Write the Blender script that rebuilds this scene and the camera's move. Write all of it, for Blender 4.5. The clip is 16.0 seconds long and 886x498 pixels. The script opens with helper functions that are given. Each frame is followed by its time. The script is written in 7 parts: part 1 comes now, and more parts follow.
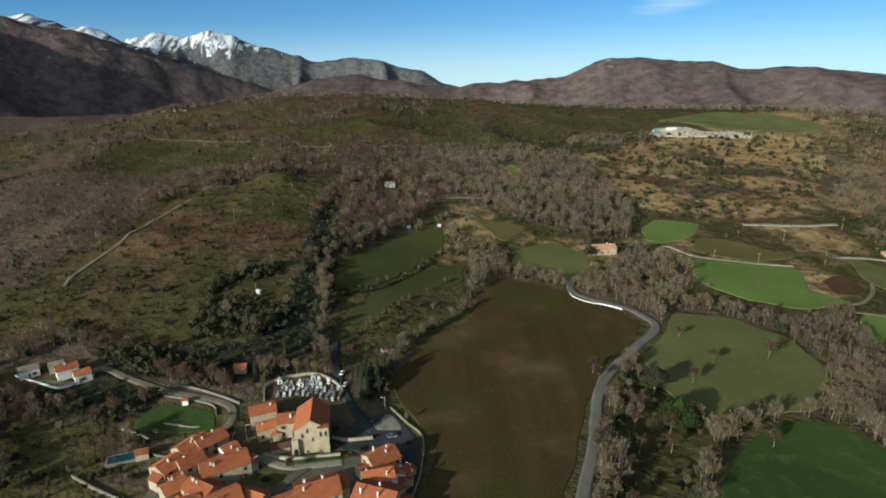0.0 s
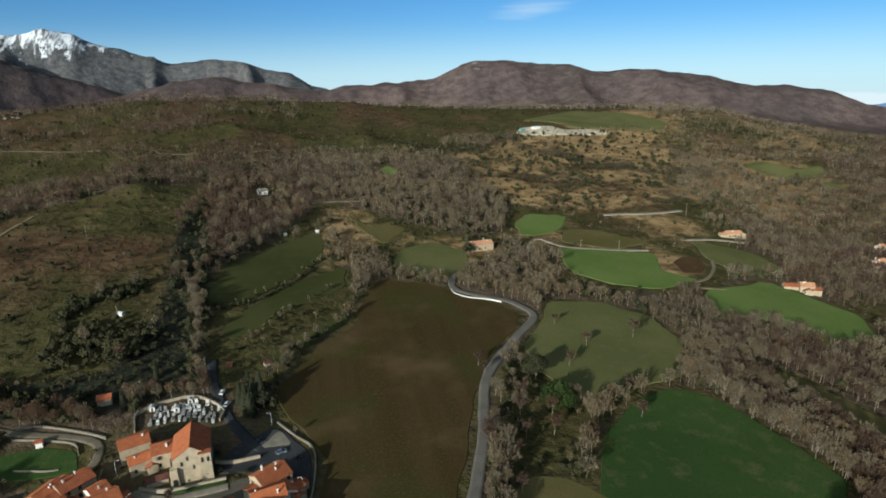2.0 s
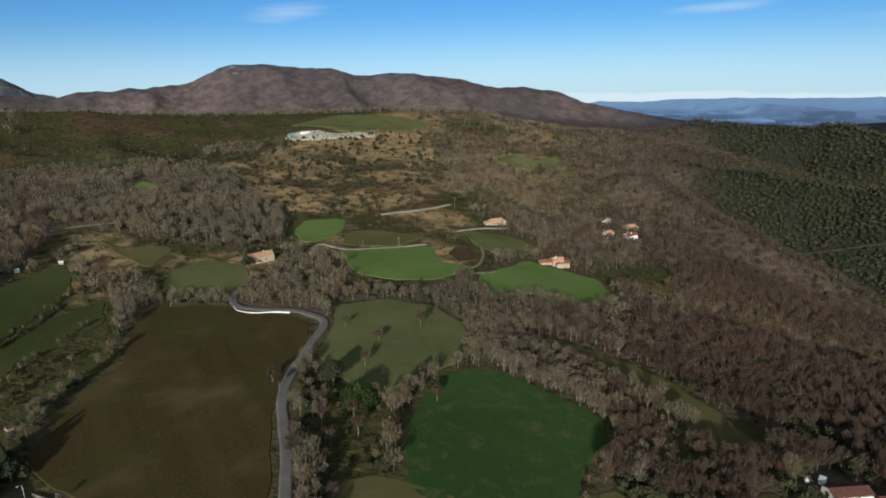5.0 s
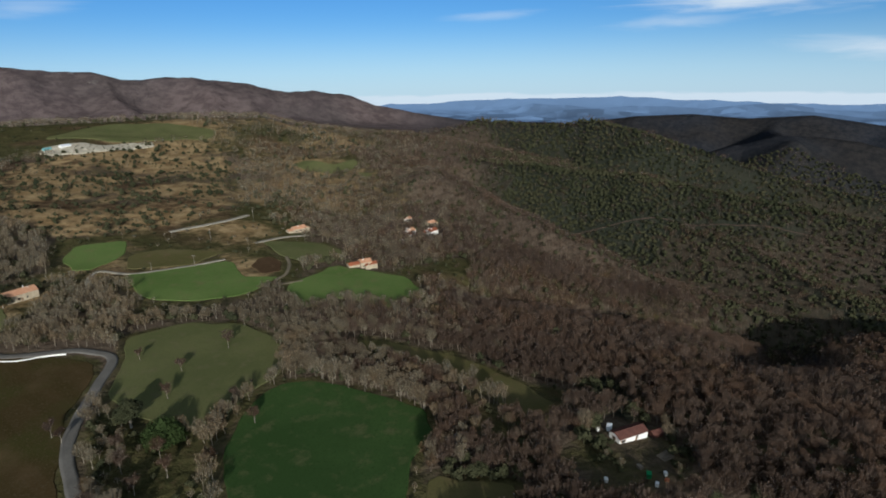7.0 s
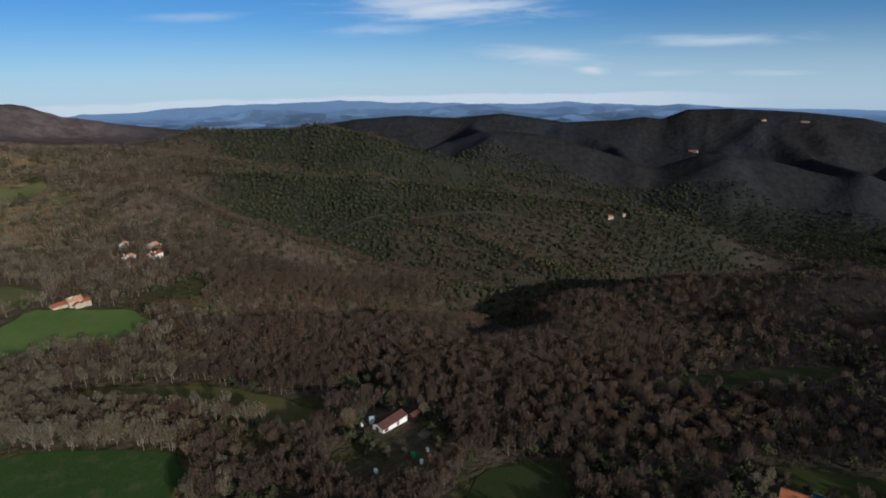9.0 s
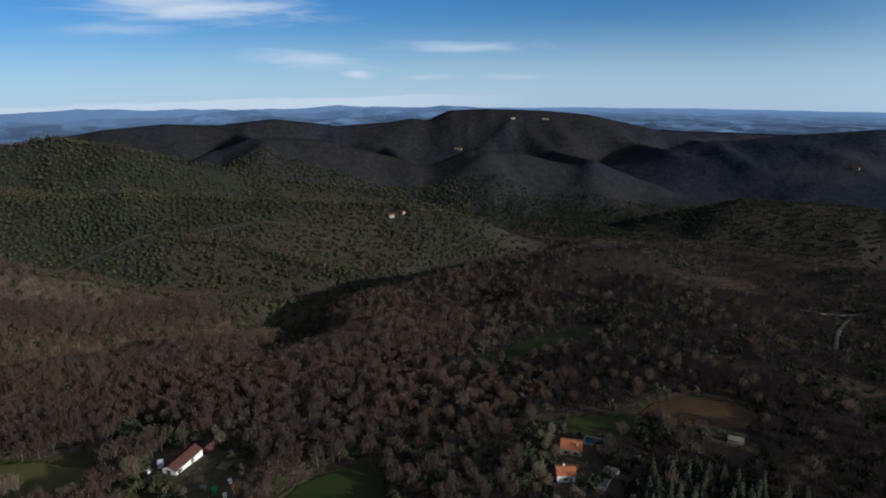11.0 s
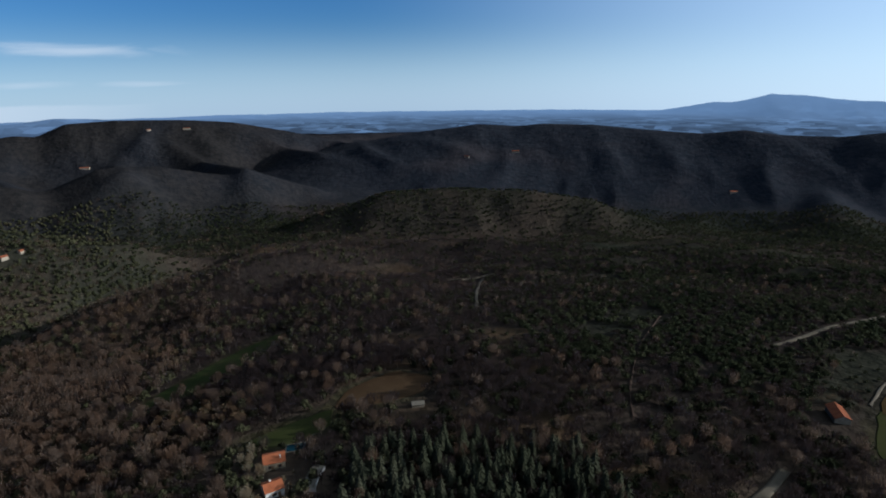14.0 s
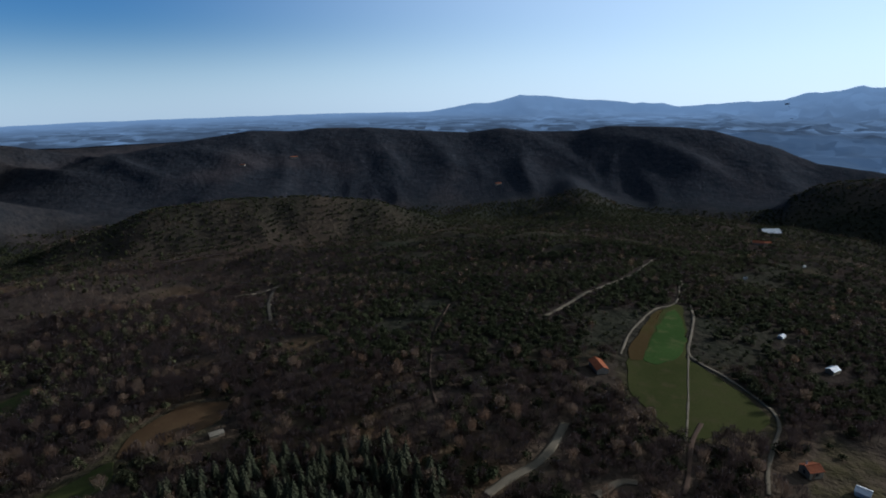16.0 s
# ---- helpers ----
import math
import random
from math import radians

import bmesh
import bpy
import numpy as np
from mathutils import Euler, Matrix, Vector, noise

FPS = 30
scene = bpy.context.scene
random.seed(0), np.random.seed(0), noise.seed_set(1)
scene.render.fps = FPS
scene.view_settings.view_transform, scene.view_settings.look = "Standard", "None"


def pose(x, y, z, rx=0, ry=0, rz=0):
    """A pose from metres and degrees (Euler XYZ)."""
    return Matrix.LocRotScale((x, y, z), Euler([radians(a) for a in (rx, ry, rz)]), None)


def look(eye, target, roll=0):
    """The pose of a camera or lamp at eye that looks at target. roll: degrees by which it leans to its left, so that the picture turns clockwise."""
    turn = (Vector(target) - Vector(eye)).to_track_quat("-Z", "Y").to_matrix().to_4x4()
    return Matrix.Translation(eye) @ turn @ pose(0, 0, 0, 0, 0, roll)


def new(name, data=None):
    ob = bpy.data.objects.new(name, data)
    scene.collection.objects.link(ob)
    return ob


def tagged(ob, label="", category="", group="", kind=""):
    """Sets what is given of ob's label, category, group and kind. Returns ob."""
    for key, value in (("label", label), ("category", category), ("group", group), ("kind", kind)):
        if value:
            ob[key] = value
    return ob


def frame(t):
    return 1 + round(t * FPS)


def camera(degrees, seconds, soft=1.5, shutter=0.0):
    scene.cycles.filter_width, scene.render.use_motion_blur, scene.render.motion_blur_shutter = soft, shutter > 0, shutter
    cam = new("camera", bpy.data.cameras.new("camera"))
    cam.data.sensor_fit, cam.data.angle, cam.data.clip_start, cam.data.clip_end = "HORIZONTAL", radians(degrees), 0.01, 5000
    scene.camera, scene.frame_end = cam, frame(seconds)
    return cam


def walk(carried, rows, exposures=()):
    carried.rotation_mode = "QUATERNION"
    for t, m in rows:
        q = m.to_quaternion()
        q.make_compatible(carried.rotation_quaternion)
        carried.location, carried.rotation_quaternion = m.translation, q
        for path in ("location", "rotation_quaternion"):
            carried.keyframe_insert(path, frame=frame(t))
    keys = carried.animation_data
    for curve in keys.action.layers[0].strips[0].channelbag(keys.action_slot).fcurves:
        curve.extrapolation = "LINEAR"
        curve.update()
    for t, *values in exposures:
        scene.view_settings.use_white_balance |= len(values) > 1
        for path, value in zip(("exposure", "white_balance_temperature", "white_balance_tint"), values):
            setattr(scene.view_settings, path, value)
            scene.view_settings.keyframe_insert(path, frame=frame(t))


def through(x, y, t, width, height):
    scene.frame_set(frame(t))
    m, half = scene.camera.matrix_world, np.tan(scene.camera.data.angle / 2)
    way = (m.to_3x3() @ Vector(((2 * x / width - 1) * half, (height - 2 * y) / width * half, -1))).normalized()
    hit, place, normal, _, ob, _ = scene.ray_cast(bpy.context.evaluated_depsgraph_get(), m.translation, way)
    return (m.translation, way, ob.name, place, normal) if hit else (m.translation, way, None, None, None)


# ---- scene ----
EYE_HEIGHT = 140.0
cam = camera(74.14, 16.0, soft=1.85)
# the drone hovers and turns to its right: seconds and bearing in degrees
TURN = [
    (0.0, -0.00),
    (0.5, 4.47),
    (1.0, 7.67),
    (1.5, 9.83),
    (2.0, 12.12),
    (2.5, 15.28),
    (3.0, 19.15),
    (3.5, 23.86),
    (3.7, 25.32),
    (5.8, 40.68),
    (6.0, 42.68),
    (6.5, 48.05),
    (7.0, 53.59),
    (7.5, 59.80),
    (8.0, 66.96),
    (8.5, 73.16),
    (9.0, 79.64),
    (9.2, 81.86),
    (11.3, 104.05),
    (11.5, 105.96),
    (12.0, 112.13),
    (12.5, 117.99),
    (13.0, 124.03),
    (13.5, 129.12),
    (14.0, 134.15),
    (14.5, 138.38),
    (15.0, 143.18),
    (15.5, 148.98),
    (16.0, 155.39),
]
walk(cam, [(t, pose(0, 0, EYE_HEIGHT, 73.02, 0.98, -bearing)) for t, bearing in TURN],
     [(0.0, 0.36, 6150, -1), (3.5, 0.13, 5980, 3), (6.5, 0.02, 5820, 5), (9.0, -0.24, 5700, 8), (12.5, -0.18, 5480, 7), (16.0, -0.12, 5600, 8)])

# ---- light ----
SUN_BEARING, SUN_ELEVATION = 223.0, 18.0
scene.view_settings.exposure = 0.0


def node(nt, kind, inputs=(), **props):
    n = nt.nodes.new(kind)
    for key, value in props.items():
        setattr(n, key, value)
    for key, value in dict(inputs).items():
        if isinstance(value, bpy.types.NodeSocket):
            nt.links.new(value, n.inputs[key])
        else:
            n.inputs[key].default_value = value
    return n


# thin clouds: bearing, elevation, half width, half height, lean, thickness
CLOUDS = [(80, 5.4, 18.0, 2.38, -2, 0.95), (74, 3.6, 9.6, 0.98, 2, 0.44), (89, 1.0, 10.2, 1.54, -7, 0.75), (93.2, -0.2, 3.1, 0.77, -6, 0.94), (103.5, 1.9, 12.0, 1.12, -1, 0.62), (99.5, -0.6, 4.8, 0.49, 0, 0.38), (108, -0.7, 4.8, 0.42, 0, 0.38), (20, 5.0, 6.0, 1.26, 4, 0.31), (58, 4.6, 7.2, 0.84, 3, 0.31)]


def build_world():
    world = bpy.data.worlds.new("sky")
    world.use_nodes = True
    scene.world = world
    nt = world.node_tree
    nt.nodes.clear()
    coord = node(nt, "ShaderNodeTexCoord").outputs["Generated"]
    # the far plain lies below the eye, so the sky's horizon is set a little lower than level
    lowered = node(nt, "ShaderNodeVectorMath", {0: coord, 1: (0, 0, 0.062)}, operation="ADD").outputs[0]
    sky = node(nt, "ShaderNodeTexSky", {"Vector": lowered}, sky_type="NISHITA", sun_disc=False,
               sun_elevation=radians(SUN_ELEVATION), sun_rotation=radians(SUN_BEARING), altitude=700.0,
               air_density=1.0, dust_density=1.0, ozone_density=2.5)
    deep = node(nt, "ShaderNodeHueSaturation", {"Color": sky.outputs[0], "Saturation": 1.3, "Hue": 0.505}).outputs[0]
    blue = node(nt, "ShaderNodeMix", {0: 1.0, 6: deep, 7: (0.86, 0.99, 1.14, 1)}, data_type="RGBA", blend_type="MULTIPLY").outputs[2]
    # pale winter haze that thins out upwards
    height = node(nt, "ShaderNodeSeparateXYZ", {0: node(nt, "ShaderNodeVectorMath", {0: lowered}, operation="NORMALIZE").outputs[0]}).outputs[2]
    haze = node(nt, "ShaderNodeMapRange", {0: height, 1: -0.01, 2: 0.16, 3: 0.72, 4: 0.0}, interpolation_type="SMOOTHERSTEP").outputs[0]
    white = node(nt, "ShaderNodeRGB")
    white.outputs[0].default_value = (6.6, 8.0, 9.4, 1)
    hazy = node(nt, "ShaderNodeMix", {0: haze, 6: blue, 7: white.outputs[0]}, data_type="RGBA").outputs[2]
    # the upper sky, out of view, is darkened to weaken its fill light
    zenith_dim = node(nt, "ShaderNodeMapRange", {0: height, 1: 0.17, 2: 0.55, 3: 1.0, 4: 0.15}, interpolation_type="SMOOTHSTEP").outputs[0]
    hazy = node(nt, "ShaderNodeMix", {0: 1.0, 6: hazy, 7: node(nt, "ShaderNodeCombineColor", {0: zenith_dim, 1: zenith_dim, 2: zenith_dim}).outputs[0]},
                data_type="RGBA", blend_type="MULTIPLY").outputs[2]
    # the sky pales round the low winter sun
    level_sun = (math.sin(radians(SUN_BEARING)), math.cos(radians(SUN_BEARING)), 0.30)
    sunward = node(nt, "ShaderNodeVectorMath", {0: node(nt, "ShaderNodeVectorMath", {0: lowered}, operation="NORMALIZE").outputs[0], 1: level_sun},
                   operation="DOT_PRODUCT").outputs["Value"]
    aureole = node(nt, "ShaderNodeMapRange", {0: sunward, 1: -0.12, 2: 1.0, 3: 0.0, 4: 0.62}, interpolation_type="SMOOTHSTEP").outputs[0]
    hazy = node(nt, "ShaderNodeMix", {0: aureole, 6: hazy, 7: (11.0, 12.5, 13.6, 1)}, data_type="RGBA").outputs[2]
    # thin streaks of cloud in the east and a low bank over the far plain
    streak = node(nt, "ShaderNodeMapping", {"Vector": lowered, "Scale": (3.0, 3.0, 26.0), "Location": (0.35, 0.1, 0.25)}).outputs[0]
    wisps = node(nt, "ShaderNodeTexNoise", {"Vector": streak, "Scale": 2.2, "Detail": 7.0, "Roughness": 0.58, "Distortion": 0.5}).outputs["Fac"]
    high = None
    for bearing, rise, wide, tall, lean, thick in CLOUDS:
        b, e = radians(bearing), radians(rise)
        ahead = (math.sin(b) * math.cos(e), math.cos(b) * math.cos(e), math.sin(e))
        aside, up = (math.cos(b), -math.sin(b), 0.0), (-math.sin(b) * math.sin(e), -math.cos(b) * math.sin(e), math.cos(e))
        tilt = math.tan(radians(lean))
        up = tuple(p - tilt * q for p, q in zip(up, aside))
        u, v, w = (node(nt, "ShaderNodeVectorMath", {0: coord, 1: axis}, operation="DOT_PRODUCT").outputs["Value"] for axis in (aside, up, ahead))
        u = node(nt, "ShaderNodeMath", {0: u, 1: 1 / math.sin(radians(wide))}, operation="MULTIPLY").outputs[0]
        v = node(nt, "ShaderNodeMath", {0: v, 1: 1 / math.sin(radians(tall))}, operation="MULTIPLY").outputs[0]
        off = node(nt, "ShaderNodeVectorMath", {0: node(nt, "ShaderNodeCombineXYZ", {0: u, 1: v, 2: 0.0}).outputs[0]}, operation="LENGTH").outputs["Value"]
        body = node(nt, "ShaderNodeMapRange", {0: off, 1: 1.0, 2: 0.0, 3: -0.34, 4: 0.46}).outputs[0]
        frayed = node(nt, "ShaderNodeMath", {0: body, 1: wisps}, operation="ADD").outputs[0]
        shape = node(nt, "ShaderNodeMapRange", {0: frayed, 1: 0.36, 2: 0.98, 3: 0.0, 4: thick}, interpolation_type="SMOOTHSTEP").outputs[0]
        shape = node(nt, "ShaderNodeMath", {0: shape, 1: node(nt, "ShaderNodeMath", {0: w, 1: 0.5}, operation="GREATER_THAN").outputs[0]}, operation="MULTIPLY").outputs[0]
        high = shape if high is None else node(nt, "ShaderNodeMath", {0: high, 1: shape}, operation="MAXIMUM").outputs[0]
    puff = node(nt, "ShaderNodeTexNoise", {"Vector": node(nt, "ShaderNodeMapping", {"Vector": lowered, "Scale": (9, 9, 40)}).outputs[0],
                                          "Scale": 1.5, "Detail": 5.0}).outputs["Fac"]
    low = node(nt, "ShaderNodeMapRange", {0: height, 1: 0.034, 2: 0.012}, interpolation_type="SMOOTHSTEP").outputs[0]
    bank = node(nt, "ShaderNodeMapRange", {0: node(nt, "ShaderNodeMath", {0: puff, 1: low}, operation="ADD").outputs[0], 1: 0.90, 2: 1.22},
                interpolation_type="SMOOTHSTEP").outputs[0]
    side = node(nt, "ShaderNodeVectorMath", {0: lowered, 1: (0.94, 0.33, 0.0)}, operation="DOT_PRODUCT").outputs["Value"]
    bank = node(nt, "ShaderNodeMath", {0: bank, 1: node(nt, "ShaderNodeMapRange", {0: side, 1: 0.78, 2: 0.92}).outputs[0]}, operation="MULTIPLY").outputs[0]
    cloud = node(nt, "ShaderNodeMath", {0: high, 1: node(nt, "ShaderNodeMath", {0: bank, 1: 0.75}, operation="MULTIPLY").outputs[0]}, operation="MAXIMUM").outputs[0]
    vapour = node(nt, "ShaderNodeRGB")
    vapour.outputs[0].default_value = (8.2, 8.6, 9.0, 1)
    full = node(nt, "ShaderNodeMix", {0: cloud, 6: hazy, 7: vapour.outputs[0]}, data_type="RGBA").outputs[2]
    bg = node(nt, "ShaderNodeBackground", {"Color": full, "Strength": 0.090})
    node(nt, "ShaderNodeOutputWorld", {"Surface": bg.outputs[0]})
    return world


build_world()
sun_data = bpy.data.lights.new("sun", "SUN")
sun_data.energy, sun_data.angle, sun_data.color = 5.0, radians(0.53), (1.0, 0.93, 0.83)
sun = new("sun", sun_data)
sun_way = Vector((math.sin(radians(SUN_BEARING)), math.cos(radians(SUN_BEARING)), math.tan(radians(SUN_ELEVATION))))
sun.matrix_world = look(sun_way * 900, (0, 0, 0))

# ---- relief ----
def lattice(ix, iy, seed):
    ix, iy = np.atleast_1d(ix), np.atleast_1d(iy)
    n = (ix.astype(np.int64) * 374761393 + iy.astype(np.int64) * 668265263 + seed * 974634777) & 0xFFFFFFFF
    n = ((n ^ (n >> 13)) * 1274126177) & 0xFFFFFFFF
    n = ((n ^ (n >> 16)) * 2246822519) & 0xFFFFFFFF
    return ((n ^ (n >> 15)) & 0xFFFFFF) / 16777215.0


def grain(x, y, size, seed=0):
    """Smooth noise between -1 and 1 with bumps about size metres wide."""
    x, y = np.atleast_1d(np.asarray(x, float)) / size, np.atleast_1d(np.asarray(y, float)) / size
    ix, iy = np.floor(x), np.floor(y)
    u, v = x - ix, y - iy
    u, v = u * u * u * (u * (u * 6 - 15) + 10), v * v * v * (v * (v * 6 - 15) + 10)
    a, b = lattice(ix, iy, seed), lattice(ix + 1, iy, seed)
    c, d = lattice(ix, iy + 1, seed), lattice(ix + 1, iy + 1, seed)
    return 2 * ((a * (1 - u) + b * u) * (1 - v) + (c * (1 - u) + d * u) * v) - 1


def fractal(x, y, size, octaves=4, seed=0):
    total, gain = 0.0, 1.0
    for k in range(octaves):
        total = total + gain * grain(x, y, size / 2 ** k, seed + 17 * k)
        gain *= 0.5
    return total / 1.9


def gullies(x, y, size, octaves=3, seed=0):
    """Sharp-ridged noise between 0 (gully) and 1 (spur)."""
    total, gain = 0.0, 1.0
    for k in range(octaves):
        total = total + gain * (1 - np.abs(grain(x, y, size / 2 ** k, seed + 29 * k)))
        gain *= 0.5
    return total / 1.75


PROFILE_RADII = (0, 200, 350, 550, 850, 1200, 1700, 2600, 3600)
PROFILES = {}


def profile(bearing, *heights):
    """How the land rises and falls along one bearing from under the camera, fitted to its view."""
    PROFILES[bearing] = heights


profile(-80, 0, -6, -4, 10, 20, 30, 20, 20, 60)
profile(-40, 0, -6, 8, 22, 6, 22, 44, -45, -40)
profile(-32, 0, -5, 12, 30, 26, 28, 42, -45, -40)
profile(-26, 0, -2, 15, 36, 46, 50, 36, -45, -40)
profile(-20, 0, 0, 18, 42, 66, 80, 30, -40, -30)
profile(0, 0, 0, 3, 24, 56, 80, 30, -20, -20)
profile(15, 0, 0, 1, 14, 40, 62, 20, -40, -60)
profile(35, 0, -2, -3, 2, 25, 50, 0, -60, -100)
profile(50, 0, -2, -8, -12, -8, 0, -40, -120, -160)
profile(62, 0, -1, -20, -45, -60, -60, -130, -190, -160)
profile(75, 0, 0, -28, -92, -120, -180, -230, -230, -160)
profile(95, 0, 0, -34, -88, -160, -230, -270, -250, -160)
profile(120, 0, 2, -24, -60, -122, -200, -245, -240, -172)
profile(138, 0, 2, -16, -52, -104, -200, -255, -260, -186)
profile(165, 0, 2, -4, -28, -92, -200, -255, -260, -186)
profile(180, 0, 2, -6, -30, -64, -112, -250, -262, -186)
profile(194, 0, 2, -10, -44, -118, -225, -255, -260, -186)
profile(230, 0, 0, -8, -20, -50, -90, -120, -120, -120)


def relief_table():
    turned = {(b if b <= 180 else b - 360): h for b, h in PROFILES.items()}
    bearings = sorted(turned)
    radii = np.arange(0, 3620, 20.0)
    rows = np.array([np.interp(radii, PROFILE_RADII, turned[b]) for b in bearings])
    whole = np.arange(-180, 181, 1.0)
    wrapped = [bearings[-1] - 360] + bearings + [bearings[0] + 360]
    rows = np.vstack([rows[-1:], rows, rows[:1]])
    table = np.array([np.interp(whole, wrapped, rows[:, k]) for k in range(len(radii))]).T
    for _ in range(3):
        padded = np.vstack([table[-8:-1], table, table[1:8]])
        table = np.array([padded[k:k + len(table)] for k in range(14)]).mean(0)
        padded = np.hstack([np.repeat(table[:, :1], 2, 1), table, np.repeat(table[:, -1:], 2, 1)])
        table = np.array([padded[:, k:k + table.shape[1]] for k in range(5)]).mean(0)
    return table


RELIEF = relief_table()


def valley_floor(x, y):
    r, b = np.hypot(x, y), np.degrees(np.arctan2(x, y))
    i, j = np.clip(b + 180, 0, 359.999), np.clip(r / 20, 0, RELIEF.shape[1] - 1.001)
    i0, j0 = i.astype(int), j.astype(int)
    u, v = i - i0, j - j0
    return ((RELIEF[i0, j0] * (1 - u) + RELIEF[i0 + 1, j0] * u) * (1 - v)
            + (RELIEF[i0, j0 + 1] * (1 - u) + RELIEF[i0 + 1, j0 + 1] * u) * v)


RIDGES = []


def ridge(name, slope, blunt, rough, size, crest):
    RIDGES.append((name, slope, blunt, rough, size, np.array(crest, float)))


ridge("front_hill", 0.30, 200, 3, 200, [
    (-540, 1075, 52), (-498, 1092, 74), (-407, 1129, 86), (-308, 1160, 97), (-161, 1189, 92), (17, 1200, 79),
    (184, 1186, 65), (436, 1118, 59), (601, 1039, 61), (712, 966, 57), (778, 913, 32), (881, 814, 7)])
ridge("brown_mountain", 0.34, 60, 85, 520, [
    (-928, 3167, 40), (-671, 3231, 100), (-495, 3263, 117), (-196, 3294, 82), (48, 3300, 63), (170, 3296, 91), (351, 3281, 88),
    (645, 3236, 112), (756, 3212, 161), (864, 3185, 190), (1126, 3102, 178), (1274, 3044, 167), (1482, 2948, 125),
    (1706, 2825, 121), (1934, 2674, 98), (2041, 2593, 52), (2214, 2447, 36), (2318, 2349, 19), (2428, 2235, -34),
    (2564, 2078, -78), (2723, 1865, -123)])
ridge("dark_massif", 0.44, 70, 230, 800, [
    (-2950, 2650, 500), (-2244, 3190, 431), (-2147, 3256, 410), (-1987, 3356, 377), (-1757, 3482, 292), (-1497, 3601, 188),
    (-1204, 3710, 98), (-1032, 3761, 27)])
ridge("snow_shoulder", 0.6, 70, 60, 400, [
    (-2530, 3600, 486), (-2421, 3674, 506), (-2336, 3729, 462), (-2256, 3778, 423), (-2174, 3825, 441), (-2109, 3862, 416),
    (-2009, 3914, 344)])
ridge("snow_peak", 0.55, 70, 190, 420, [
    (-2182, 4219, 361), (-2151, 4235, 386), (-2002, 4307, 424), (-1854, 4373, 402), (-1673, 4446, 448), (-1530, 4497, 411),
    (-1420, 4533, 364), (-1249, 4583, 316), (-991, 4645, 249), (-842, 4675, 263), (-565, 4716, 243), (-305, 4740, 172),
    (-171, 4747, 141), (7, 4750, 53)])
ridge("oak_ridge", 0.34, 50, 90, 420, [
    (1186, 1074, -13), (1245, 1005, -24), (1300, 932, -14), (1343, 870, 9), (1411, 754, -4), (1451, 675, -4), (1477, 616, 10),
    (1429, 457, -14), (1468, 307, -60), (1491, 165, -105), (1500, 21, -134), (1495, -119, -155), (1478, -255, -199)])
ridge("holm_spur", 0.36, 60, 62, 300, [
    (817, 541, -5), (862, 467, -16), (929, 311, -27), (966, 164, -53), (979, 32, -68), (977, -70, -77), (963, -184, -87),
    (929, -311, -107), (900, -387, -118), (870, -500, -160)])
# ribs that run down to the stream, one behind the other
ridge("chestnut_spur", 0.48, 22, 10, 150, [(599, 468, 13), (597, 403, -6), (589, 340, -21), (589, 287, -31), (589, 238, -43), (592, 192, -61), (592, 148, -88), (589, 114, -112)])
ridge("holm_rib", 0.46, 18, 12, 150, [(856, 278, -61), (834, 208, -81), (817, 144, -82), (786, 83, -96), (745, 26, -106), (690, -24, -119)])
ridge("cork_rib", 0.46, 16, 12, 150, [(949, -43, -93), (913, -111, -114), (867, -148, -134), (811, -179, -148), (777, -191, -155)])
# brow of the near plateau above the stream
ridge("plateau_brow", 0.40, 30, 8, 120, [(557, -59, -78), (561, -99, -67), (563, -140, -63), (561, -182, -57), (556, -225, -51), (575, -281, -56), (609, -366, -70)])
ridge("east_hills", 0.36, 60, 70, 520, [
    (2773, 1144, -109), (2850, 936, -83), (2912, 720, -72), (2958, 499, -88), (2990, 248, -69), (2999, -57, -112),
    (2985, -297, -103), (2970, -424, -86), (2958, -499, -94), (2936, -616, -49), (2892, -798, -45), (2815, -1036, -56),
    (2731, -1243, -75), (2630, -1444, -121), (2528, -1615, -171), (2433, -1755, -189)])
ridge("south_hills", 0.27, 90, 40, 560, [
    (2000, -1500, -139), (1841, -1691, -103), (1689, -1843, -79), (1580, -1938, -87), (1470, -1990, -76), (1290, -2070, -77),
    (1053, -2157, -94), (907, -2222, -101), (780, -2270, -87), (673, -2304, -99), (502, -2347, -98), (377, -2370, -78),
    (133, -2396, -79), (-3, -2400, -91), (-155, -2395, -132), (-334, -2377, -192), (-462, -2355, -205)])
ridge("mid_spur", 0.46, 60, 80, 330, [
    (1891, -186, -247), (1875, -310, -160), (1846, -448, -107), (1809, -582, -114), (1760, -715, -146), (1666, -913, -192),
    (1591, -1039, -236), (1560, -1085, -268)])
ridge("valley_ridge", 0.42, 40, 70, 380, [
    (1870, 320, -80), (1885, 236, -53), (1894, 152, -50), (1899, 46, -59), (1899, -60, -86), (1891, -189, -120), (1878, -287, -154)])
ridge("low_spur", 0.46, 50, 55, 300, [
    (1157, -789, -174), (1093, -874, -142), (990, -990, -135), (854, -1109, -140), (735, -1191, -159), (652, -1239, -192)])
# added mostly out of view, raised so that its shadow falls on the massif
ridge("west_buttress", 0.52, 20, 120, 420, [(-3000, 2150, 760), (-2600, 2280, 600), (-2300, 2390, 430), (-2120, 2440, 300), (-1960, 2490, 150)])
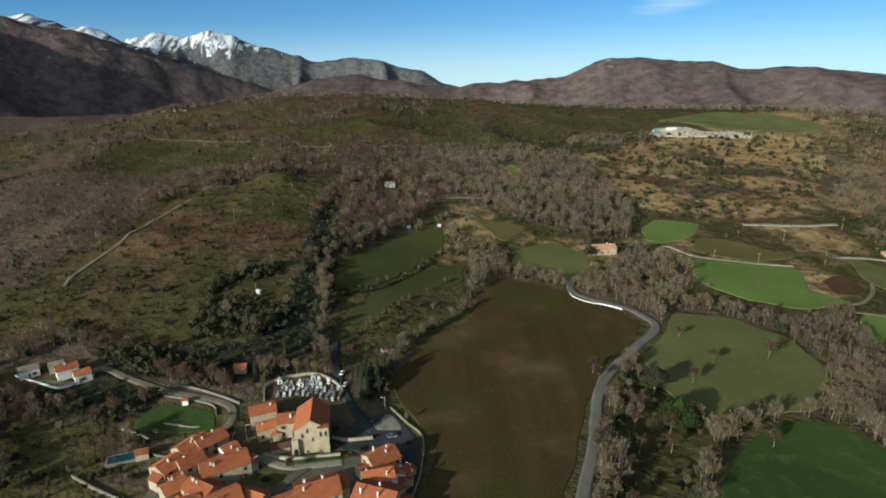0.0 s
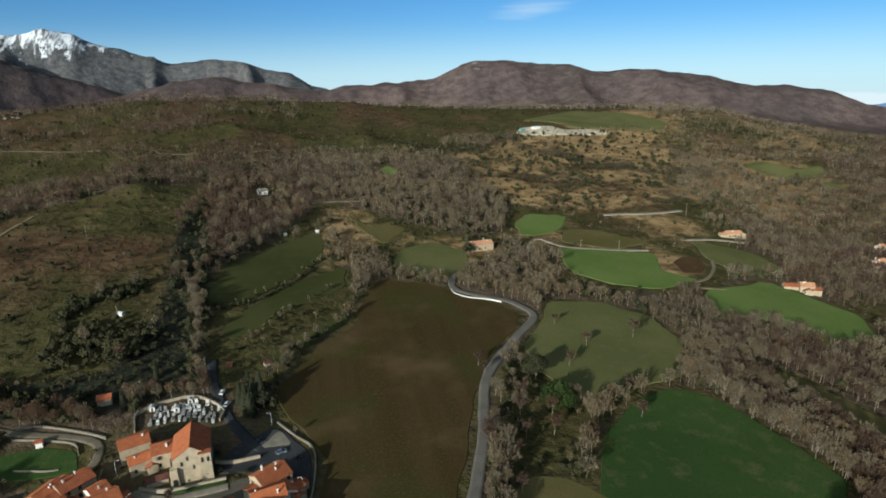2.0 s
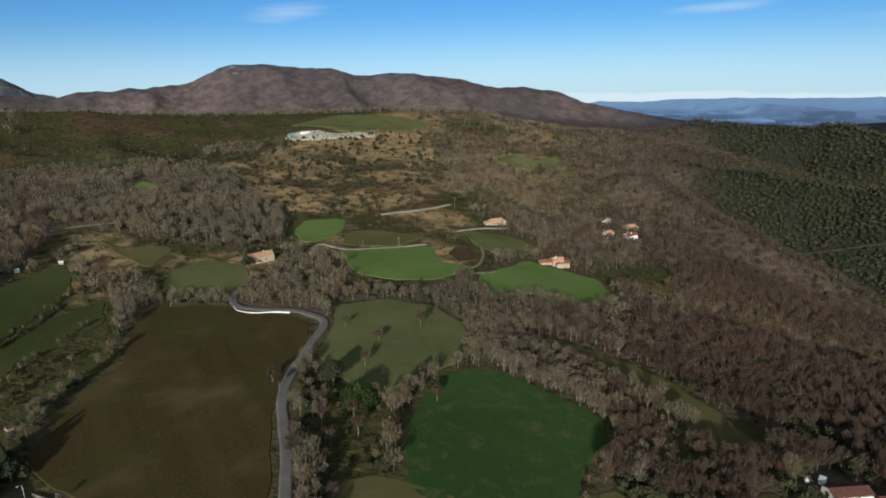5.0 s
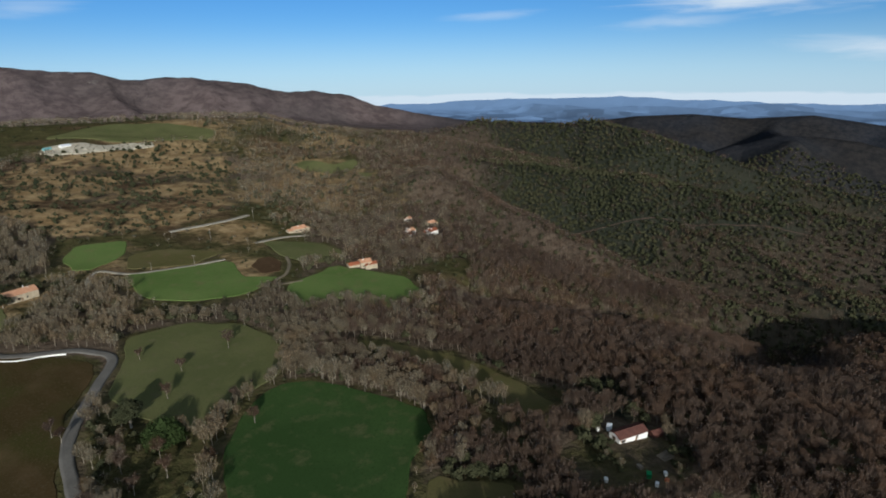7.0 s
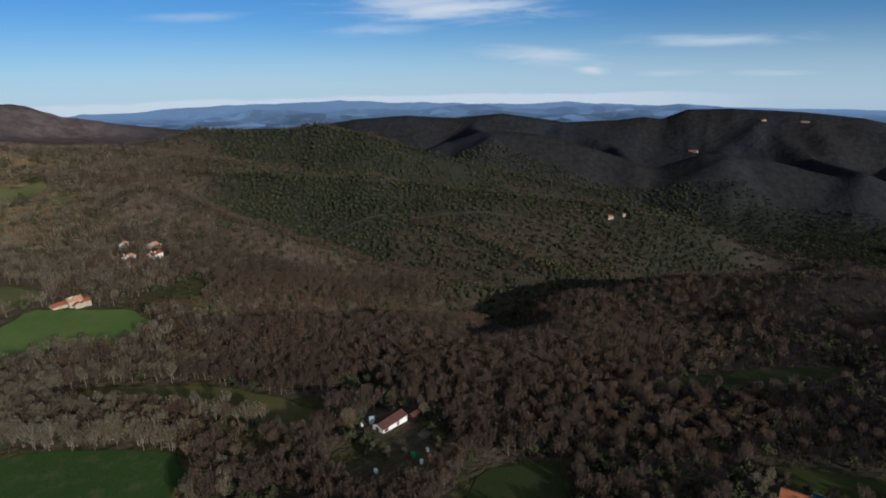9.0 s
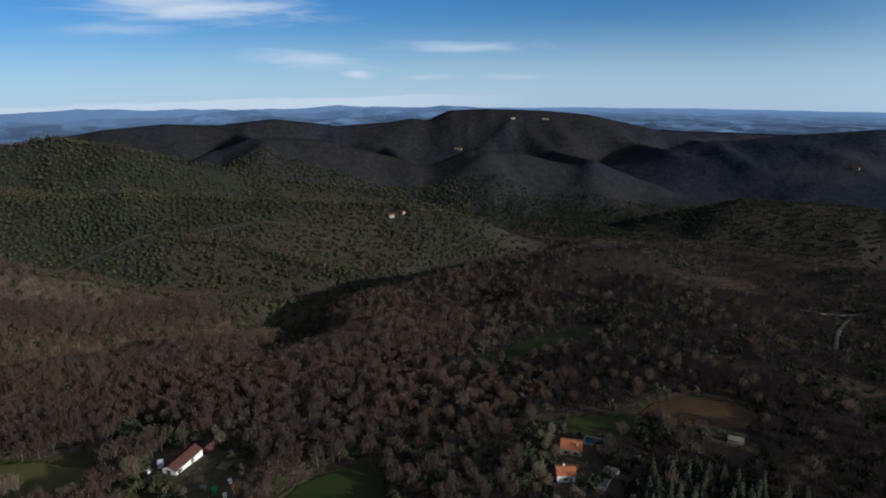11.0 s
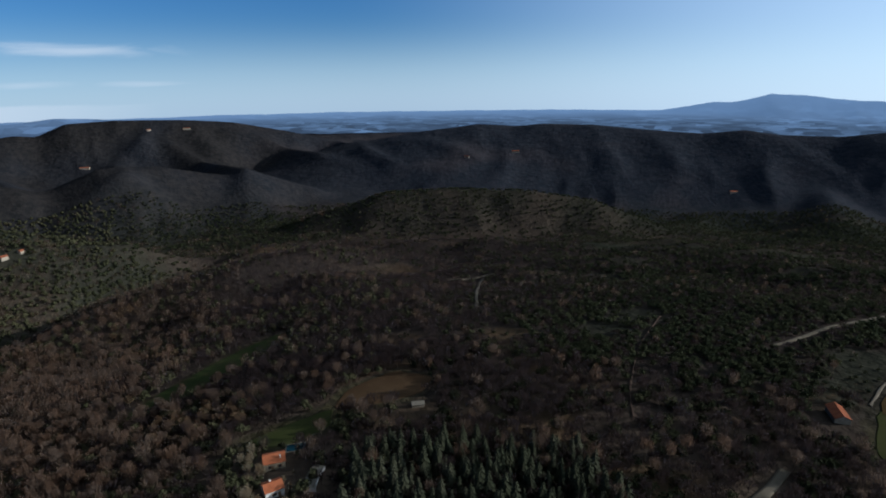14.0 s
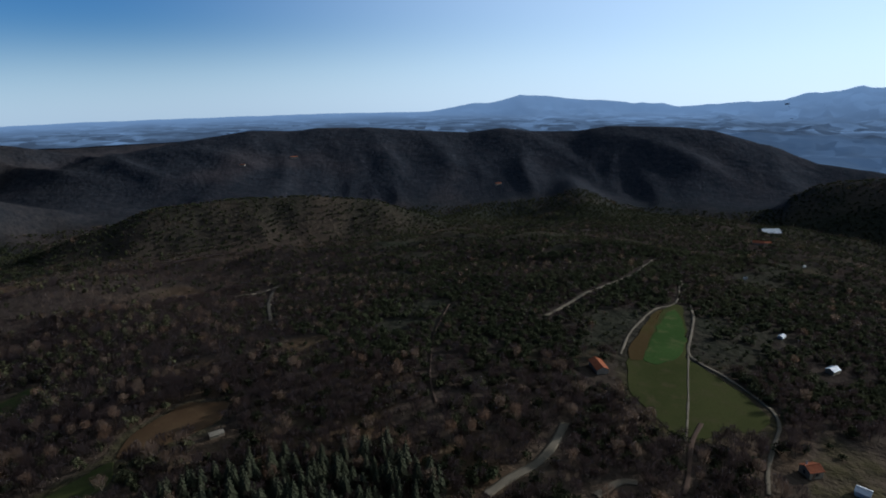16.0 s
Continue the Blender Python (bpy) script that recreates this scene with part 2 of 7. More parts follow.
# a rocky spur of the front hill, and the low plateau across the dip behind it
ridge("rock_spur", 0.26, 60, 10, 160, [(-382, 526, 35), (-424, 678, 38), (-446, 839, 46), (-460, 944, 58), (-480, 1078, 76)])
ridge("west_plateau", 0.16, 160, 14, 300, [(-1500, 1150, 60), (-1215, 1259, 52), (-928, 1484, 45), (-712, 1599, 36), (-560, 1650, 20)])
ridge("hill_beyond_works", 0.34, 60, 40, 400, [
    (-180, -1690, -252), (-190, -1689, -184), (-245, -1682, -150), (-298, -1673, -135), (-371, -1659, -123), (-525, -1617, -90), (-700, -1550, -60)])
ridge("coast_range", 0.25, 20, 60, 500, [
    (2138, -4186, -190), (1776, -4352, -120), (1612, -4415, -114), (1407, -4484, -53), (1077, -4575, -90), (750, -4640, -108),
    (588, -4663, -129), (392, -4684, -125), (274, -4692, -148), (-94, -4699, -126), (-402, -4683, -104), (-524, -4671, -48),
    (-679, -4651, -40), (-825, -4627, -19), (-1400, -4490, -29)])

ridge("blue_hills", 0.30, 20, 60, 500, [
    (3496, 3066, -103), (3709, 2804, -108), (3979, 2407, -89), (4150, 2097, -85), (4365, 1604, -76), (4535, 1028, -98),
    (4585, 772, -115), (4645, 213, -126), (4648, -124, -108), (4632, -412, -122), (4599, -690, -138), (4559, -918, -153)])

# lower waves of hills in front of them
for far, base, seed in ((4250, -118, 3), (3950, -140, 8), (3700, -152, 5)):
    ridge("blue_wave", 0.35, 30, 40, 400, [
        (far * math.sin(radians(b)), far * math.cos(radians(b)), base + 16 * math.sin(0.21 * b * seed) + 11 * math.sin(0.37 * b + seed) - 0.5 * max(0, 66 - b) ** 1.5)
        for b in range(50, 110, 3)])

ridge("mid_rib", 0.52, 30, 10, 180, [(2587, -678, -197), (1756, -482, -112), (1678, -507, -159), (1609, -532, -219)])
# spurs that run down from the far crests
ridge("far_spur", 0.56, 16, 14, 180, [(2756, -872, -87), (2574, -909, -137), (2348, -932, -191), (1703, -811, -139), (1618, -966, -206)])
ridge("far_spur", 0.56, 16, 14, 180, [(2649, -1194, -99), (2557, -1284, -126), (2403, -1337, -182), (2025, -1277, -167), (1822, -1291, -194), (1641, -1277, -236)])
ridge("far_spur", 0.56, 16, 14, 180, [(2503, -1539, -168), (2400, -1627, -179), (1880, -1399, -144), (1690, -1378, -177), (1549, -1376, -222)])
ridge("far_spur", 0.56, 16, 14, 180, [(1879, -1542, -129), (1723, -1583, -116), (1576, -1591, -132), (1448, -1582, -164), (1325, -1585, -222)])
ridge("far_spur", 0.56, 16, 14, 180, [(2937, -57, -129), (2865, -31, -140), (2782, -159, -159), (2597, -268, -184), (1834, -242, -144)])
ridge("far_spur", 0.56, 16, 14, 180, [(2917, 352, -92), (2803, 378, -121), (1775, 180, -53), (1744, 76, -108)])
ridge("far_spur", 0.56, 16, 14, 180, [(2750, -878, -88), (2644, -808, -115), (2617, -719, -168)])
ridge("far_spur", 0.42, 40, 14, 180, [(783, -2229, -93), (669, -2228, -96), (537, -2149, -134), (404, -2013, -188), (291, -1872, -234)])
ridge("far_spur", 0.42, 40, 14, 180, [(1056, -2096, -103), (947, -2015, -126), (841, -1887, -170), (790, -1748, -238)])
ridge("far_spur", 0.42, 40, 14, 180, [(1248, -2014, -91), (1167, -1929, -115), (1034, -1827, -164), (925, -1717, -243)])
ridge("far_spur", 0.42, 40, 14, 180, [(1461, -1903, -94), (1488, -1795, -116), (1307, -1740, -161), (1129, -1698, -222)])
ridge("far_spur", 0.42, 40, 14, 180, [(407, -2308, -95), (214, -2246, -101), (34, -2087, -151), (-119, -1992, -238)])
ridge("far_spur", 0.42, 40, 14, 180, [(757, -2205, -105), (602, -2145, -139), (455, -1986, -206), (260, -1460, -199)])

GORGES = [
    # floor of a stream and how steeply its banks rise
    (0.80, 15, np.array([(360, 215, -36), (442, 157, -68), (500, 117, -94), (593, 55, -120), (690, -26, -136), (797, -135, -155), (880, -240, -175), (960, -380, -200)], float)),
    (0.60, 10, np.array([(790, 520, -52), (780, 430, -82), (770, 350, -108), (752, 250, -124), (728, 165, -130), (706, 60, -134), (690, -26, -137)], float)),
    (0.62, 4, np.array([(372, 46, -44), (410, 40, -64), (450, 34, -82), (500, 34, -100), (593, 50, -121)], float)),
]


def along(px, py, line):
    """Distance to a line in plan, the height of the line there and how far along it that is."""
    tops, aways, runs, run = [], [], [], 0.0
    for a, b in zip(line[:-1], line[1:]):
        d = b - a
        s = np.clip(((px - a[0]) * d[0] + (py - a[1]) * d[1]) / (d[0] ** 2 + d[1] ** 2), 0, 1)
        aways.append(np.hypot(px - a[0] - s * d[0], py - a[1] - s * d[1]))
        tops.append(a[2] + s * d[2])
        runs.append(run + s * np.hypot(d[0], d[1]))
        run += np.hypot(d[0], d[1])
    aways, tops, runs = np.array(aways), np.array(tops), np.array(runs)
    best = aways.min(0)
    share = np.exp(-(aways - best) / (8 + 0.12 * best))
    return best, (tops * share).sum(0) / share.sum(0), (runs * share).sum(0) / share.sum(0)


def land(x, y):
    """The height of the ground at places x, y."""
    x, y = np.asarray(x, float), np.asarray(y, float)
    r = np.hypot(x, y)
    calm = np.clip((r - 250) / 500, 0, 1)
    z = valley_floor(x, y) + fractal(x, y, 160, 4, 3) * (0.8 + 5 * calm) * np.clip((r - 120) / 150, 0, 1)
    wild = np.clip((r - 1250) / 600, 0, 1) * np.clip((3200 - r) / 500, 0, 1)
    z = z + wild * (fractal(x, y, 420, 3, 5)) * 34
    # folds and small gullies of the slopes, away from the fields
    bearing = np.degrees(np.arctan2(x, y))
    bearing = np.where(bearing < -120, bearing + 360, bearing)
    folded = np.maximum(np.clip((-4 - bearing) / 12, 0, 1), np.clip((bearing - 50) / 8, 0, 1)) * np.clip((r - 330) / 220, 0, 1)
    folded = np.maximum(folded, np.clip((r - 640) / 200, 0, 1)) * np.clip((1900 - r) / 300, 0, 1)
    z = z + folded * ((gullies(x, y, 240, 3, 83) - 0.66) * 26 + 2.2 * fractal(x, y, 45, 2, 87))
    for name, slope, blunt, rough, size, crest in RIDGES:
        reach = min(1500.0, (crest[:, 2].max() + 330) / slope + 2 * blunt)
        lo, hi = crest.min(0) - reach, crest.max(0) + reach
        near = (x > lo[0]) & (x < hi[0]) & (y > lo[1]) & (y < hi[1])
        if not near.any():
            continue
        px, py = x[near], y[near]
        best, top, run = along(px, py, crest)
        fall = slope * (np.sqrt(best ** 2 + blunt ** 2) - blunt)
        # spurs and gullies run down from the crest
        sway = 0.35 * size * fractal(px, py, 0.9 * size, 2, 31)
        spur = gullies(run + sway, 0.38 * best + 0.3 * sway, 0.8 * size, 3, 11)
        carve = rough * (1.5 * spur - 1.4 + 0.25 * fractal(px, py, 0.5 * size, 3, 37)) * np.clip(best / (0.7 * size), 0, 1)
        side = top - fall + carve
        k = 7.0
        low = z[near]
        m = np.maximum(low, side)
        z[near] = m + k * np.log(np.exp(np.clip((low - m) / k, -50, 0)) + np.exp(np.clip((side - m) / k, -50, 0)))
    bare = np.clip((r - 2300) / 500, 0, 1) * np.clip((52 - np.degrees(np.arctan2(x, y))) / 8, 0, 1)
    bare = np.maximum(bare, 0.55 * np.clip((r - 4200) / 250, 0, 1) * np.clip((z + 172) / 40, 0, 1))
    z = z + bare * (gullies(x, y, 300, 4, 43) - 0.60) * 48
    for slope, wide, floor in GORGES:
        lo, hi = floor.min(0) - 260, floor.max(0) + 260
        near = (x > lo[0]) & (x < hi[0]) & (y > lo[1]) & (y < hi[1])
        if near.any():
            px, py = x[near], y[near]
            best, bed, run = along(px, py, floor)
            bank = bed + slope * np.maximum(best - wide, 0) * (1 + 0.25 * fractal(px, py, 90, 2, 71))
            low, k = z[near], 6.0
            m = np.minimum(low, bank)
            z[near] = m - k * np.log(np.exp(np.clip((m - low) / k, -50, 0)) + np.exp(np.clip((m - bank) / k, -50, 0)))
    return z


def land_at(x, y):
    return float(land(np.array([float(x)]), np.array([float(y)]))[0])

# ---- helpers for materials and meshes ----
def tone(nt, a, b, factor):
    m = node(nt, "ShaderNodeMix", data_type="RGBA", blend_type="MIX")
    for k, v in ((0, factor), (6, a), (7, b)):
        if isinstance(v, bpy.types.NodeSocket):
            nt.links.new(v, m.inputs[k])
        else:
            m.inputs[k].default_value = v if k == 0 else (*v, 1)
    return m.outputs[2]


def steps(nt, value, lo, hi):
    n = node(nt, "ShaderNodeMapRange", {0: value, 1: lo, 2: hi, 3: 0.0, 4: 1.0}, interpolation_type="SMOOTHSTEP")
    return n.outputs[0]


def speckle(nt, scale, detail=4.0, vector=None, rough=0.55):
    v = vector if vector is not None else node(nt, "ShaderNodeNewGeometry").outputs["Position"]
    return node(nt, "ShaderNodeTexNoise", {"Vector": v, "Scale": scale, "Detail": detail, "Roughness": rough}).outputs["Fac"]


def bare_material(name, roughness=0.85):
    m = bpy.data.materials.new(name)
    m.use_nodes = True
    nt = m.node_tree
    b = nt.nodes["Principled BSDF"]
    b.inputs["Roughness"].default_value = roughness
    b.inputs["Specular IOR Level"].default_value = 0.25 if roughness < 0.88 else 0.03
    return m, nt, b


def bumped(nt, b, height, strength, distance):
    n = node(nt, "ShaderNodeBump", {"Strength": strength, "Distance": distance, "Height": height})
    nt.links.new(n.outputs[0], b.inputs["Normal"])


def surface(name, c1, c2, big=0.2, fine=3.0, roughness=0.85, bump=0.3, distance=0.05, c3=None, local=False, random_tone=0.0):
    """Two colours mingled in large stains and fine grain, with a third in rare spots."""
    m, nt, b = bare_material(name, roughness)
    v = node(nt, "ShaderNodeTexCoord").outputs["Object"] if local else None
    large, small = speckle(nt, big, 3, v), speckle(nt, fine, 5, v, 0.65)
    mixed = node(nt, "ShaderNodeMath", {0: large, 1: small}, operation="ADD").outputs[0]
    colour = tone(nt, c1, c2, steps(nt, mixed, 0.72, 1.28))
    if c3:
        colour = tone(nt, colour, c3, steps(nt, speckle(nt, big * 2.3, 4, v), 0.58, 0.75))
    if random_tone:
        pick = node(nt, "ShaderNodeObjectInfo").outputs["Random"]
        value = node(nt, "ShaderNodeMapRange", {0: pick, 3: 1 - random_tone, 4: 1 + random_tone}).outputs[0]
        hsv = node(nt, "ShaderNodeHueSaturation", {"Color": colour, "Value": value})
        colour = hsv.outputs[0]
    nt.links.new(colour, b.inputs["Base Color"])
    if bump:
        bumped(nt, b, small, bump, distance)
    return m


def make_mesh(name, verts, faces, smooth=False):
    """A mesh from arrays: faces all of one size."""
    verts, faces = np.asarray(verts, np.float32), np.asarray(faces, np.int32)
    me = bpy.data.meshes.new(name)
    k = faces.shape[1]
    me.vertices.add(len(verts))
    me.vertices.foreach_set("co", verts.ravel())
    me.loops.add(faces.size)
    me.loops.foreach_set("vertex_index", faces.ravel())
    me.polygons.add(len(faces))
    me.polygons.foreach_set("loop_start", np.arange(0, faces.size, k, dtype=np.int32))
    me.polygons.foreach_set("loop_total", np.full(len(faces), k, np.int32))
    me.polygons.foreach_set("use_smooth", np.full(len(faces), smooth))
    me.update(calc_edges=True)
    return me


# ---- land use ----
ZONES = {}


def zone(name, kind, outline):
    ZONES[name] = (kind, rounded(outline))


def rounded(outline, times=1):
    """Corners cut twice over, as field edges are."""
    p = np.array(outline, float)
    for _ in range(times):
        q = np.roll(p, -1, 0)
        p = np.stack([0.88 * p + 0.12 * q, 0.12 * p + 0.88 * q], 1).reshape(-1, 2)
    return p


def depth_inside(x, y, outline):
    """Metres inside (+) or outside (-) an outline."""
    best, odd = np.full(x.shape, 1e9), np.zeros(x.shape, bool)
    for a, b in zip(outline, np.roll(outline, -1, 0)):
        d = b - a
        s = np.clip(((x - a[0]) * d[0] + (y - a[1]) * d[1]) / (d @ d + 1e-9), 0, 1)
        best = np.minimum(best, np.hypot(x - a[0] - s * d[0], y - a[1] - s * d[1]))
        crosses = ((a[1] > y) != (b[1] > y)) & (x < (b[0] - a[0]) * (y - a[1]) / (b[1] - a[1] + 1e-12) + a[0])
        odd ^= crosses
    return np.where(odd, best, -best)


zone("ploughed_field", "plough", [
    (34, 371), (71, 354), (97, 329), (108, 303), (99, 285), (76, 256), (63, 231), (51, 195), (40, 166), (30, 140), (-14, 140),
    (-8, 167), (-4, 192), (-9, 206), (-20, 223), (-25, 246), (-9, 283), (12, 303), (21, 343)])
zone("olive_meadow", "meadow", [
    (133, 319), (162, 312), (183, 285), (182, 256), (174, 236), (157, 220), (136, 216), (110, 207), (100, 222), (95, 243),
    (98, 264), (118, 292)])
zone("large_crop", "crop", [
    (153, 211), (166, 202), (172, 178), (176, 160), (174, 143), (163, 129), (146, 125), (135, 119), (116, 106), (83, 148),
    (105, 188), (123, 203), (142, 209)])
zone("near_field", "stubble", [(58, 160), (68, 167), (77, 164), (85, 157), (92, 146), (98, 132), (80, 116), (56, 140)])
zone("crop_verge", "glade", [(78, 156), (98, 134), (118, 104), (140, 122), (134, 98), (112, 80), (84, 104), (62, 138)])
zone("bend_crop", "bright", [(176, 412), (215, 401), (249, 389), (232, 352), (251, 332), (213, 325), (183, 337), (167, 361)])
zone("small_crop", "bright", [(163, 478), (184, 503), (218, 491), (206, 464), (170, 440), (160, 447)])
zone("top_meadow", "stubble", [(204, 456), (228, 450), (258, 411), (222, 403), (187, 424)])
zone("villa_meadow", "bright", [(237, 315), (295, 326), (305, 300), (320, 274), (300, 243), (265, 237), (255, 273), (223, 276)])
zone("villa_paddock", "meadow", [(295, 416), (330, 377), (326, 339), (290, 340), (281, 369)])
zone("far_pasture", "meadow", [(550, 683), (579, 687), (594, 656), (614, 638), (645, 650), (632, 631), (600, 617), (579, 616), (569, 638), (550, 657)])
zone("far_paddock", "meadow", [(609, 605), (610, 581), (598, 555), (579, 559), (587, 580)])
zone("crest_crop", "meadow", [(346, 992), (451, 1032), (543, 1003), (578, 901), (538, 855), (417, 908)])
zone("terrace_upper", "pasture", [(-71, 356), (-66, 386), (-47, 415), (-21, 446), (-4, 462), (0, 408), (-12, 393), (-33, 361), (-47, 340), (-66, 335)])
zone("terrace_lower", "pasture", [(-57, 301), (-51, 320), (-42, 336), (-26, 361), (-2, 384), (13, 391), (11, 361), (-12, 342), (-27, 326), (-38, 305), (-50, 294)])
zone("terrace_foot", "pasture", [(-31, 275), (-22, 288), (-12, 299), (10, 329), (11, 314), (-8, 292), (-22, 272), (-28, 265)])
zone("brook_meadow", "meadow", [(56, 423), (84, 438), (105, 414), (91, 372), (57, 372), (46, 391)])
zone("wood_meadow", "stubble", [(21, 510), (34, 483), (67, 473), (48, 434), (29, 469)])
zone("garden_green", "crop", [(-130, 208), (-129, 217), (-124, 221), (-111, 222), (-99, 217), (-95, 206), (-106, 205)])
zone("rib_scrub", "macchia", [(828, 228), (819, 140), (766, 53), (736, 7), (713, -23), (520, 9), (504, 60), (580, 113), (765, 221)])
zone("shade_meadow", "fallow", [(278, -50), (304, -80), (340, -140), (352, -176), (326, -160), (290, -96)])
zone("bracken_patch", "bracken", [(205, -126), (215, -141), (215, -169), (193, -176), (184, -159), (194, -134)])
zone("house_lawn", "pasture", [(208, -81), (207, -106), (205, -126), (189, -113), (192, -93)])
zone("south_field", "olive", [(13, -396), (25, -354), (30, -313), (29, -274), (24, -250), (13, -234), (5, -221), (-5, -221), (-17, -232), (-28, -234), (-34, -249), (-25, -269), (-13, -282), (-2, -290), (3, -301), (4, -350), (7, -393)])
zone("barn_grass", "fallow", [(150, 31), (184, 22), (193, -7), (160, -10)])
zone("corner_field", "stubble", [(138, 112), (144, 110), (145, 103), (147, 93), (138, 80), (121, 100)])
zone("stream_meadow", "open", [(207, 229), (218, 196), (223, 166), (225, 132), (237, 104), (226, 88), (209, 102), (207, 125), (203, 154), (202, 186), (201, 205)])
zone("villa_slope", "glade", [(371, 286), (399, 287), (411, 272), (372, 251), (340, 257), (341, 268)])
zone("barn_clearing", "scrub", [(275, 98), (241, 70), (223, 60), (225, 82), (242, 99)])
zone("farm_garden", "yard", [(189, 80), (198, 62), (212, 45), (198, 33), (179, 36), (161, 61)])
zone("hedge_field", "stubble", [(137, 105), (143, 107), (154, 87), (150, 81), (132, 97)])
zone("roadside", "glade", [(75, 235), (94, 261), (109, 250), (101, 206), (106, 195), (83, 166), (62, 166), (66, 198)])
zone("shoulder_meadow", "glade", [(-144, 478), (-132, 570), (-120, 591), (-102, 588), (-104, 530), (-124, 494)])
zone("crest_meadow", "glade", [(-560, 830), (-572, 905), (-530, 900), (-512, 812)])
zone("wood_glade", "bright", [(60, 648), (77, 670), (87, 654), (72, 630)])
zone("stream_strip", "stubble", [(203, 224), (207, 197), (207, 169), (210, 150), (205, 128), (199, 108), (195, 99), (208, 95), (217, 100), (225, 123), (230, 146), (232, 168), (224, 191), (215, 217)])
zone("bramble_patch", "bracken", [(250, 366), (264, 376), (274, 374), (271, 359), (258, 345), (247, 346)])
zone("wood_strip", "open", [(220, 181), (230, 165), (218, 126), (204, 97), (195, 113), (204, 149)])
zone("villa_strip", "open", [(331, 290), (353, 285), (366, 250), (363, 238), (335, 251), (311, 269)])
zone("barn_strip", "open", [(196, 143), (196, 124), (184, 98), (170, 98), (177, 118)])
zone("terrace_banks", "glade", [(-64, 262), (-70, 330), (-72, 385), (-45, 438), (-13, 442), (4, 400), (16, 362), (14, 330), (8, 303), (-12, 283), (-28, 246), (-45, 243)])
# open country: no separate field, only fewer trees
zone("glade", "glade", [
    (-38, 379), (-31, 458), (7, 553), (49, 543), (81, 475), (145, 468), (178, 529), (259, 512), (360, 511), (376, 485), (330, 400),
    (257, 317), (200, 314), (153, 329), (115, 363), (78, 363), (44, 391), (12, 379)])
zone("slope_wood", "wood", [
    (-48, 562), (-4, 628), (76, 693), (130, 630), (149, 558), (159, 498), (153, 454), (96, 457), (72, 481), (52, 514), (6, 538)])
zone("brook_wood", "wood", [(96, 378), (147, 428), (162, 393), (156, 345), (143, 324), (115, 332), (92, 352)])
zone("bend_wood", "wood", [(157, 333), (182, 322), (206, 314), (208, 287), (219, 264), (200, 233), (192, 263), (188, 296), (163, 316)])
zone("terrace_wood", "wood", [(-21, 420), (1, 464), (30, 422), (43, 385), (24, 361), (14, 345), (10, 387)])
zone("hill_pasture", "open", [
    (-330, 250), (-321, 362), (-300, 440), (-235, 525), (-167, 558), (-129, 587), (-110, 476), (-95, 357), (-90, 300), (-110, 262),
    (-177, 266), (-207, 290), (-228, 248)])
zone("west_wood", "wood", [(-484, 636), (-406, 662), (-330, 600), (-262, 520), (-254, 440), (-257, 380), (-264, 335), (-330, 330), (-520, 500)])
zone("garden_scrub", "scrub", [(-165, 242), (-166, 262), (-110, 272), (-62, 266), (-62, 248), (-100, 240), (-130, 243)])
zone("lane_scrub", "scrub", [(-95, 357), (-110, 476), (-95, 520), (-78, 420), (-68, 330), (-62, 260), (-80, 245), (-110, 250), (-95, 300)])
zone("hilltop", "upland", [
    (-700, 1000), (-380, 1173), (-150, 1304), (16, 1305), (250, 1250), (560, 1060), (540, 880), (330, 900), (201, 893), (71, 790),
    (-97, 693), (-189, 744), (-263, 825)])
zone("heath", "heath", [(159, 750), (262, 850), (340, 880), (422, 858), (500, 850), (525, 790), (417, 640), (340, 510), (255, 503), (220, 505), (179, 540), (170, 600)])
zone("village_ground", "yard", [
    (-158, 172), (-165, 150), (-90, 95), (-5, 95), (2, 165), (-6, 200), (-20, 228), (-45, 243), (-80, 243), (-95, 225), (-110, 200)])
zone("hamlet_ground", "yard", [(-215, 245), (-195, 226), (-165, 232), (-160, 258), (-200, 268)])
zone("barn_yard", "yard", [(170, 75), (185, 85), (215, 75), (222, 50), (205, 35), (180, 45)])
zone("scrub_bank", "scrub", [(-172, 248), (-128, 234), (-127, 217), (-143, 214), (-164, 218), (-186, 222), (-198, 236)])
zone("bank_grass", "open", [(-183, 209), (-162, 214), (-130, 211), (-132, 196), (-136, 181), (-148, 173), (-159, 173)])
zone("pool_garden", "brush", [(205, -70), (205, -95), (190, -105), (160, -98), (146, -88), (135, -62), (165, -58), (185, -55)])
zone("moor", "brush", [(119, -195), (110, -215), (137, -284), (95, -285), (74, -232), (69, -192), (94, -172)])
zone("south_yard", "yard", [(-62, -195), (-72, -240), (-52, -250), (-42, -215), (-40, -185)])

CLEARED = []
FIELDS = ("olive", "plough", "meadow", "crop", "bright", "stubble", "bracken", "fallow", "pasture")


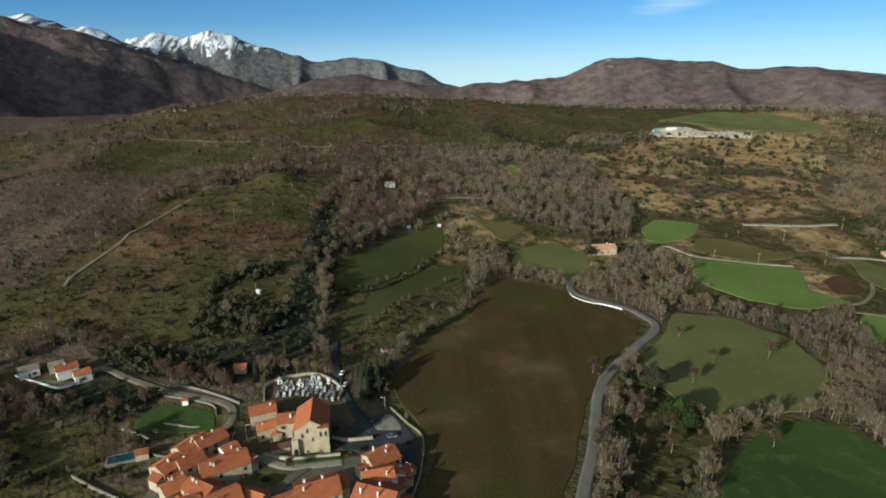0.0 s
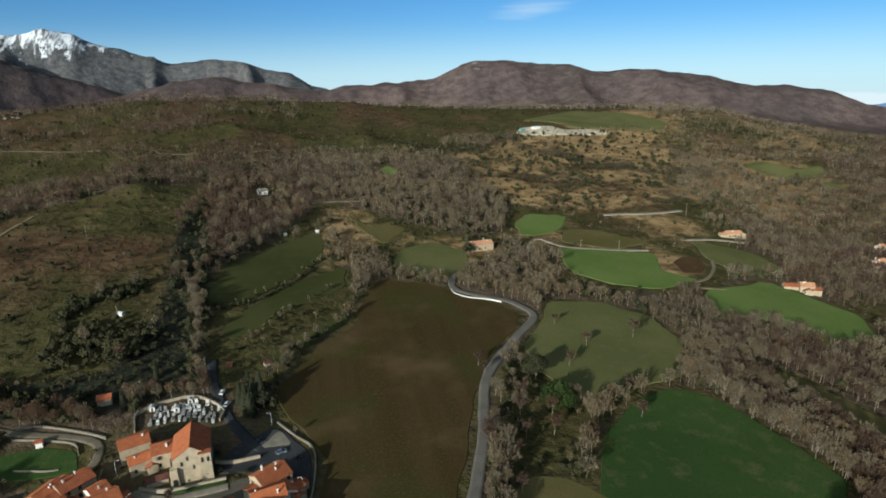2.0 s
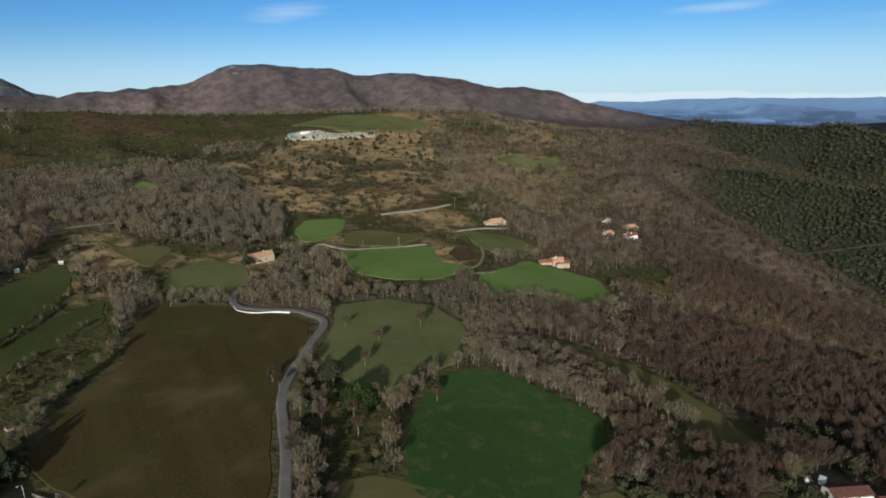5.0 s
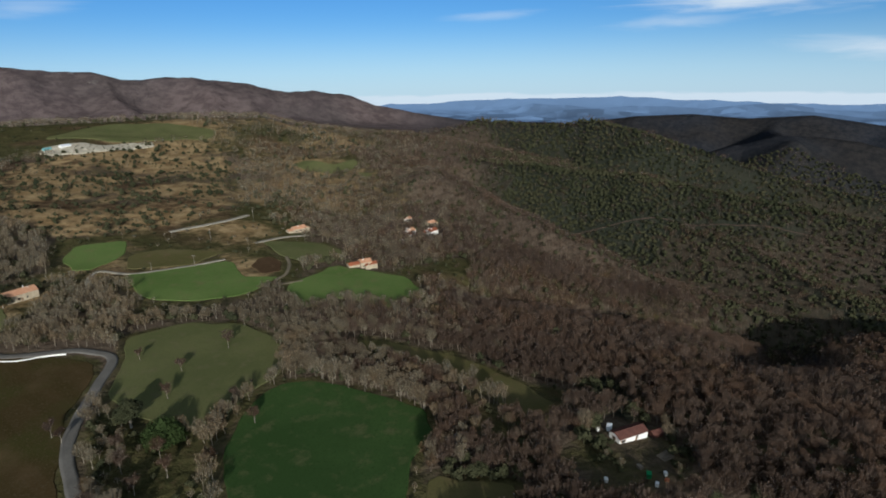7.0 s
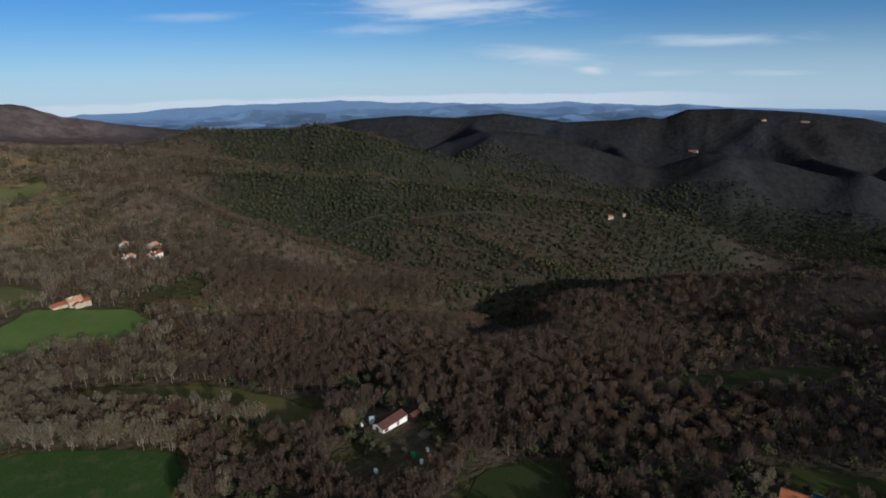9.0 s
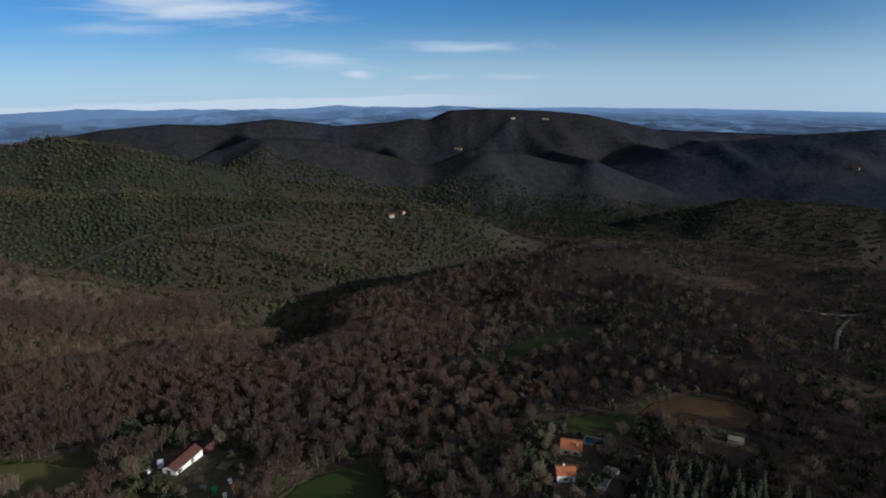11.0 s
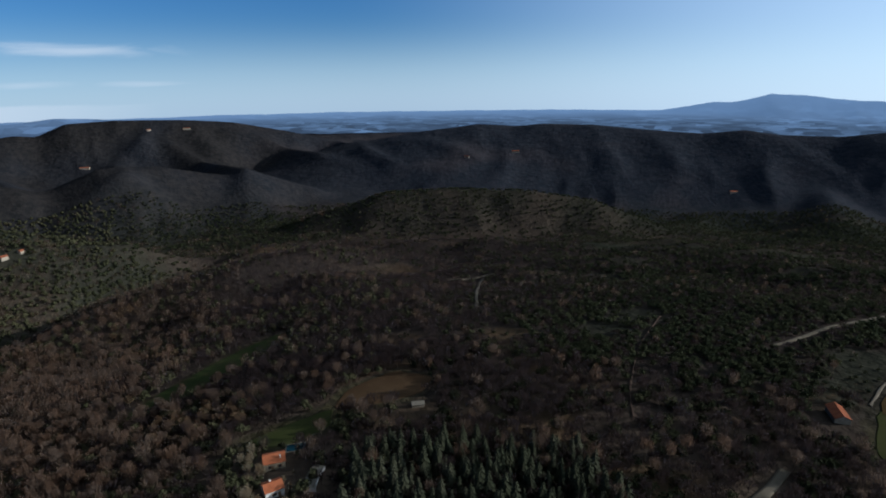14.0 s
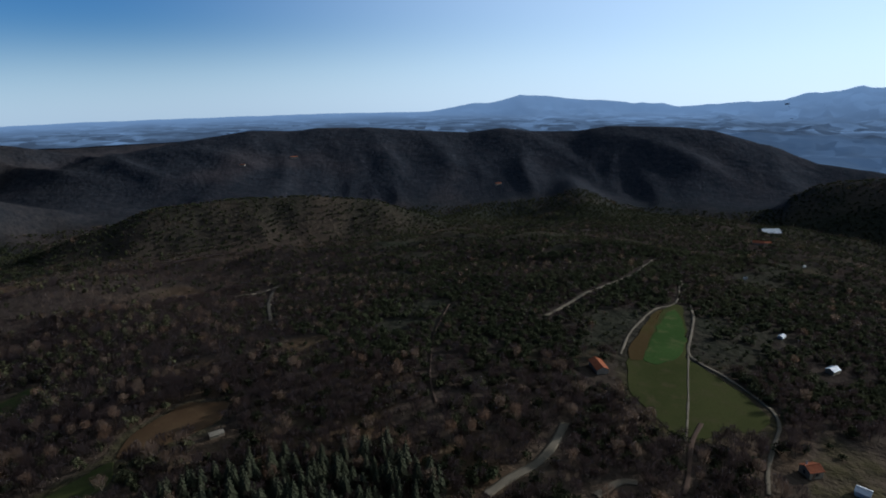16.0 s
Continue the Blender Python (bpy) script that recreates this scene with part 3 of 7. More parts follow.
def cover(x, y):
    """Shares of grass, bracken and evergreens, and how thick the trees stand, at places x, y."""
    r, b = np.hypot(x, y), np.degrees(np.arctan2(x, y))
    b = np.where(b < -120, b + 360, b)
    patch = fractal(x, y, 130, 4, 41)
    trees = np.clip(1.08 + 1.6 * np.minimum(patch + 0.30, 0), 0.06, 1)
    grass = np.clip(0.18 + 0.6 * fractal(x, y, 90, 3, 77), 0, 1)
    fern = np.clip(fractal(x, y, 150, 3, 91) * 1.5 - 0.15, 0, 1)
    soft = lambda v, lo, hi: np.clip((v - lo) / (hi - lo), 0, 1)
    # the north slope is half open, the far mountains are bare
    north = soft(-b, -28, -10) * soft(r, 420, 700)
    trees = trees * (1 - 0.55 * north * soft(patch, -0.35, 0.25))
    grass = np.maximum(grass, 0.75 * north * soft(patch, -0.4, 0.2))
    beyond = soft(r, 1350, 1700) * soft(-b, -58, -48)
    trees = trees * (1 - beyond)
    fern = fern * (1 - beyond) + beyond * soft(fractal(x, y, 420, 3, 13), 0.0, 0.6) * 0.55
    grass = grass * (1 - beyond) + beyond * 0.12
    hillside = soft(b, 16, 26) * soft(54 - b, 0, 10) * soft(r, 520, 640)
    trees = trees * (1 - 0.38 * hillside)
    grass = np.maximum(grass, hillside * soft(fractal(x, y, 120, 3, 63), -0.5, 0.4))
    south = soft(b, 112, 135) * soft(r, 200, 320)
    gap = soft(-fractal(x, y, 85, 3, 103), 0.12, 0.38) * soft(1050 - r, 0, 250)
    trees = np.maximum(trees, south) * (1 - 0.72 * gap * south)
    grass = grass * (1 - 0.8 * south)
    fern = fern * (1 - 0.7 * south) + 0.8 * gap * south
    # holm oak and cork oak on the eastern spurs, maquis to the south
    oak = soft(b, 52, 62) * soft(118 - b, 0, 10) * soft(r - 55 * soft(74 - b, 0, 10), 610, 720) * (0.46 + 0.42 * soft(fractal(x, y, 170, 3, 29), -0.35, 0.25))
    far_oak = soft(b, 48, 60) * soft(r + 250 * soft(b, 100, 112), 1250, 1500) * (0.22 + 0.55 * soft(fractal(x, y, 300, 3, 23), -0.45, 0.15))
    maquis = soft(b, 130, 152) * soft(r, 215, 300) * (0.72 + 0.35 * patch)
    ever = np.clip(0.16 + 0.36 * fractal(x, y, 60, 3, 57), 0.03, 1)
    ever = np.maximum.reduce([ever, oak, far_oak, maquis])
    for kind, outline in sorted(ZONES.values(), key=lambda z: (z[0] != "glade", z[0] in FIELDS)):
        lo, hi = outline.min(0) - 12, outline.max(0) + 12
        near = (x > lo[0]) & (x < hi[0]) & (y > lo[1]) & (y < hi[1])
        if not near.any():
            continue
        d = depth_inside(x[near], y[near], outline)
        edge = 45 if kind in ("heath", "upland") else 14 if kind in ("open", "heath", "scrub", "glade", "brush", "upland") else 3
        if kind == "wood":
            edge, d = 22, d + 14 * fractal(x[near], y[near], 40, 3, 51)
        w = np.clip(d / edge + 0.5, 0, 1)
        left, g, f = {"open": (0.18, 0.92, 0.30), "heath": (0.20, 0.45, 0.42), "brush": (0.55, 0.05, 0.15), "upland": (0.15, 0.88, 0.32), "yard": (0.04, 0.5, 0.1), "scrub": (0.45, 0.45, 0.45), "glade": (0.14, 0.9, 0.10), "wood": (0.84, 0.25, 0.0), "macchia": (0.9, 0.3, 0.3)}.get(
            kind, (0.0, 0.6, 0.1))
        if kind == "wood":
            left = np.clip(0.88 + 1.5 * np.minimum(fractal(x[near], y[near], 62, 3, 53) + 0.08, 0), 0.12, 0.9)
        if kind == "upland":
            left = 0.12 + 0.5 * soft(fractal(x[near], y[near], 120, 3, 55), 0.02, 0.3) * soft(-x[near], -120, 60)
        v = np.clip((d + 4.5) / 2.0, 0, 1) if kind in FIELDS else w
        trees[near] = trees[near] * (1 - v) + left * v
        w = np.clip((d + 7.0) / 3.0, 0, 1) if kind in FIELDS else w
        grass[near] = grass[near] * (1 - w) + g * w
        if kind == "macchia":
            ever[near] = ever[near] * (1 - w) + 0.5 * w
        if kind == "scrub":
            ever[near] = np.maximum(ever[near], 0.93 * w)
        f = np.clip(f + 0.9 * fractal(x[near], y[near], 70, 3, 19), 0, 1) if kind in ("open", "heath", "scrub", "glade", "upland") else f
        fern[near] = fern[near] * (1 - w) + f * w
    return grass, fern, ever, trees


def ground_material():
    m, nt, b = bare_material("ground", 0.95)
    b.inputs["Specular IOR Level"].default_value = 0.0
    share = node(nt, "ShaderNodeSeparateColor", {0: node(nt, "ShaderNodeAttribute", attribute_name="cover").outputs["Color"]})
    bleak = node(nt, "ShaderNodeAttribute", attribute_name="moor").outputs["Fac"]
    place = node(nt, "ShaderNodeNewGeometry")
    split = node(nt, "ShaderNodeSeparateXYZ", {0: place.outputs["Position"]})
    fine, mid, big = speckle(nt, 0.35, 6, None, 0.7), speckle(nt, 0.06, 5, None, 0.65), speckle(nt, 0.008, 5, None, 0.6)
    litter = tone(nt, (0.068, 0.050, 0.035), (0.110, 0.080, 0.056), steps(nt, fine, 0.35, 0.65))
    turf = tone(nt, (0.042, 0.040, 0.016), (0.069, 0.060, 0.025), steps(nt, mid, 0.35, 0.65))
    turf = tone(nt, turf, (0.075, 0.052, 0.028), steps(nt, fine, 0.50, 0.72))
    turf = tone(nt, turf, (0.034, 0.034, 0.014), steps(nt, speckle(nt, 0.14, 3, None, 0.6), 0.56, 0.66))
    fern = tone(nt, (0.062, 0.039, 0.022), (0.096, 0.062, 0.035), steps(nt, mid, 0.4, 0.62))
    gold = tone(nt, (0.200, 0.128, 0.060), (0.275, 0.190, 0.096), steps(nt, mid, 0.4, 0.62))
    shrub = tone(nt, (0.017, 0.019, 0.013), (0.036, 0.036, 0.025), steps(nt, fine, 0.4, 0.65))

    def lean(value, wobble):
        n = node(nt, "ShaderNodeMath", {0: value, 1: wobble}, operation="ADD").outputs[0]
        return steps(nt, n, 0.75, 1.2)
    colour = tone(nt, litter, turf, lean(share.outputs[0], mid))
    colour = tone(nt, colour, fern, lean(share.outputs[1], big))
    colour = tone(nt, colour, gold, lean(node(nt, "ShaderNodeAttribute", attribute_name="cover").outputs["Alpha"], mid))
    colour = tone(nt, colour, shrub, lean(share.outputs[2], fine))
    # holm oak on the far hills, with blue distance haze mixed into its colour
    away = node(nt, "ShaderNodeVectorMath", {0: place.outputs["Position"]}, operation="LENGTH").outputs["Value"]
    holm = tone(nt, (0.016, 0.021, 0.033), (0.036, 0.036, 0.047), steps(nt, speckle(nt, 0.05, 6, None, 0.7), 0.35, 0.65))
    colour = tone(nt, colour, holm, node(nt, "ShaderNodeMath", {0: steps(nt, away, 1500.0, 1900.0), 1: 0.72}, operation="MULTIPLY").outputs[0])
    # eastern far woods, browner and also darkened to tone down their sunlit faces
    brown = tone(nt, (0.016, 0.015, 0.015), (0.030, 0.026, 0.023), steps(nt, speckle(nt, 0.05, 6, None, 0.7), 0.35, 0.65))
    colour = tone(nt, colour, brown, node(nt, "ShaderNodeAttribute", attribute_name="east_dim").outputs["Fac"])
    # bare mountain heath; its purple-grey cast also takes in distance haze
    moor = tone(nt, (0.078, 0.056, 0.052), (0.140, 0.103, 0.094), steps(nt, speckle(nt, 0.02, 6, None, 0.65), 0.35, 0.65))
    colour = tone(nt, colour, moor, bleak)
    # leaf litter darkened to the south, standing in for backlit shade
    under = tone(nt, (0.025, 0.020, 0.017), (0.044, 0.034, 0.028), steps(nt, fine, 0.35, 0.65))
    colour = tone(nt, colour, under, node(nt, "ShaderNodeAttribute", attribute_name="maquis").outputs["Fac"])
    # bare rock on steep faces and snow on the high tops
    steep = node(nt, "ShaderNodeSeparateXYZ", {0: place.outputs["Normal"]}).outputs[2]
    high = steps(nt, split.outputs[2], 60.0, 210.0)
    crag = node(nt, "ShaderNodeMath", {0: steps(nt, speckle(nt, 0.016, 6, None, 0.7), 0.58, 0.70), 1: high}, operation="MULTIPLY").outputs[0]
    colour = tone(nt, colour, tone(nt, (0.16, 0.145, 0.13), (0.30, 0.28, 0.25), fine), crag)
    level = node(nt, "ShaderNodeMath", {0: split.outputs[2], 1: node(nt, "ShaderNodeMath", {
        0: speckle(nt, 1.0, 7, node(nt, "ShaderNodeMapping", {"Vector": place.outputs["Position"], "Scale": (0.020, 0.004, 0.006)}).outputs[0], 0.7), 1: 560.0}, operation="MULTIPLY").outputs[0]}, operation="ADD").outputs[0]
    north = steps(nt, split.outputs[1], 3480.0, 3600.0)
    streak = speckle(nt, 1.0, 6, node(nt, "ShaderNodeMapping", {"Vector": place.outputs["Position"], "Scale": (0.032, 0.003, 0.008)}).outputs[0], 0.65)
    north = node(nt, "ShaderNodeMath", {0: north, 1: node(nt, "ShaderNodeMapRange", {0: streak, 1: 0.47, 2: 0.57, 3: 1.0, 4: 0.05}).outputs[0]}, operation="MULTIPLY").outputs[0]
    white = node(nt, "ShaderNodeMath", {0: steps(nt, node(nt, "ShaderNodeMath", {0: speckle(nt, 0.03, 5, None, 0.7), 1: 240.0, 2: level}, operation="MULTIPLY_ADD").outputs[0], 700.0, 735.0), 1: north}, operation="MULTIPLY").outputs[0]
    colour = tone(nt, colour, tone(nt, (0.060, 0.066, 0.074), (0.150, 0.150, 0.146), steps(nt, speckle(nt, 0.028, 7, None, 0.72), 0.36, 0.66)), node(nt, "ShaderNodeMath", {0: steps(nt, split.outputs[1], 3650.0, 4000.0), 1: 0.8}, operation="MULTIPLY").outputs[0])
    colour = tone(nt, colour, (0.72, 0.74, 0.78), white)
    nt.links.new(colour, b.inputs["Base Color"])
    rugged = node(nt, "ShaderNodeMath", {0: speckle(nt, 0.011, 6, None, 0.6), 1: steps(nt, node(nt, "ShaderNodeVectorMath", {
        0: place.outputs["Position"]}, operation="LENGTH").outputs["Value"], 1500.0, 2600.0)}, operation="MULTIPLY").outputs[0]
    relief = node(nt, "ShaderNodeMath", {0: rugged, 1: 9.0, 2: mid}, operation="MULTIPLY_ADD").outputs[0]
    canopy = speckle(nt, 0.11, 4, None, 0.6)
    relief = node(nt, "ShaderNodeMath", {0: canopy, 1: 1.6, 2: relief}, operation="MULTIPLY_ADD").outputs[0]
    bumped(nt, b, relief, 0.8, 2.2)
    return m


def build_ground():
    bearings = np.radians(np.concatenate([np.arange(-46, 204, 0.34), np.arange(204, 314, 2.0)]))
    radii = np.concatenate([[0.0], np.geomspace(2, 104, 21), np.geomspace(110, 4930, 244)])
    b, r = np.meshgrid(bearings, radii, indexing="ij")
    hub = np.clip(1 - r / 40, 0, 1)
    x, y = (r * np.sin(b) + 0.7 * hub).ravel(), (r * np.cos(b) + 0.9 * hub).ravel()
    z = land(x, y)
    n, m = b.shape
    i, j = np.meshgrid(np.arange(n), np.arange(m - 1), indexing="ij")
    k = (i + 1) % n
    faces = np.stack([k * m + j, k * m + j + 1, i * m + j + 1, i * m + j], -1).reshape(-1, 4)
    me = make_mesh("ground", np.stack([x, y, z], -1), faces, True)
    grass, fern, ever, trees = cover(x, y)
    golden = np.clip(depth_inside(x, y, ZONES["heath"][1]) / 30 + 0.5, 0, 1) * np.clip(0.68 + 1.0 * fractal(x, y, 90, 3, 83), 0, 1)
    r, bear = np.hypot(x, y), np.degrees(np.arctan2(x, y))
    golden = np.maximum(golden, np.clip((bear - 18) / 10, 0, 1) * np.clip((54 - bear) / 10, 0, 1) * np.clip((r - 540) / 120, 0, 1) * np.clip((1500 - r) / 300, 0, 1) * np.clip(0.42 + 0.7 * fractal(x, y, 110, 3, 45), 0, 0.75))
    golden = np.maximum(golden, np.clip(depth_inside(x, y, ZONES["glade"][1]) / 30, 0, 1) * np.clip(0.35 + 0.7 * fractal(x, y, 60, 3, 85), 0, 0.7))
    shares = np.stack([grass, fern, ever, golden], -1).astype(np.float32)
    me.attributes.new("cover", "FLOAT_COLOR", "POINT").data.foreach_set("color", shares.ravel())
    moor = np.clip((r - 1500) / 500, 0, 1) * np.clip((56 - bear) / 10, 0, 1) * (bear > -120) * np.clip(0.75 + 0.5 * fractal(x, y, 500, 3, 65), 0, 1)
    me.attributes.new("moor", "FLOAT", "POINT").data.foreach_set("value", moor.astype(np.float32))
    b = np.where(bear < -120, bear + 360, bear)
    # where the eastern hills get that darkened colour
    east_dim = np.clip((b - 52) / 10, 0, 1) * np.clip((132 - b) / 18, 0, 1) * np.clip((r - 1450) / 350, 0, 1) * np.clip(0.70 + 0.8 * fractal(x, y, 260, 3, 67), 0.2, 0.9)
    me.attributes.new("east_dim", "FLOAT", "POINT").data.foreach_set("value", east_dim.astype(np.float32))
    # share of that painted backlit shade, rising with bearing towards the south
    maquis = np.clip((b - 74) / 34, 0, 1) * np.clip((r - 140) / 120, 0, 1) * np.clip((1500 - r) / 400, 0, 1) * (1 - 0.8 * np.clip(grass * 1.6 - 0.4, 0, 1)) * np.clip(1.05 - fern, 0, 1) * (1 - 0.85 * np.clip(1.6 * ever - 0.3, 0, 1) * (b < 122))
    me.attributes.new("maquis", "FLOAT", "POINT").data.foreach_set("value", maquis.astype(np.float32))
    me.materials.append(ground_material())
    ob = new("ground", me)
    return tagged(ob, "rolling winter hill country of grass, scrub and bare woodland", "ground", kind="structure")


ground = build_ground()


def backdrop(name, label, r0, r1, b0, b1, near, far, glow):
    """Land so far off that it is seen only through air: a sheet of its own on the last hills and the coastal plain."""
    bearings, radii = np.radians(np.linspace(b0, b1, int((b1 - b0) / 0.3))), np.geomspace(r0, r1, 60)
    b, r = np.meshgrid(bearings, radii, indexing="ij")
    x, y = (r * np.sin(b)).ravel(), (r * np.cos(b)).ravel()
    n, m = b.shape
    i, j = np.meshgrid(np.arange(n - 1), np.arange(m - 1), indexing="ij")
    faces = np.stack([(i + 1) * m + j, (i + 1) * m + j + 1, i * m + j + 1, i * m + j], -1).reshape(-1, 4)
    me = make_mesh(name, np.stack([x, y, land(x, y) + 5.0], -1), faces, True)
    mat, nt, p = bare_material(name, 1.0)
    p.inputs["Specular IOR Level"].default_value = 0.0
    place = node(nt, "ShaderNodeMapping", {"Vector": node(nt, "ShaderNodeNewGeometry").outputs["Position"]}).outputs[0]
    fields = node(nt, "ShaderNodeTexVoronoi", {"Vector": place, "Scale": 0.012}).outputs["Color"]
    patch = node(nt, "ShaderNodeSeparateColor", {0: fields}).outputs[0]
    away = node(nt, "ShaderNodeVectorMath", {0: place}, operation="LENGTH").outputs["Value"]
    # distance haze is painted as a blue glow, paler farther off
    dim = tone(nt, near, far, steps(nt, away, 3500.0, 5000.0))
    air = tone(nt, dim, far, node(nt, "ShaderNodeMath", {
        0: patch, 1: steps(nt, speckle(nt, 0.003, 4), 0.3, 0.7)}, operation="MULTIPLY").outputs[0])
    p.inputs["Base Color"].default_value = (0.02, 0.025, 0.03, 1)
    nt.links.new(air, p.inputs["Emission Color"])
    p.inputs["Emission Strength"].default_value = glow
    me.materials.append(mat)
    return tagged(new(name, me), label, "distance", kind="structure")


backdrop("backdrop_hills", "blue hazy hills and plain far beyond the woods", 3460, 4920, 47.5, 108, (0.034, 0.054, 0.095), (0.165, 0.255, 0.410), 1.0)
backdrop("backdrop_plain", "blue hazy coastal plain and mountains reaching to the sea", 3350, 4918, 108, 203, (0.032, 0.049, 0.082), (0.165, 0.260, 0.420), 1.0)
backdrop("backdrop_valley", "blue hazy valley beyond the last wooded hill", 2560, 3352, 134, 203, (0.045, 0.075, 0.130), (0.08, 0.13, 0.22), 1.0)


def lift(x, y):
    return 0.12 + 0.0006 * np.hypot(x, y)


def unit_rows(v):
    return v / np.maximum(np.hypot(v[:, 0], v[:, 1]), 1e-6)[:, None]


def draped_patch(name, outline, material, label, category, up=0.0, cell=5.0):
    """A thin sheet of soil or turf that lies on the land inside an outline."""
    p = []
    for a, c in zip(outline, np.roll(outline, -1, 0)):
        n = max(1, int(np.hypot(*(c - a)) / cell))
        p += [a + (c - a) * k / n for k in range(n)]
    p = np.array(p)
    p += np.stack([grain(p[:, 0], p[:, 1], 9, 5), grain(p[:, 0], p[:, 1], 9, 6)], -1) * 0.9
    p += np.stack([fractal(p[:, 0], p[:, 1], 34, 3, 15), fractal(p[:, 0], p[:, 1], 34, 3, 16)], -1) * 3.2
    mid = p.mean(0)
    rings = max(4, int(np.hypot(*(p - mid).T).max() / cell))
    verts, n = [], len(p)
    for k in range(rings + 1):
        q = mid + (p - mid) * (1 - k / (rings + 0.4))
        h = land(q[:, 0], q[:, 1]) + lift(q[:, 0], q[:, 1]) + up
        if k == 0:
            out = unit_rows(p - mid)
            low = np.column_stack([p + out * 0.9, land(p[:, 0], p[:, 1]) - 0.25])
            verts.append(low)
        verts.append(np.column_stack([q, h]))
    verts = np.concatenate(verts)
    faces = []
    for k in range(1, rings + 1):
        i = np.arange(n)
        j = (i + 1) % n
        faces.append(np.stack([k * n + i, k * n + j, (k + 1) * n + j, (k + 1) * n + i], -1))
    faces = np.concatenate(faces)
    me = make_mesh(name, verts, faces, True)
    bm = bmesh.new()
    bm.from_mesh(me)
    bm.verts.ensure_lookup_table()
    bm.faces.new([bm.verts[(rings + 1) * n + k] for k in range(n)])
    # the turned-down edge shares no corner with the top, which so stays evenly lit
    foot = [bm.verts[k] for k in range(n)]
    spots = [bm.verts[n + k].co.copy() for k in range(n)]
    rim = [bm.verts.new(c) for c in spots]
    skirt = [bm.faces.new((foot[k], foot[(k + 1) % n], rim[(k + 1) % n], rim[k])) for k in range(n)]
    for f in bm.faces:
        f.normal_update()
    top = [f for f in bm.faces if f not in set(skirt)]
    for group in (top, skirt):
        if sum(f.normal.z for f in group) < 0:
            bmesh.ops.reverse_faces(bm, faces=group)
    for f in bm.faces:
        f.smooth = True
    bm.to_mesh(me)
    bm.free()
    me.materials.append(material)
    return tagged(new(name, me), label, category, kind="structure")


def plough_material():
    m, nt, b = bare_material("ploughed_soil", 0.95)
    b.inputs["Specular IOR Level"].default_value = 0.0
    place = node(nt, "ShaderNodeNewGeometry").outputs["Position"]
    turned = node(nt, "ShaderNodeMapping", {"Vector": place, "Rotation": (0, 0, radians(-24)), "Scale": (1, 0.05, 1)}).outputs[0]
    bands, fine = speckle(nt, 0.10, 4, turned), speckle(nt, 1.2, 5)
    big = speckle(nt, 0.017, 4)
    colour = tone(nt, (0.037, 0.028, 0.010), (0.063, 0.041, 0.019), steps(nt, bands, 0.2, 0.8))
    colour = tone(nt, colour, (0.043, 0.041, 0.013), steps(nt, big, 0.45, 0.62))
    colour = tone(nt, colour, (0.078, 0.056, 0.031), steps(nt, fine, 0.50, 0.72))
    colour = tone(nt, colour, (0.093, 0.062, 0.031), steps(nt, speckle(nt, 0.022, 5, None, 0.6), 0.48, 0.70))
    rows = node(nt, "ShaderNodeTexWave", {"Vector": node(nt, "ShaderNodeMapping", {
        "Vector": place, "Rotation": (0, 0, radians(-24))}).outputs[0], "Scale": 0.55, "Distortion": 1.5, "Detail": 2.0}).outputs["Fac"]
    colour = tone(nt, colour, (0.032, 0.023, 0.009), node(nt, "ShaderNodeMath", {0: rows, 1: 0.25}, operation="MULTIPLY").outputs[0])
    nt.links.new(colour, b.inputs["Base Color"])
    bumped(nt, b, fine, 0.5, 0.25)
    return m


def turf_material(name, deep, light, worn):
    m, nt, b = bare_material(name, 0.95)
    b.inputs["Specular IOR Level"].default_value = 0.0
    big, mid, fine = speckle(nt, 0.022, 4), speckle(nt, 0.12, 5, None, 0.65), speckle(nt, 1.6, 4)
    colour = tone(nt, deep, light, steps(nt, big, 0.36, 0.64))
    colour = tone(nt, colour, worn, steps(nt, mid, 0.50, 0.74))
    colour = tone(nt, colour, tuple(0.7 * c for c in deep), steps(nt, fine, 0.5, 0.75))
    nt.links.new(colour, b.inputs["Base Color"])
    bumped(nt, b, fine, 0.5, 0.15)
    return m


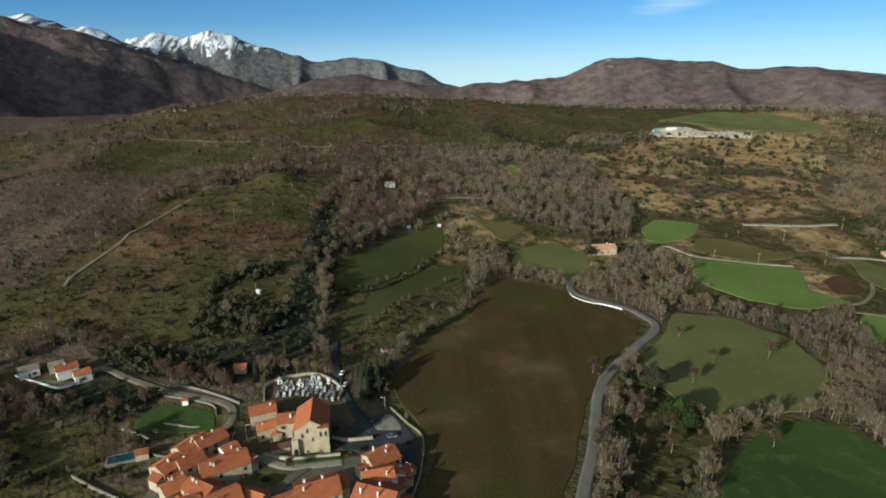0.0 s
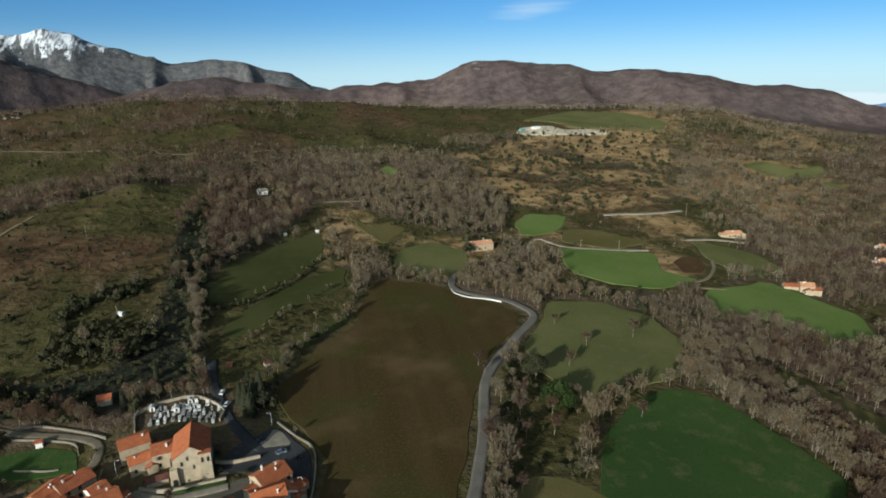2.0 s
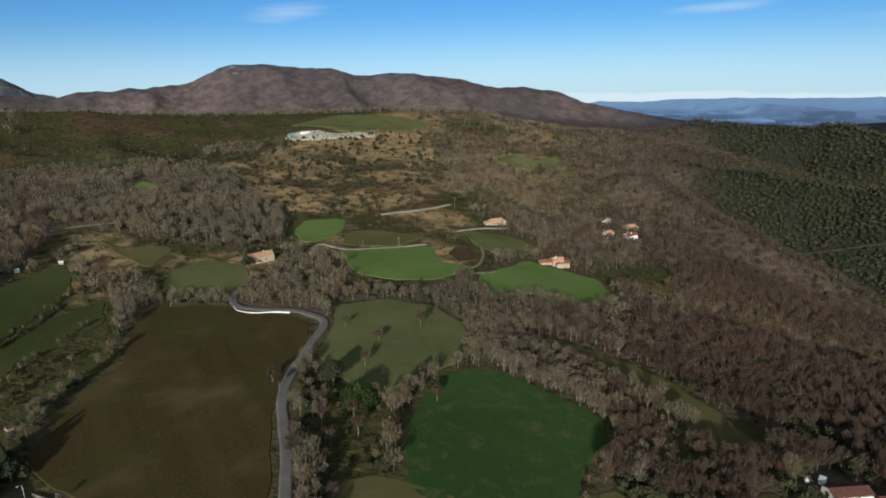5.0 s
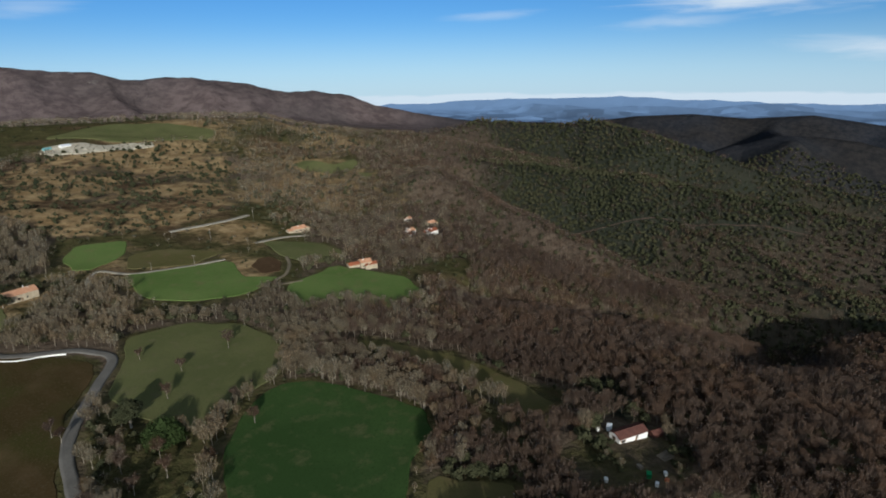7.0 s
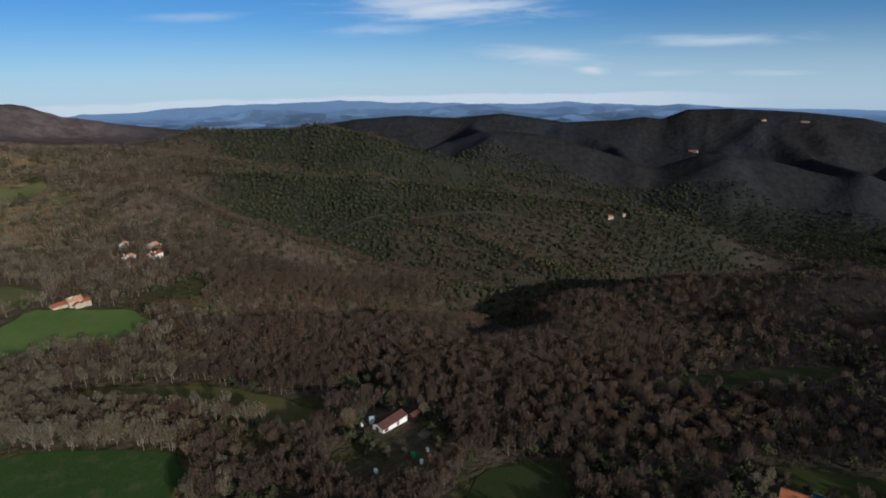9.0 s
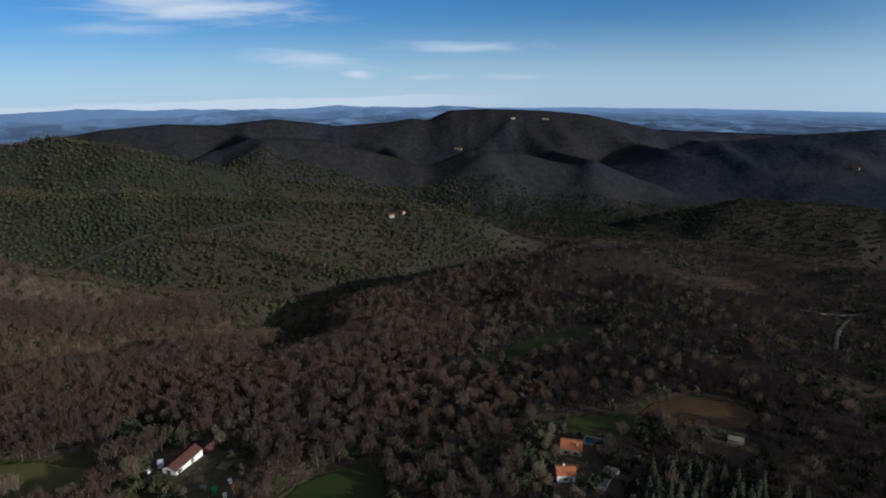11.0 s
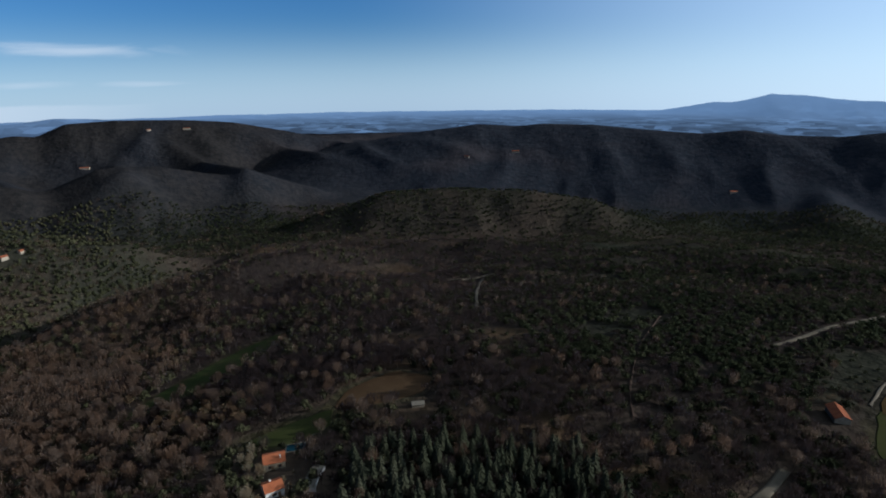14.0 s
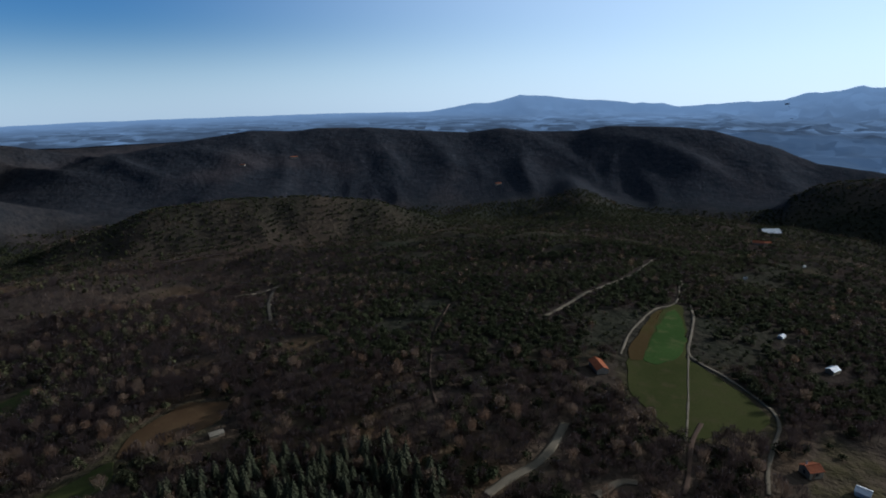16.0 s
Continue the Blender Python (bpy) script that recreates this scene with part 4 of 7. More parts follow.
SOILS = {
    "plough": (plough_material(), "ploughed field of dark brown soil with faint furrows", "field"),
    "meadow": (turf_material("winter_meadow", (0.084, 0.088, 0.034), (0.108, 0.107, 0.043), (0.118, 0.103, 0.053)),
               "dull olive winter meadow of short grass", "meadow"),
    "crop": (turf_material("young_crop", (0.030, 0.054, 0.016), (0.040, 0.068, 0.020), (0.072, 0.078, 0.032)),
             "deep green field of young winter crop", "field"),
    "bright": (turf_material("bright_grass", (0.088, 0.128, 0.034), (0.112, 0.150, 0.044), (0.130, 0.128, 0.052)),
               "bright green grass field between bare woods", "field"),
    "stubble": (turf_material("stubble", (0.085, 0.075, 0.028), (0.105, 0.090, 0.038), (0.120, 0.085, 0.045)),
                "faded brownish field of old stubble", "field"),
    "pasture": (turf_material("low_pasture", (0.042, 0.048, 0.016), (0.056, 0.060, 0.022), (0.064, 0.056, 0.028)),
                "dull green short-grazed pasture", "meadow"),
    "olive": (turf_material("olive_pasture", (0.034, 0.038, 0.014), (0.046, 0.048, 0.018), (0.056, 0.048, 0.024)),
              "dull olive meadow among dark scrub", "meadow"),
    "fallow": (turf_material("rough_fallow", (0.030, 0.040, 0.014), (0.046, 0.054, 0.020), (0.060, 0.045, 0.026)),
               "dull dark green clearing of rough grass among bare woods", "meadow"),
    "bracken": (turf_material("dead_bracken", (0.058, 0.035, 0.019), (0.082, 0.050, 0.027), (0.100, 0.066, 0.036)),
                "rusty patch of dead bracken", "bracken"),
}
for zone_name, (kind, outline) in ZONES.items():
    if kind in FIELDS:
        soil, label, category = SOILS[kind]
        draped_patch(zone_name, outline, soil, label, category)
draped_patch("ploughed_strip", rounded([(17, -382), (25, -357), (30, -322), (31, -292), (28, -282), (22, -284), (24, -311), (21, -344)]), SOILS["plough"][0],
             "narrow curved strip of ploughed soil beside the meadow", "field", 0.12)

draped_patch("green_strip", rounded([(12, -386), (19, -345), (23, -312), (22, -284), (14, -281), (5, -292), (4, -327), (7, -372)]), SOILS["crop"][0], "brighter green corner of the meadow beside the ploughed strip", "field", 0.14)

# ---- roads and tracks ----
m_asphalt = surface("asphalt", (0.099, 0.089, 0.077), (0.138, 0.124, 0.107), 0.12, 1.5, 0.95, 0.2, 0.02, (0.099, 0.089, 0.075))
m_tarmac = surface("dark_tarmac", (0.030, 0.031, 0.034), (0.048, 0.048, 0.050), 0.12, 1.5, 0.9, 0.2, 0.02, (0.06, 0.058, 0.055))
m_gravel = surface("pale_gravel", (0.20, 0.175, 0.135), (0.30, 0.26, 0.20), 0.15, 2.0, 0.95, 0.4, 0.05, (0.13, 0.115, 0.07))
m_dirt = surface("dirt_track", (0.12, 0.095, 0.062), (0.185, 0.15, 0.10), 0.15, 2.0, 0.95, 0.4, 0.05, (0.08, 0.08, 0.035))
m_lane = surface("tan_lane", (0.105, 0.088, 0.064), (0.155, 0.130, 0.096), 0.15, 2.0, 0.95, 0.4, 0.05, (0.07, 0.06, 0.04))
m_path = surface("red_earth_path", (0.060, 0.040, 0.030), (0.085, 0.058, 0.044), 0.15, 2.0, 0.95, 0.4, 0.05)
# paving colour darkened to take in the shade between the houses
m_paved = surface("village_paving", (0.068, 0.060, 0.047), (0.104, 0.091, 0.071), 0.2, 2.0, 0.9, 0.3, 0.03, (0.065, 0.058, 0.047))


def eased(points, step=3.0):
    """A smooth line through points, cut into even steps."""
    p = np.array(points, float)
    q = np.vstack([2 * p[0] - p[1], p, 2 * p[-1] - p[-2]])
    out = []
    for k in range(1, len(q) - 2):
        a, b, c, d = q[k - 1:k + 3]
        n = max(2, int(np.hypot(*(c - b)[:2]) / step))
        for s in np.arange(n) / n:
            out.append(0.5 * (2 * b + (c - a) * s + (2 * a - 5 * b + 4 * c - d) * s * s + (3 * b - a - 3 * c + d) * s ** 3))
    return np.array(out + [p[-1]])


ROADS = []


def ribbon(name, points, width, material, label, category="road", up=0.12, step=3.0):
    line = eased(points, step)
    ROADS.append((line, width))
    way = np.gradient(line, axis=0)
    side = np.stack([way[:, 1], -way[:, 0]], -1) / np.hypot(*way.T)[:, None]
    rows = []
    for k, h in ((-0.52, -0.5), (-0.5, 0.0), (-0.25, 0.05), (0.0, 0.07), (0.25, 0.05), (0.5, 0.0), (0.52, -0.5)):
        wobble = 0.25 * grain(line[:, 0] + 50 * k, line[:, 1], 7, 8) if abs(k) > 0.4 else 0.0
        q = line + side * (k * width + wobble)[:, None] if abs(k) > 0.4 else line + side * k * width
        rows.append(np.column_stack([q, land(line[:, 0], line[:, 1]) * 0.5 + land(q[:, 0], q[:, 1]) * 0.5 + lift(q[:, 0], q[:, 1]) + up + h]))
    n, m = len(line), len(rows)
    verts = np.stack(rows, 1).reshape(-1, 3)
    i, j = np.meshgrid(np.arange(n - 1), np.arange(m - 1), indexing="ij")
    faces = np.stack([i * m + j, i * m + j + 1, (i + 1) * m + j + 1, (i + 1) * m + j], -1).reshape(-1, 4)
    me = make_mesh(name, verts, faces[:, ::-1], True)
    me.polygons.foreach_set("use_smooth", np.tile(np.array([False] + [True] * (m - 3) + [False]), n - 1))
    me.materials.append(material)
    return tagged(new(name, me), label, category, kind="structure")


ribbon("main_road", [(33, 130), (37, 147), (45, 166), (56, 195), (67, 231), (77, 250), (100, 279), (114, 295), (117, 305), (114, 314),
                     (108, 325), (93, 335), (82, 345), (80, 356), (86, 372)], 5.0, m_asphalt, "grey asphalt country road winding between fields")
# dark tarmac here also stands in for the shade lying on the lane
ribbon("north_road", [(-58, 275), (-55, 257), (-47, 233), (-38, 215), (-30, 204)], 4.2, m_tarmac, "grey asphalt lane leaving the village")
ribbon("west_lane", [(-192, 242), (-172, 240), (-165, 251), (-148, 243), (-128, 234), (-122, 232), (-105, 227), (-93, 221), (-90, 210),
                     (-94, 200)], 3.6, m_lane, "pale worn lane along the garden walls")
ribbon("hill_track", [(-234, 337), (-239, 354), (-236, 383), (-232, 402), (-233, 434), (-232, 466), (-227, 492), (-221, 512)], 2.6, m_dirt, "pale gravel track up the grassy slope", "track")
ribbon("field_track", [(150, 405), (162, 427), (172, 433), (184, 412), (216, 402), (247, 396)], 3.0, m_gravel, "pale farm track round the green field", "track")
ribbon("villa_lane", [(287, 413), (315, 412), (345, 401)], 3.5, m_gravel, "pale drive in front of a villa", "track")
ribbon("cut_bank", [(254, 487), (294, 480), (333, 484)], 5.0, m_gravel, "bare earth bank of a cut track", "track", 0.5)
ribbon("south_road", [(58, -157), (54, -167), (47, -180), (44, -197), (44, -210)], 3.6, m_lane, "pale unpaved road among dark scrub")
ribbon("ridge_road", [(85, -332), (78, -357), (70, -390), (54, -443), (46, -482), (42, -546), (36, -558)], 2.5, m_lane, "pale unpaved road along the ridge")
ribbon("spur_road", [(24, -171), (19, -179), (16, -182), (12, -183)], 2.8, m_lane, "pale end of an unpaved road")
ribbon("farm_track", [(-29, -195), (-30, -212), (-33, -228), (-36, -243), (-35, -256), (-27, -270), (-16, -284), (-5, -294), (1, -305), (1, -329), (1, -376), (8, -432), (13, -463)],
       1.5, m_lane, "pale farm track edging the meadow", "track")
ribbon("meadow_path", [(-2, -220), (-1, -256), (1, -302)], 0.8, m_lane, "narrow pale path across the meadow", "track")
ribbon("strip_track", [(33, -288), (33, -315), (30, -343), (24, -377), (13, -400), (13, -459)], 1.2, m_lane, "pale track round the ploughed strip", "track")
ribbon("east_track", [(379, -431), (369, -406), (315, -341), (274, -297)], 2.6, m_lane, "pale forest track over the shoulder", "track")
ribbon("foot_path", [(155, -342), (138, -284), (122, -245), (111, -222), (100, -205)], 0.9, m_path, "reddish footpath through scrub", "track")
ribbon("shoulder_track", [(-441, 870), (-404, 867), (-360, 860), (-312, 843), (-262, 805)], 3.0, m_dirt, "worn track across the grassy shoulder", "track")
ribbon("wood_track", [(-9, 534), (17, 542), (49, 541)], 2.4, m_dirt, "short worn track in a clearing", "track")
ribbon("ring_track", [(284, 368), (272, 350), (256, 335), (243, 330), (241, 322), (256, 316)], 2.4, m_dirt, "worn track round the bramble patch", "track")
ribbon("spur_track", [(776, 411), (790, 355), (850, 240), (880, 180), (905, 126), (918, 84), (924, 60)], 1.1, m_path, "pale forest track along the oak spur", "track")
ribbon("plateau_lane", [(401, -387), (389, -399), (383, -414), (379, -431)], 3.0, m_lane, "pale end of a forest track", "track")
ribbon("earth_track", [(-7, -233), (-4, -215), (-4, -196), (-3, -183)], 1.8, m_path, "rutted brown track running down from the meadow", "track")
ribbon("shoulder_bend", [(-188, 755), (-180, 745), (-160, 741), (-138, 744)], 3.0, m_dirt, "worn track bending over the grassy shoulder", "track")
ribbon("shoulder_lane", [(-85, 741), (-59, 748), (-32, 768)], 3.0, m_dirt, "worn track across the upper pasture", "track")
draped_patch("car_park", rounded([(-46, 200), (-36, 211), (-25, 219), (-11, 200), (-11, 182), (-14, 165), (-18, 165), (-31, 191), (-45, 195)], 1),
             m_tarmac, "dark asphalt car park at the village edge", "car park", 0.1, 3.0)
draped_patch("village_street", rounded([(-92, 203), (-75, 192), (-60, 186), (-45, 186), (-30, 190), (-20, 165), (-40, 120), (-70, 110), (-110, 150), (-105, 185)], 1),
             m_paved, "pale worn paving of the village streets", "street", 0.02, 4.0)

# ---- plants ----
rng = np.random.default_rng(7)


def unit(v):
    return v / np.linalg.norm(v, axis=-1, keepdims=True)


def spike(a, b, w0, w1, sides=3):
    """A tapered stem from a to b, open at the foot."""
    a, b = np.array(a, float), np.array(b, float)
    d = unit(b - a)
    u = unit(np.cross(d, (0.3, 0.9, 0.2)))
    v = np.cross(d, u)
    ring = [(math.cos(2 * math.pi * k / sides), math.sin(2 * math.pi * k / sides)) for k in range(sides)]
    verts = [a + w0 * (c * u + s * v) for c, s in ring] + [b + w1 * (c * u + s * v) for c, s in ring]
    faces = []
    for k in range(sides):
        j = (k + 1) % sides
        faces += [(k, j, sides + j), (k, sides + j, sides + k)]
    return verts, faces


def gather(pieces):
    verts, faces, n = [], [], 0
    for v, f in pieces:
        verts.append(np.asarray(v, float))
        faces.append(np.asarray(f, int) + n)
        n += len(v)
    return np.concatenate(verts), np.concatenate(faces)


def bare_tree(height, limbs, sprays, size, reach=0.30, seed=0):
    """A leafless tree: a pale trunk, a few rising limbs and a rounded crown of many fine sprays of twigs."""
    g = np.random.default_rng(seed)
    pieces = [spike((0, 0, -0.6), (0.02 * height, 0.01 * height, 0.72 * height), 0.018 * height, 0.005 * height)]
    for k in range(limbs):
        z, turn = height * g.uniform(0.15, 0.42), 2.4 * k + g.uniform(-0.4, 0.4)
        out = height * reach * g.uniform(0.5, 0.85)
        pieces.append(spike((0.01 * height, 0, z), (out * math.cos(turn), out * math.sin(turn), z + height * g.uniform(0.25, 0.42)), 0.008 * height, 0.002 * height))
    wood = sum(len(v) for v, f in pieces)
    # the crown is three or four rounded puffs
    puffs = []
    for k in range(4):
        turn = 2.1 * k + g.uniform(-0.5, 0.5)
        off = height * reach * g.uniform(0.25, 0.5) * (k > 0)
        puffs.append((np.array([off * math.cos(turn), off * math.sin(turn), height * (0.66 - 0.10 * (k > 0) + g.uniform(-0.06, 0.06))]),
                      height * np.array([reach * 0.72, reach * 0.72, 0.30]) * (1.0 if k else 1.12)))
    w = unit(g.normal(size=(sprays, 3)) + (0, 0, 0.25))
    pick = g.integers(0, 4, sprays)
    mids, spans = np.array([q[0] for q in puffs])[pick], np.array([q[1] for q in puffs])[pick]
    p = mids + w * spans * (g.uniform(0.12, 1.0, (sprays, 1)) ** 0.45)
    way = unit(0.8 * w + 0.35 * g.normal(size=(sprays, 3)) + (0, 0, 0.75))
    across = unit(np.cross(way, g.normal(size=(sprays, 3)))) * size * g.uniform(0.26, 0.46, (sprays, 1))
    far = p + way * size * g.uniform(0.4, 1.0, (sprays, 1))
    verts = np.stack([p - way * size, far - across, far + across], 1).reshape(-1, 3)
    pieces.append((verts, np.arange(3 * sprays).reshape(-1, 3)))
    v, f = gather(pieces)
    return v, f, (np.arange(len(v)) < wood).astype(np.float32)


def pole_tree(height, limbs, sprays, size, reach=0.17, seed=0):
    """A slim tree of a close-grown wood: a pale stem and steep branches that end in upright twigs."""
    g = np.random.default_rng(seed)
    pieces = [spike((0, 0, -0.6), (0.02 * height, 0.01 * height, 0.8 * height), 0.019 * height, 0.005 * height)]
    for k in range(limbs):
        z, turn = height * g.uniform(0.22, 0.5), 2.4 * k + g.uniform(-0.4, 0.4)
        out = height * reach * g.uniform(0.5, 0.9)
        pieces.append(spike((0.01 * height, 0, z), (out * math.cos(turn), out * math.sin(turn), z + height * g.uniform(0.3, 0.45)), 0.010 * height, 0.003 * height))
    wood = sum(len(v) for v, f in pieces)
    w = unit(g.normal(size=(sprays, 3)) + (0, 0, 0.2))
    p = np.array([0.01 * height, 0, 0.68 * height]) + w * np.array([reach, reach, 0.27]) * height * g.uniform(0.1, 1.0, (sprays, 1)) ** 0.45
    way = unit(0.35 * w + 0.16 * g.normal(size=(sprays, 3)) + (0, 0, 1.0))
    across = unit(np.cross(way, g.normal(size=(sprays, 3)))) * size * g.uniform(0.12, 0.24, (sprays, 1))
    far = p + way * size * g.uniform(0.3, 0.8, (sprays, 1))
    pieces.append((np.stack([p - way * size * 0.8, far - across, far + across], 1).reshape(-1, 3), np.arange(3 * sprays).reshape(-1, 3)))
    v, f = gather(pieces)
    return v, f, (np.arange(len(v)) < wood).astype(np.float32)


def ball_points(g, n, squash=1.0):
    p = unit(g.normal(size=(n, 3)))
    p[:, 2] = np.abs(p[:, 2]) * 1.1 - 0.25
    return p * (1, 1, squash)


def leafy_tree(height, lobes, leaves, leaf, seed=0, slender=0.42):
    """An evergreen broadleaf: a short trunk and a crown of uneven lobes covered with leaf clumps."""
    g = np.random.default_rng(seed)
    pieces = [spike((0, 0, -0.5), (0, 0, 0.5 * height), 0.03 * height, 0.015 * height)]
    for k in range(lobes):
        turn, out = 2.4 * k + g.uniform(-0.5, 0.5), height * slender * 0.55 * (k > 0) * g.uniform(0.6, 1.1)
        mid = np.array([out * math.cos(turn), out * math.sin(turn), height * (0.62 - 0.16 * (k > 0) + g.uniform(-0.08, 0.08))])
        size = height * slender * g.uniform(0.55, 0.75) * (1.0 if k else 1.15)
        # dim inner mass
        core = unit(np.array([(1, 0, 0), (-1, 0, 0), (0, 1, 0), (0, -1, 0), (0, 0, 1), (0, 0, -1)], float))
        core = core * size * 0.74 * (1 + g.uniform(-0.15, 0.15, (6, 1))) + mid
        pieces.append((core, [(0, 2, 4), (2, 1, 4), (1, 3, 4), (3, 0, 4), (2, 0, 5), (1, 2, 5), (3, 1, 5), (0, 3, 5)]))
        way = ball_points(g, leaves, 0.9)
        verts, faces = [], []
        for w in way:
            p = mid + w * size * g.uniform(0.75, 1.08)
            u = unit(np.cross(w, g.normal(size=3))) * leaf * g.uniform(0.6, 1.3)
            v = unit(np.cross(w, u) + 0.5 * w * g.normal()) * leaf * g.uniform(0.6, 1.3)
            n = len(verts)
            verts += [p - u - 0.5 * v, p + u - 0.4 * v, p + v + 0.25 * leaf * w]
            faces.append((n, n + 1, n + 2))
        pieces.append((verts, faces))
    return gather(pieces)


def tuft_tree(height, leaves, leaf, seed=0, wide=0.5):
    """An evergreen crown as it shows from afar: a lumpy dome under loose leaf clumps."""
    g = np.random.default_rng(seed)
    mid, span = np.array([0, 0, 0.42 * height]), np.array([wide, wide, 0.55]) * height
    core = np.array([(1, 0, -0.2), (-0.9, 0.2, 0), (0, 1, -0.3), (0.1, -1, 0), (0.1, 0, 1), (0, 0, -0.8)], float)
    core = mid + core * span * 0.72 * g.uniform(0.8, 1.2, (6, 1))
    pieces = [(core, [(0, 2, 4), (2, 1, 4), (1, 3, 4), (3, 0, 4), (2, 0, 5), (1, 2, 5), (3, 1, 5), (0, 3, 5)])]
    w = ball_points(g, leaves)
    p = mid + w * span * g.uniform(0.7, 1.05, (leaves, 1))
    u = unit(np.cross(w, g.normal(size=(leaves, 3)))) * leaf * g.uniform(0.6, 1.2, (leaves, 1))
    t = unit(np.cross(w, u) + 0.9 * w * g.normal(size=(leaves, 1))) * leaf * g.uniform(0.6, 1.2, (leaves, 1))
    pieces.append((np.stack([p - u - 0.5 * t, p + u - 0.4 * t, p + t], 1).reshape(-1, 3), np.arange(3 * leaves).reshape(-1, 3)))
    return gather(pieces)


def conifer(height, tiers, blades, seed=0, spread=0.17):
    """A pointed conifer: a trunk and drooping tiers of branch blades."""
    g = np.random.default_rng(seed)
    pieces = [spike((0, 0, -0.5), (0, 0, height * 0.98), 0.018 * height, 0.003 * height)]
    verts, faces = [], []
    for t in range(tiers):
        z = height * (0.10 + 0.87 * t / tiers)
        out = height * spread * (1.05 - t / tiers) ** 0.8 + 0.12
        for k in range(blades):
            turn = 2 * math.pi * (k + 0.5 * (t % 2)) / blades + g.uniform(-0.25, 0.25)
            far = out * g.uniform(0.75, 1.2)
            way = np.array([math.cos(turn), math.sin(turn), 0])
            side = np.array([-way[1], way[0], 0]) * out * 0.62
            tip = way * far + (0, 0, z - 0.35 * out)
            n = len(verts)
            verts += [np.array([0, 0, z + 0.35 * out]), tip - side * 0.8 + (0, 0, 0.1), tip * (1.1, 1.1, 1) - (0, 0, 0.15), tip + side * 0.8 + (0, 0, 0.1)]
            faces += [(n, n + 1, n + 2), (n, n + 2, n + 3)]
    pieces.append((verts, faces))
    return gather(pieces)


def planted(name, kinds, places, sizes, materials, label, category, rise=None):
    """Many plants joined into one mesh. Each gets its own turn, size and tint."""
    x, y = places
    z = land(x, y)
    verts, faces, tints, barks, n = [], [], [], [], 0
    pick = rng.integers(0, len(kinds), len(x))
    turn, tint = rng.uniform(0, 2 * math.pi, len(x)), rng.uniform(0, 1, len(x))
    lean = rng.normal(0, 0.05, (len(x), 2))
    for k, (v, f, *more) in enumerate(kinds):
        mine = np.where(pick == k)[0]
        if not len(mine):
            continue
        c, s = np.cos(turn[mine])[:, None], np.sin(turn[mine])[:, None]
        size = sizes[mine][:, None]
        wide = size * rng.uniform(0.85, 1.2, (len(mine), 1))
        px = (v[:, 0] * c - v[:, 1] * s) * wide + v[:, 2] * size * lean[mine, :1] + x[mine][:, None]
        py = (v[:, 0] * s + v[:, 1] * c) * wide + v[:, 2] * size * lean[mine, 1:] + y[mine][:, None]
        pz = v[:, 2] * size + z[mine][:, None]
        verts.append(np.stack([px, py, pz], -1).reshape(-1, 3))
        faces.append((f[None] + (np.arange(len(mine)) * len(v))[:, None, None] + n).reshape(-1, 3))
        tints.append(np.repeat(tint[mine], len(v)))
        barks.append(np.tile(more[0] if more else np.zeros(len(v), np.float32), len(mine)))
        n += len(mine) * len(v)
    me = make_mesh(name, np.concatenate(verts), np.concatenate(faces))
    me.attributes.new("tint", "FLOAT", "POINT").data.foreach_set("value", np.concatenate(tints).astype(np.float32))
    if np.concatenate(barks).any():
        me.attributes.new("bark", "FLOAT", "POINT").data.foreach_set("value", np.concatenate(barks).astype(np.float32))
    me.materials.append(materials)
    return tagged(new(name, me), label, category, kind="stuff")


def plant_material(name, colours, roughness=0.9, through=0.0, gaps=0.0, trunk=0.8):
    """Colours over the tint of each plant, with a little grain."""
    m, nt, b = bare_material(name, roughness)
    b.inputs["Specular IOR Level"].default_value = 0.02
    tint = node(nt, "ShaderNodeAttribute", attribute_name="tint").outputs["Fac"]
    stand = speckle(nt, 0.012, 3)
    value = node(nt, "ShaderNodeMath", {0: tint, 1: 0.38}, operation="MULTIPLY").outputs[0]
    value = node(nt, "ShaderNodeMath", {0: steps(nt, stand, 0.3, 0.7), 1: 0.62, 2: value}, operation="MULTIPLY_ADD").outputs[0]
    ramp = node(nt, "ShaderNodeValToRGB", {0: value})
    for k, c in enumerate(colours):
        e = ramp.color_ramp.elements
        spot = k / (len(colours) - 1)
        (e[0] if k == 0 else e[-1] if k == len(colours) - 1 else e.new(spot)).color = (*c, 1)
    colour = tone(nt, ramp.outputs[0], (0.02, 0.02, 0.012), node(nt, "ShaderNodeMath", {
        0: steps(nt, speckle(nt, 1.4, 3), 0.45, 0.75), 1: 0.2}, operation="MULTIPLY").outputs[0])
    if gaps:
        # pale trunks and limbs under the twigs
        bark = node(nt, "ShaderNodeAttribute", attribute_name="bark").outputs["Fac"]
        pale = tone(nt, (0.20, 0.165, 0.125), (0.34, 0.295, 0.235), tint)
        colour = tone(nt, colour, pale, node(nt, "ShaderNodeMath", {0: bark, 1: trunk}, operation="MULTIPLY").outputs[0])
    nt.links.new(colour, b.inputs["Base Color"])
    if through:
        leaf = node(nt, "ShaderNodeBsdfTranslucent", {"Color": colour})
        mix = node(nt, "ShaderNodeMixShader", {0: through, 1: b.outputs[0], 2: leaf.outputs[0]})
        nt.links.new(mix.outputs[0], nt.nodes["Material Output"].inputs["Surface"])
    if through and gaps:
        clear = node(nt, "ShaderNodeBsdfTransparent")
        place = node(nt, "ShaderNodeMapping", {"Vector": node(nt, "ShaderNodeNewGeometry").outputs["Position"], "Scale": (1, 1, 0.28)}).outputs[0]
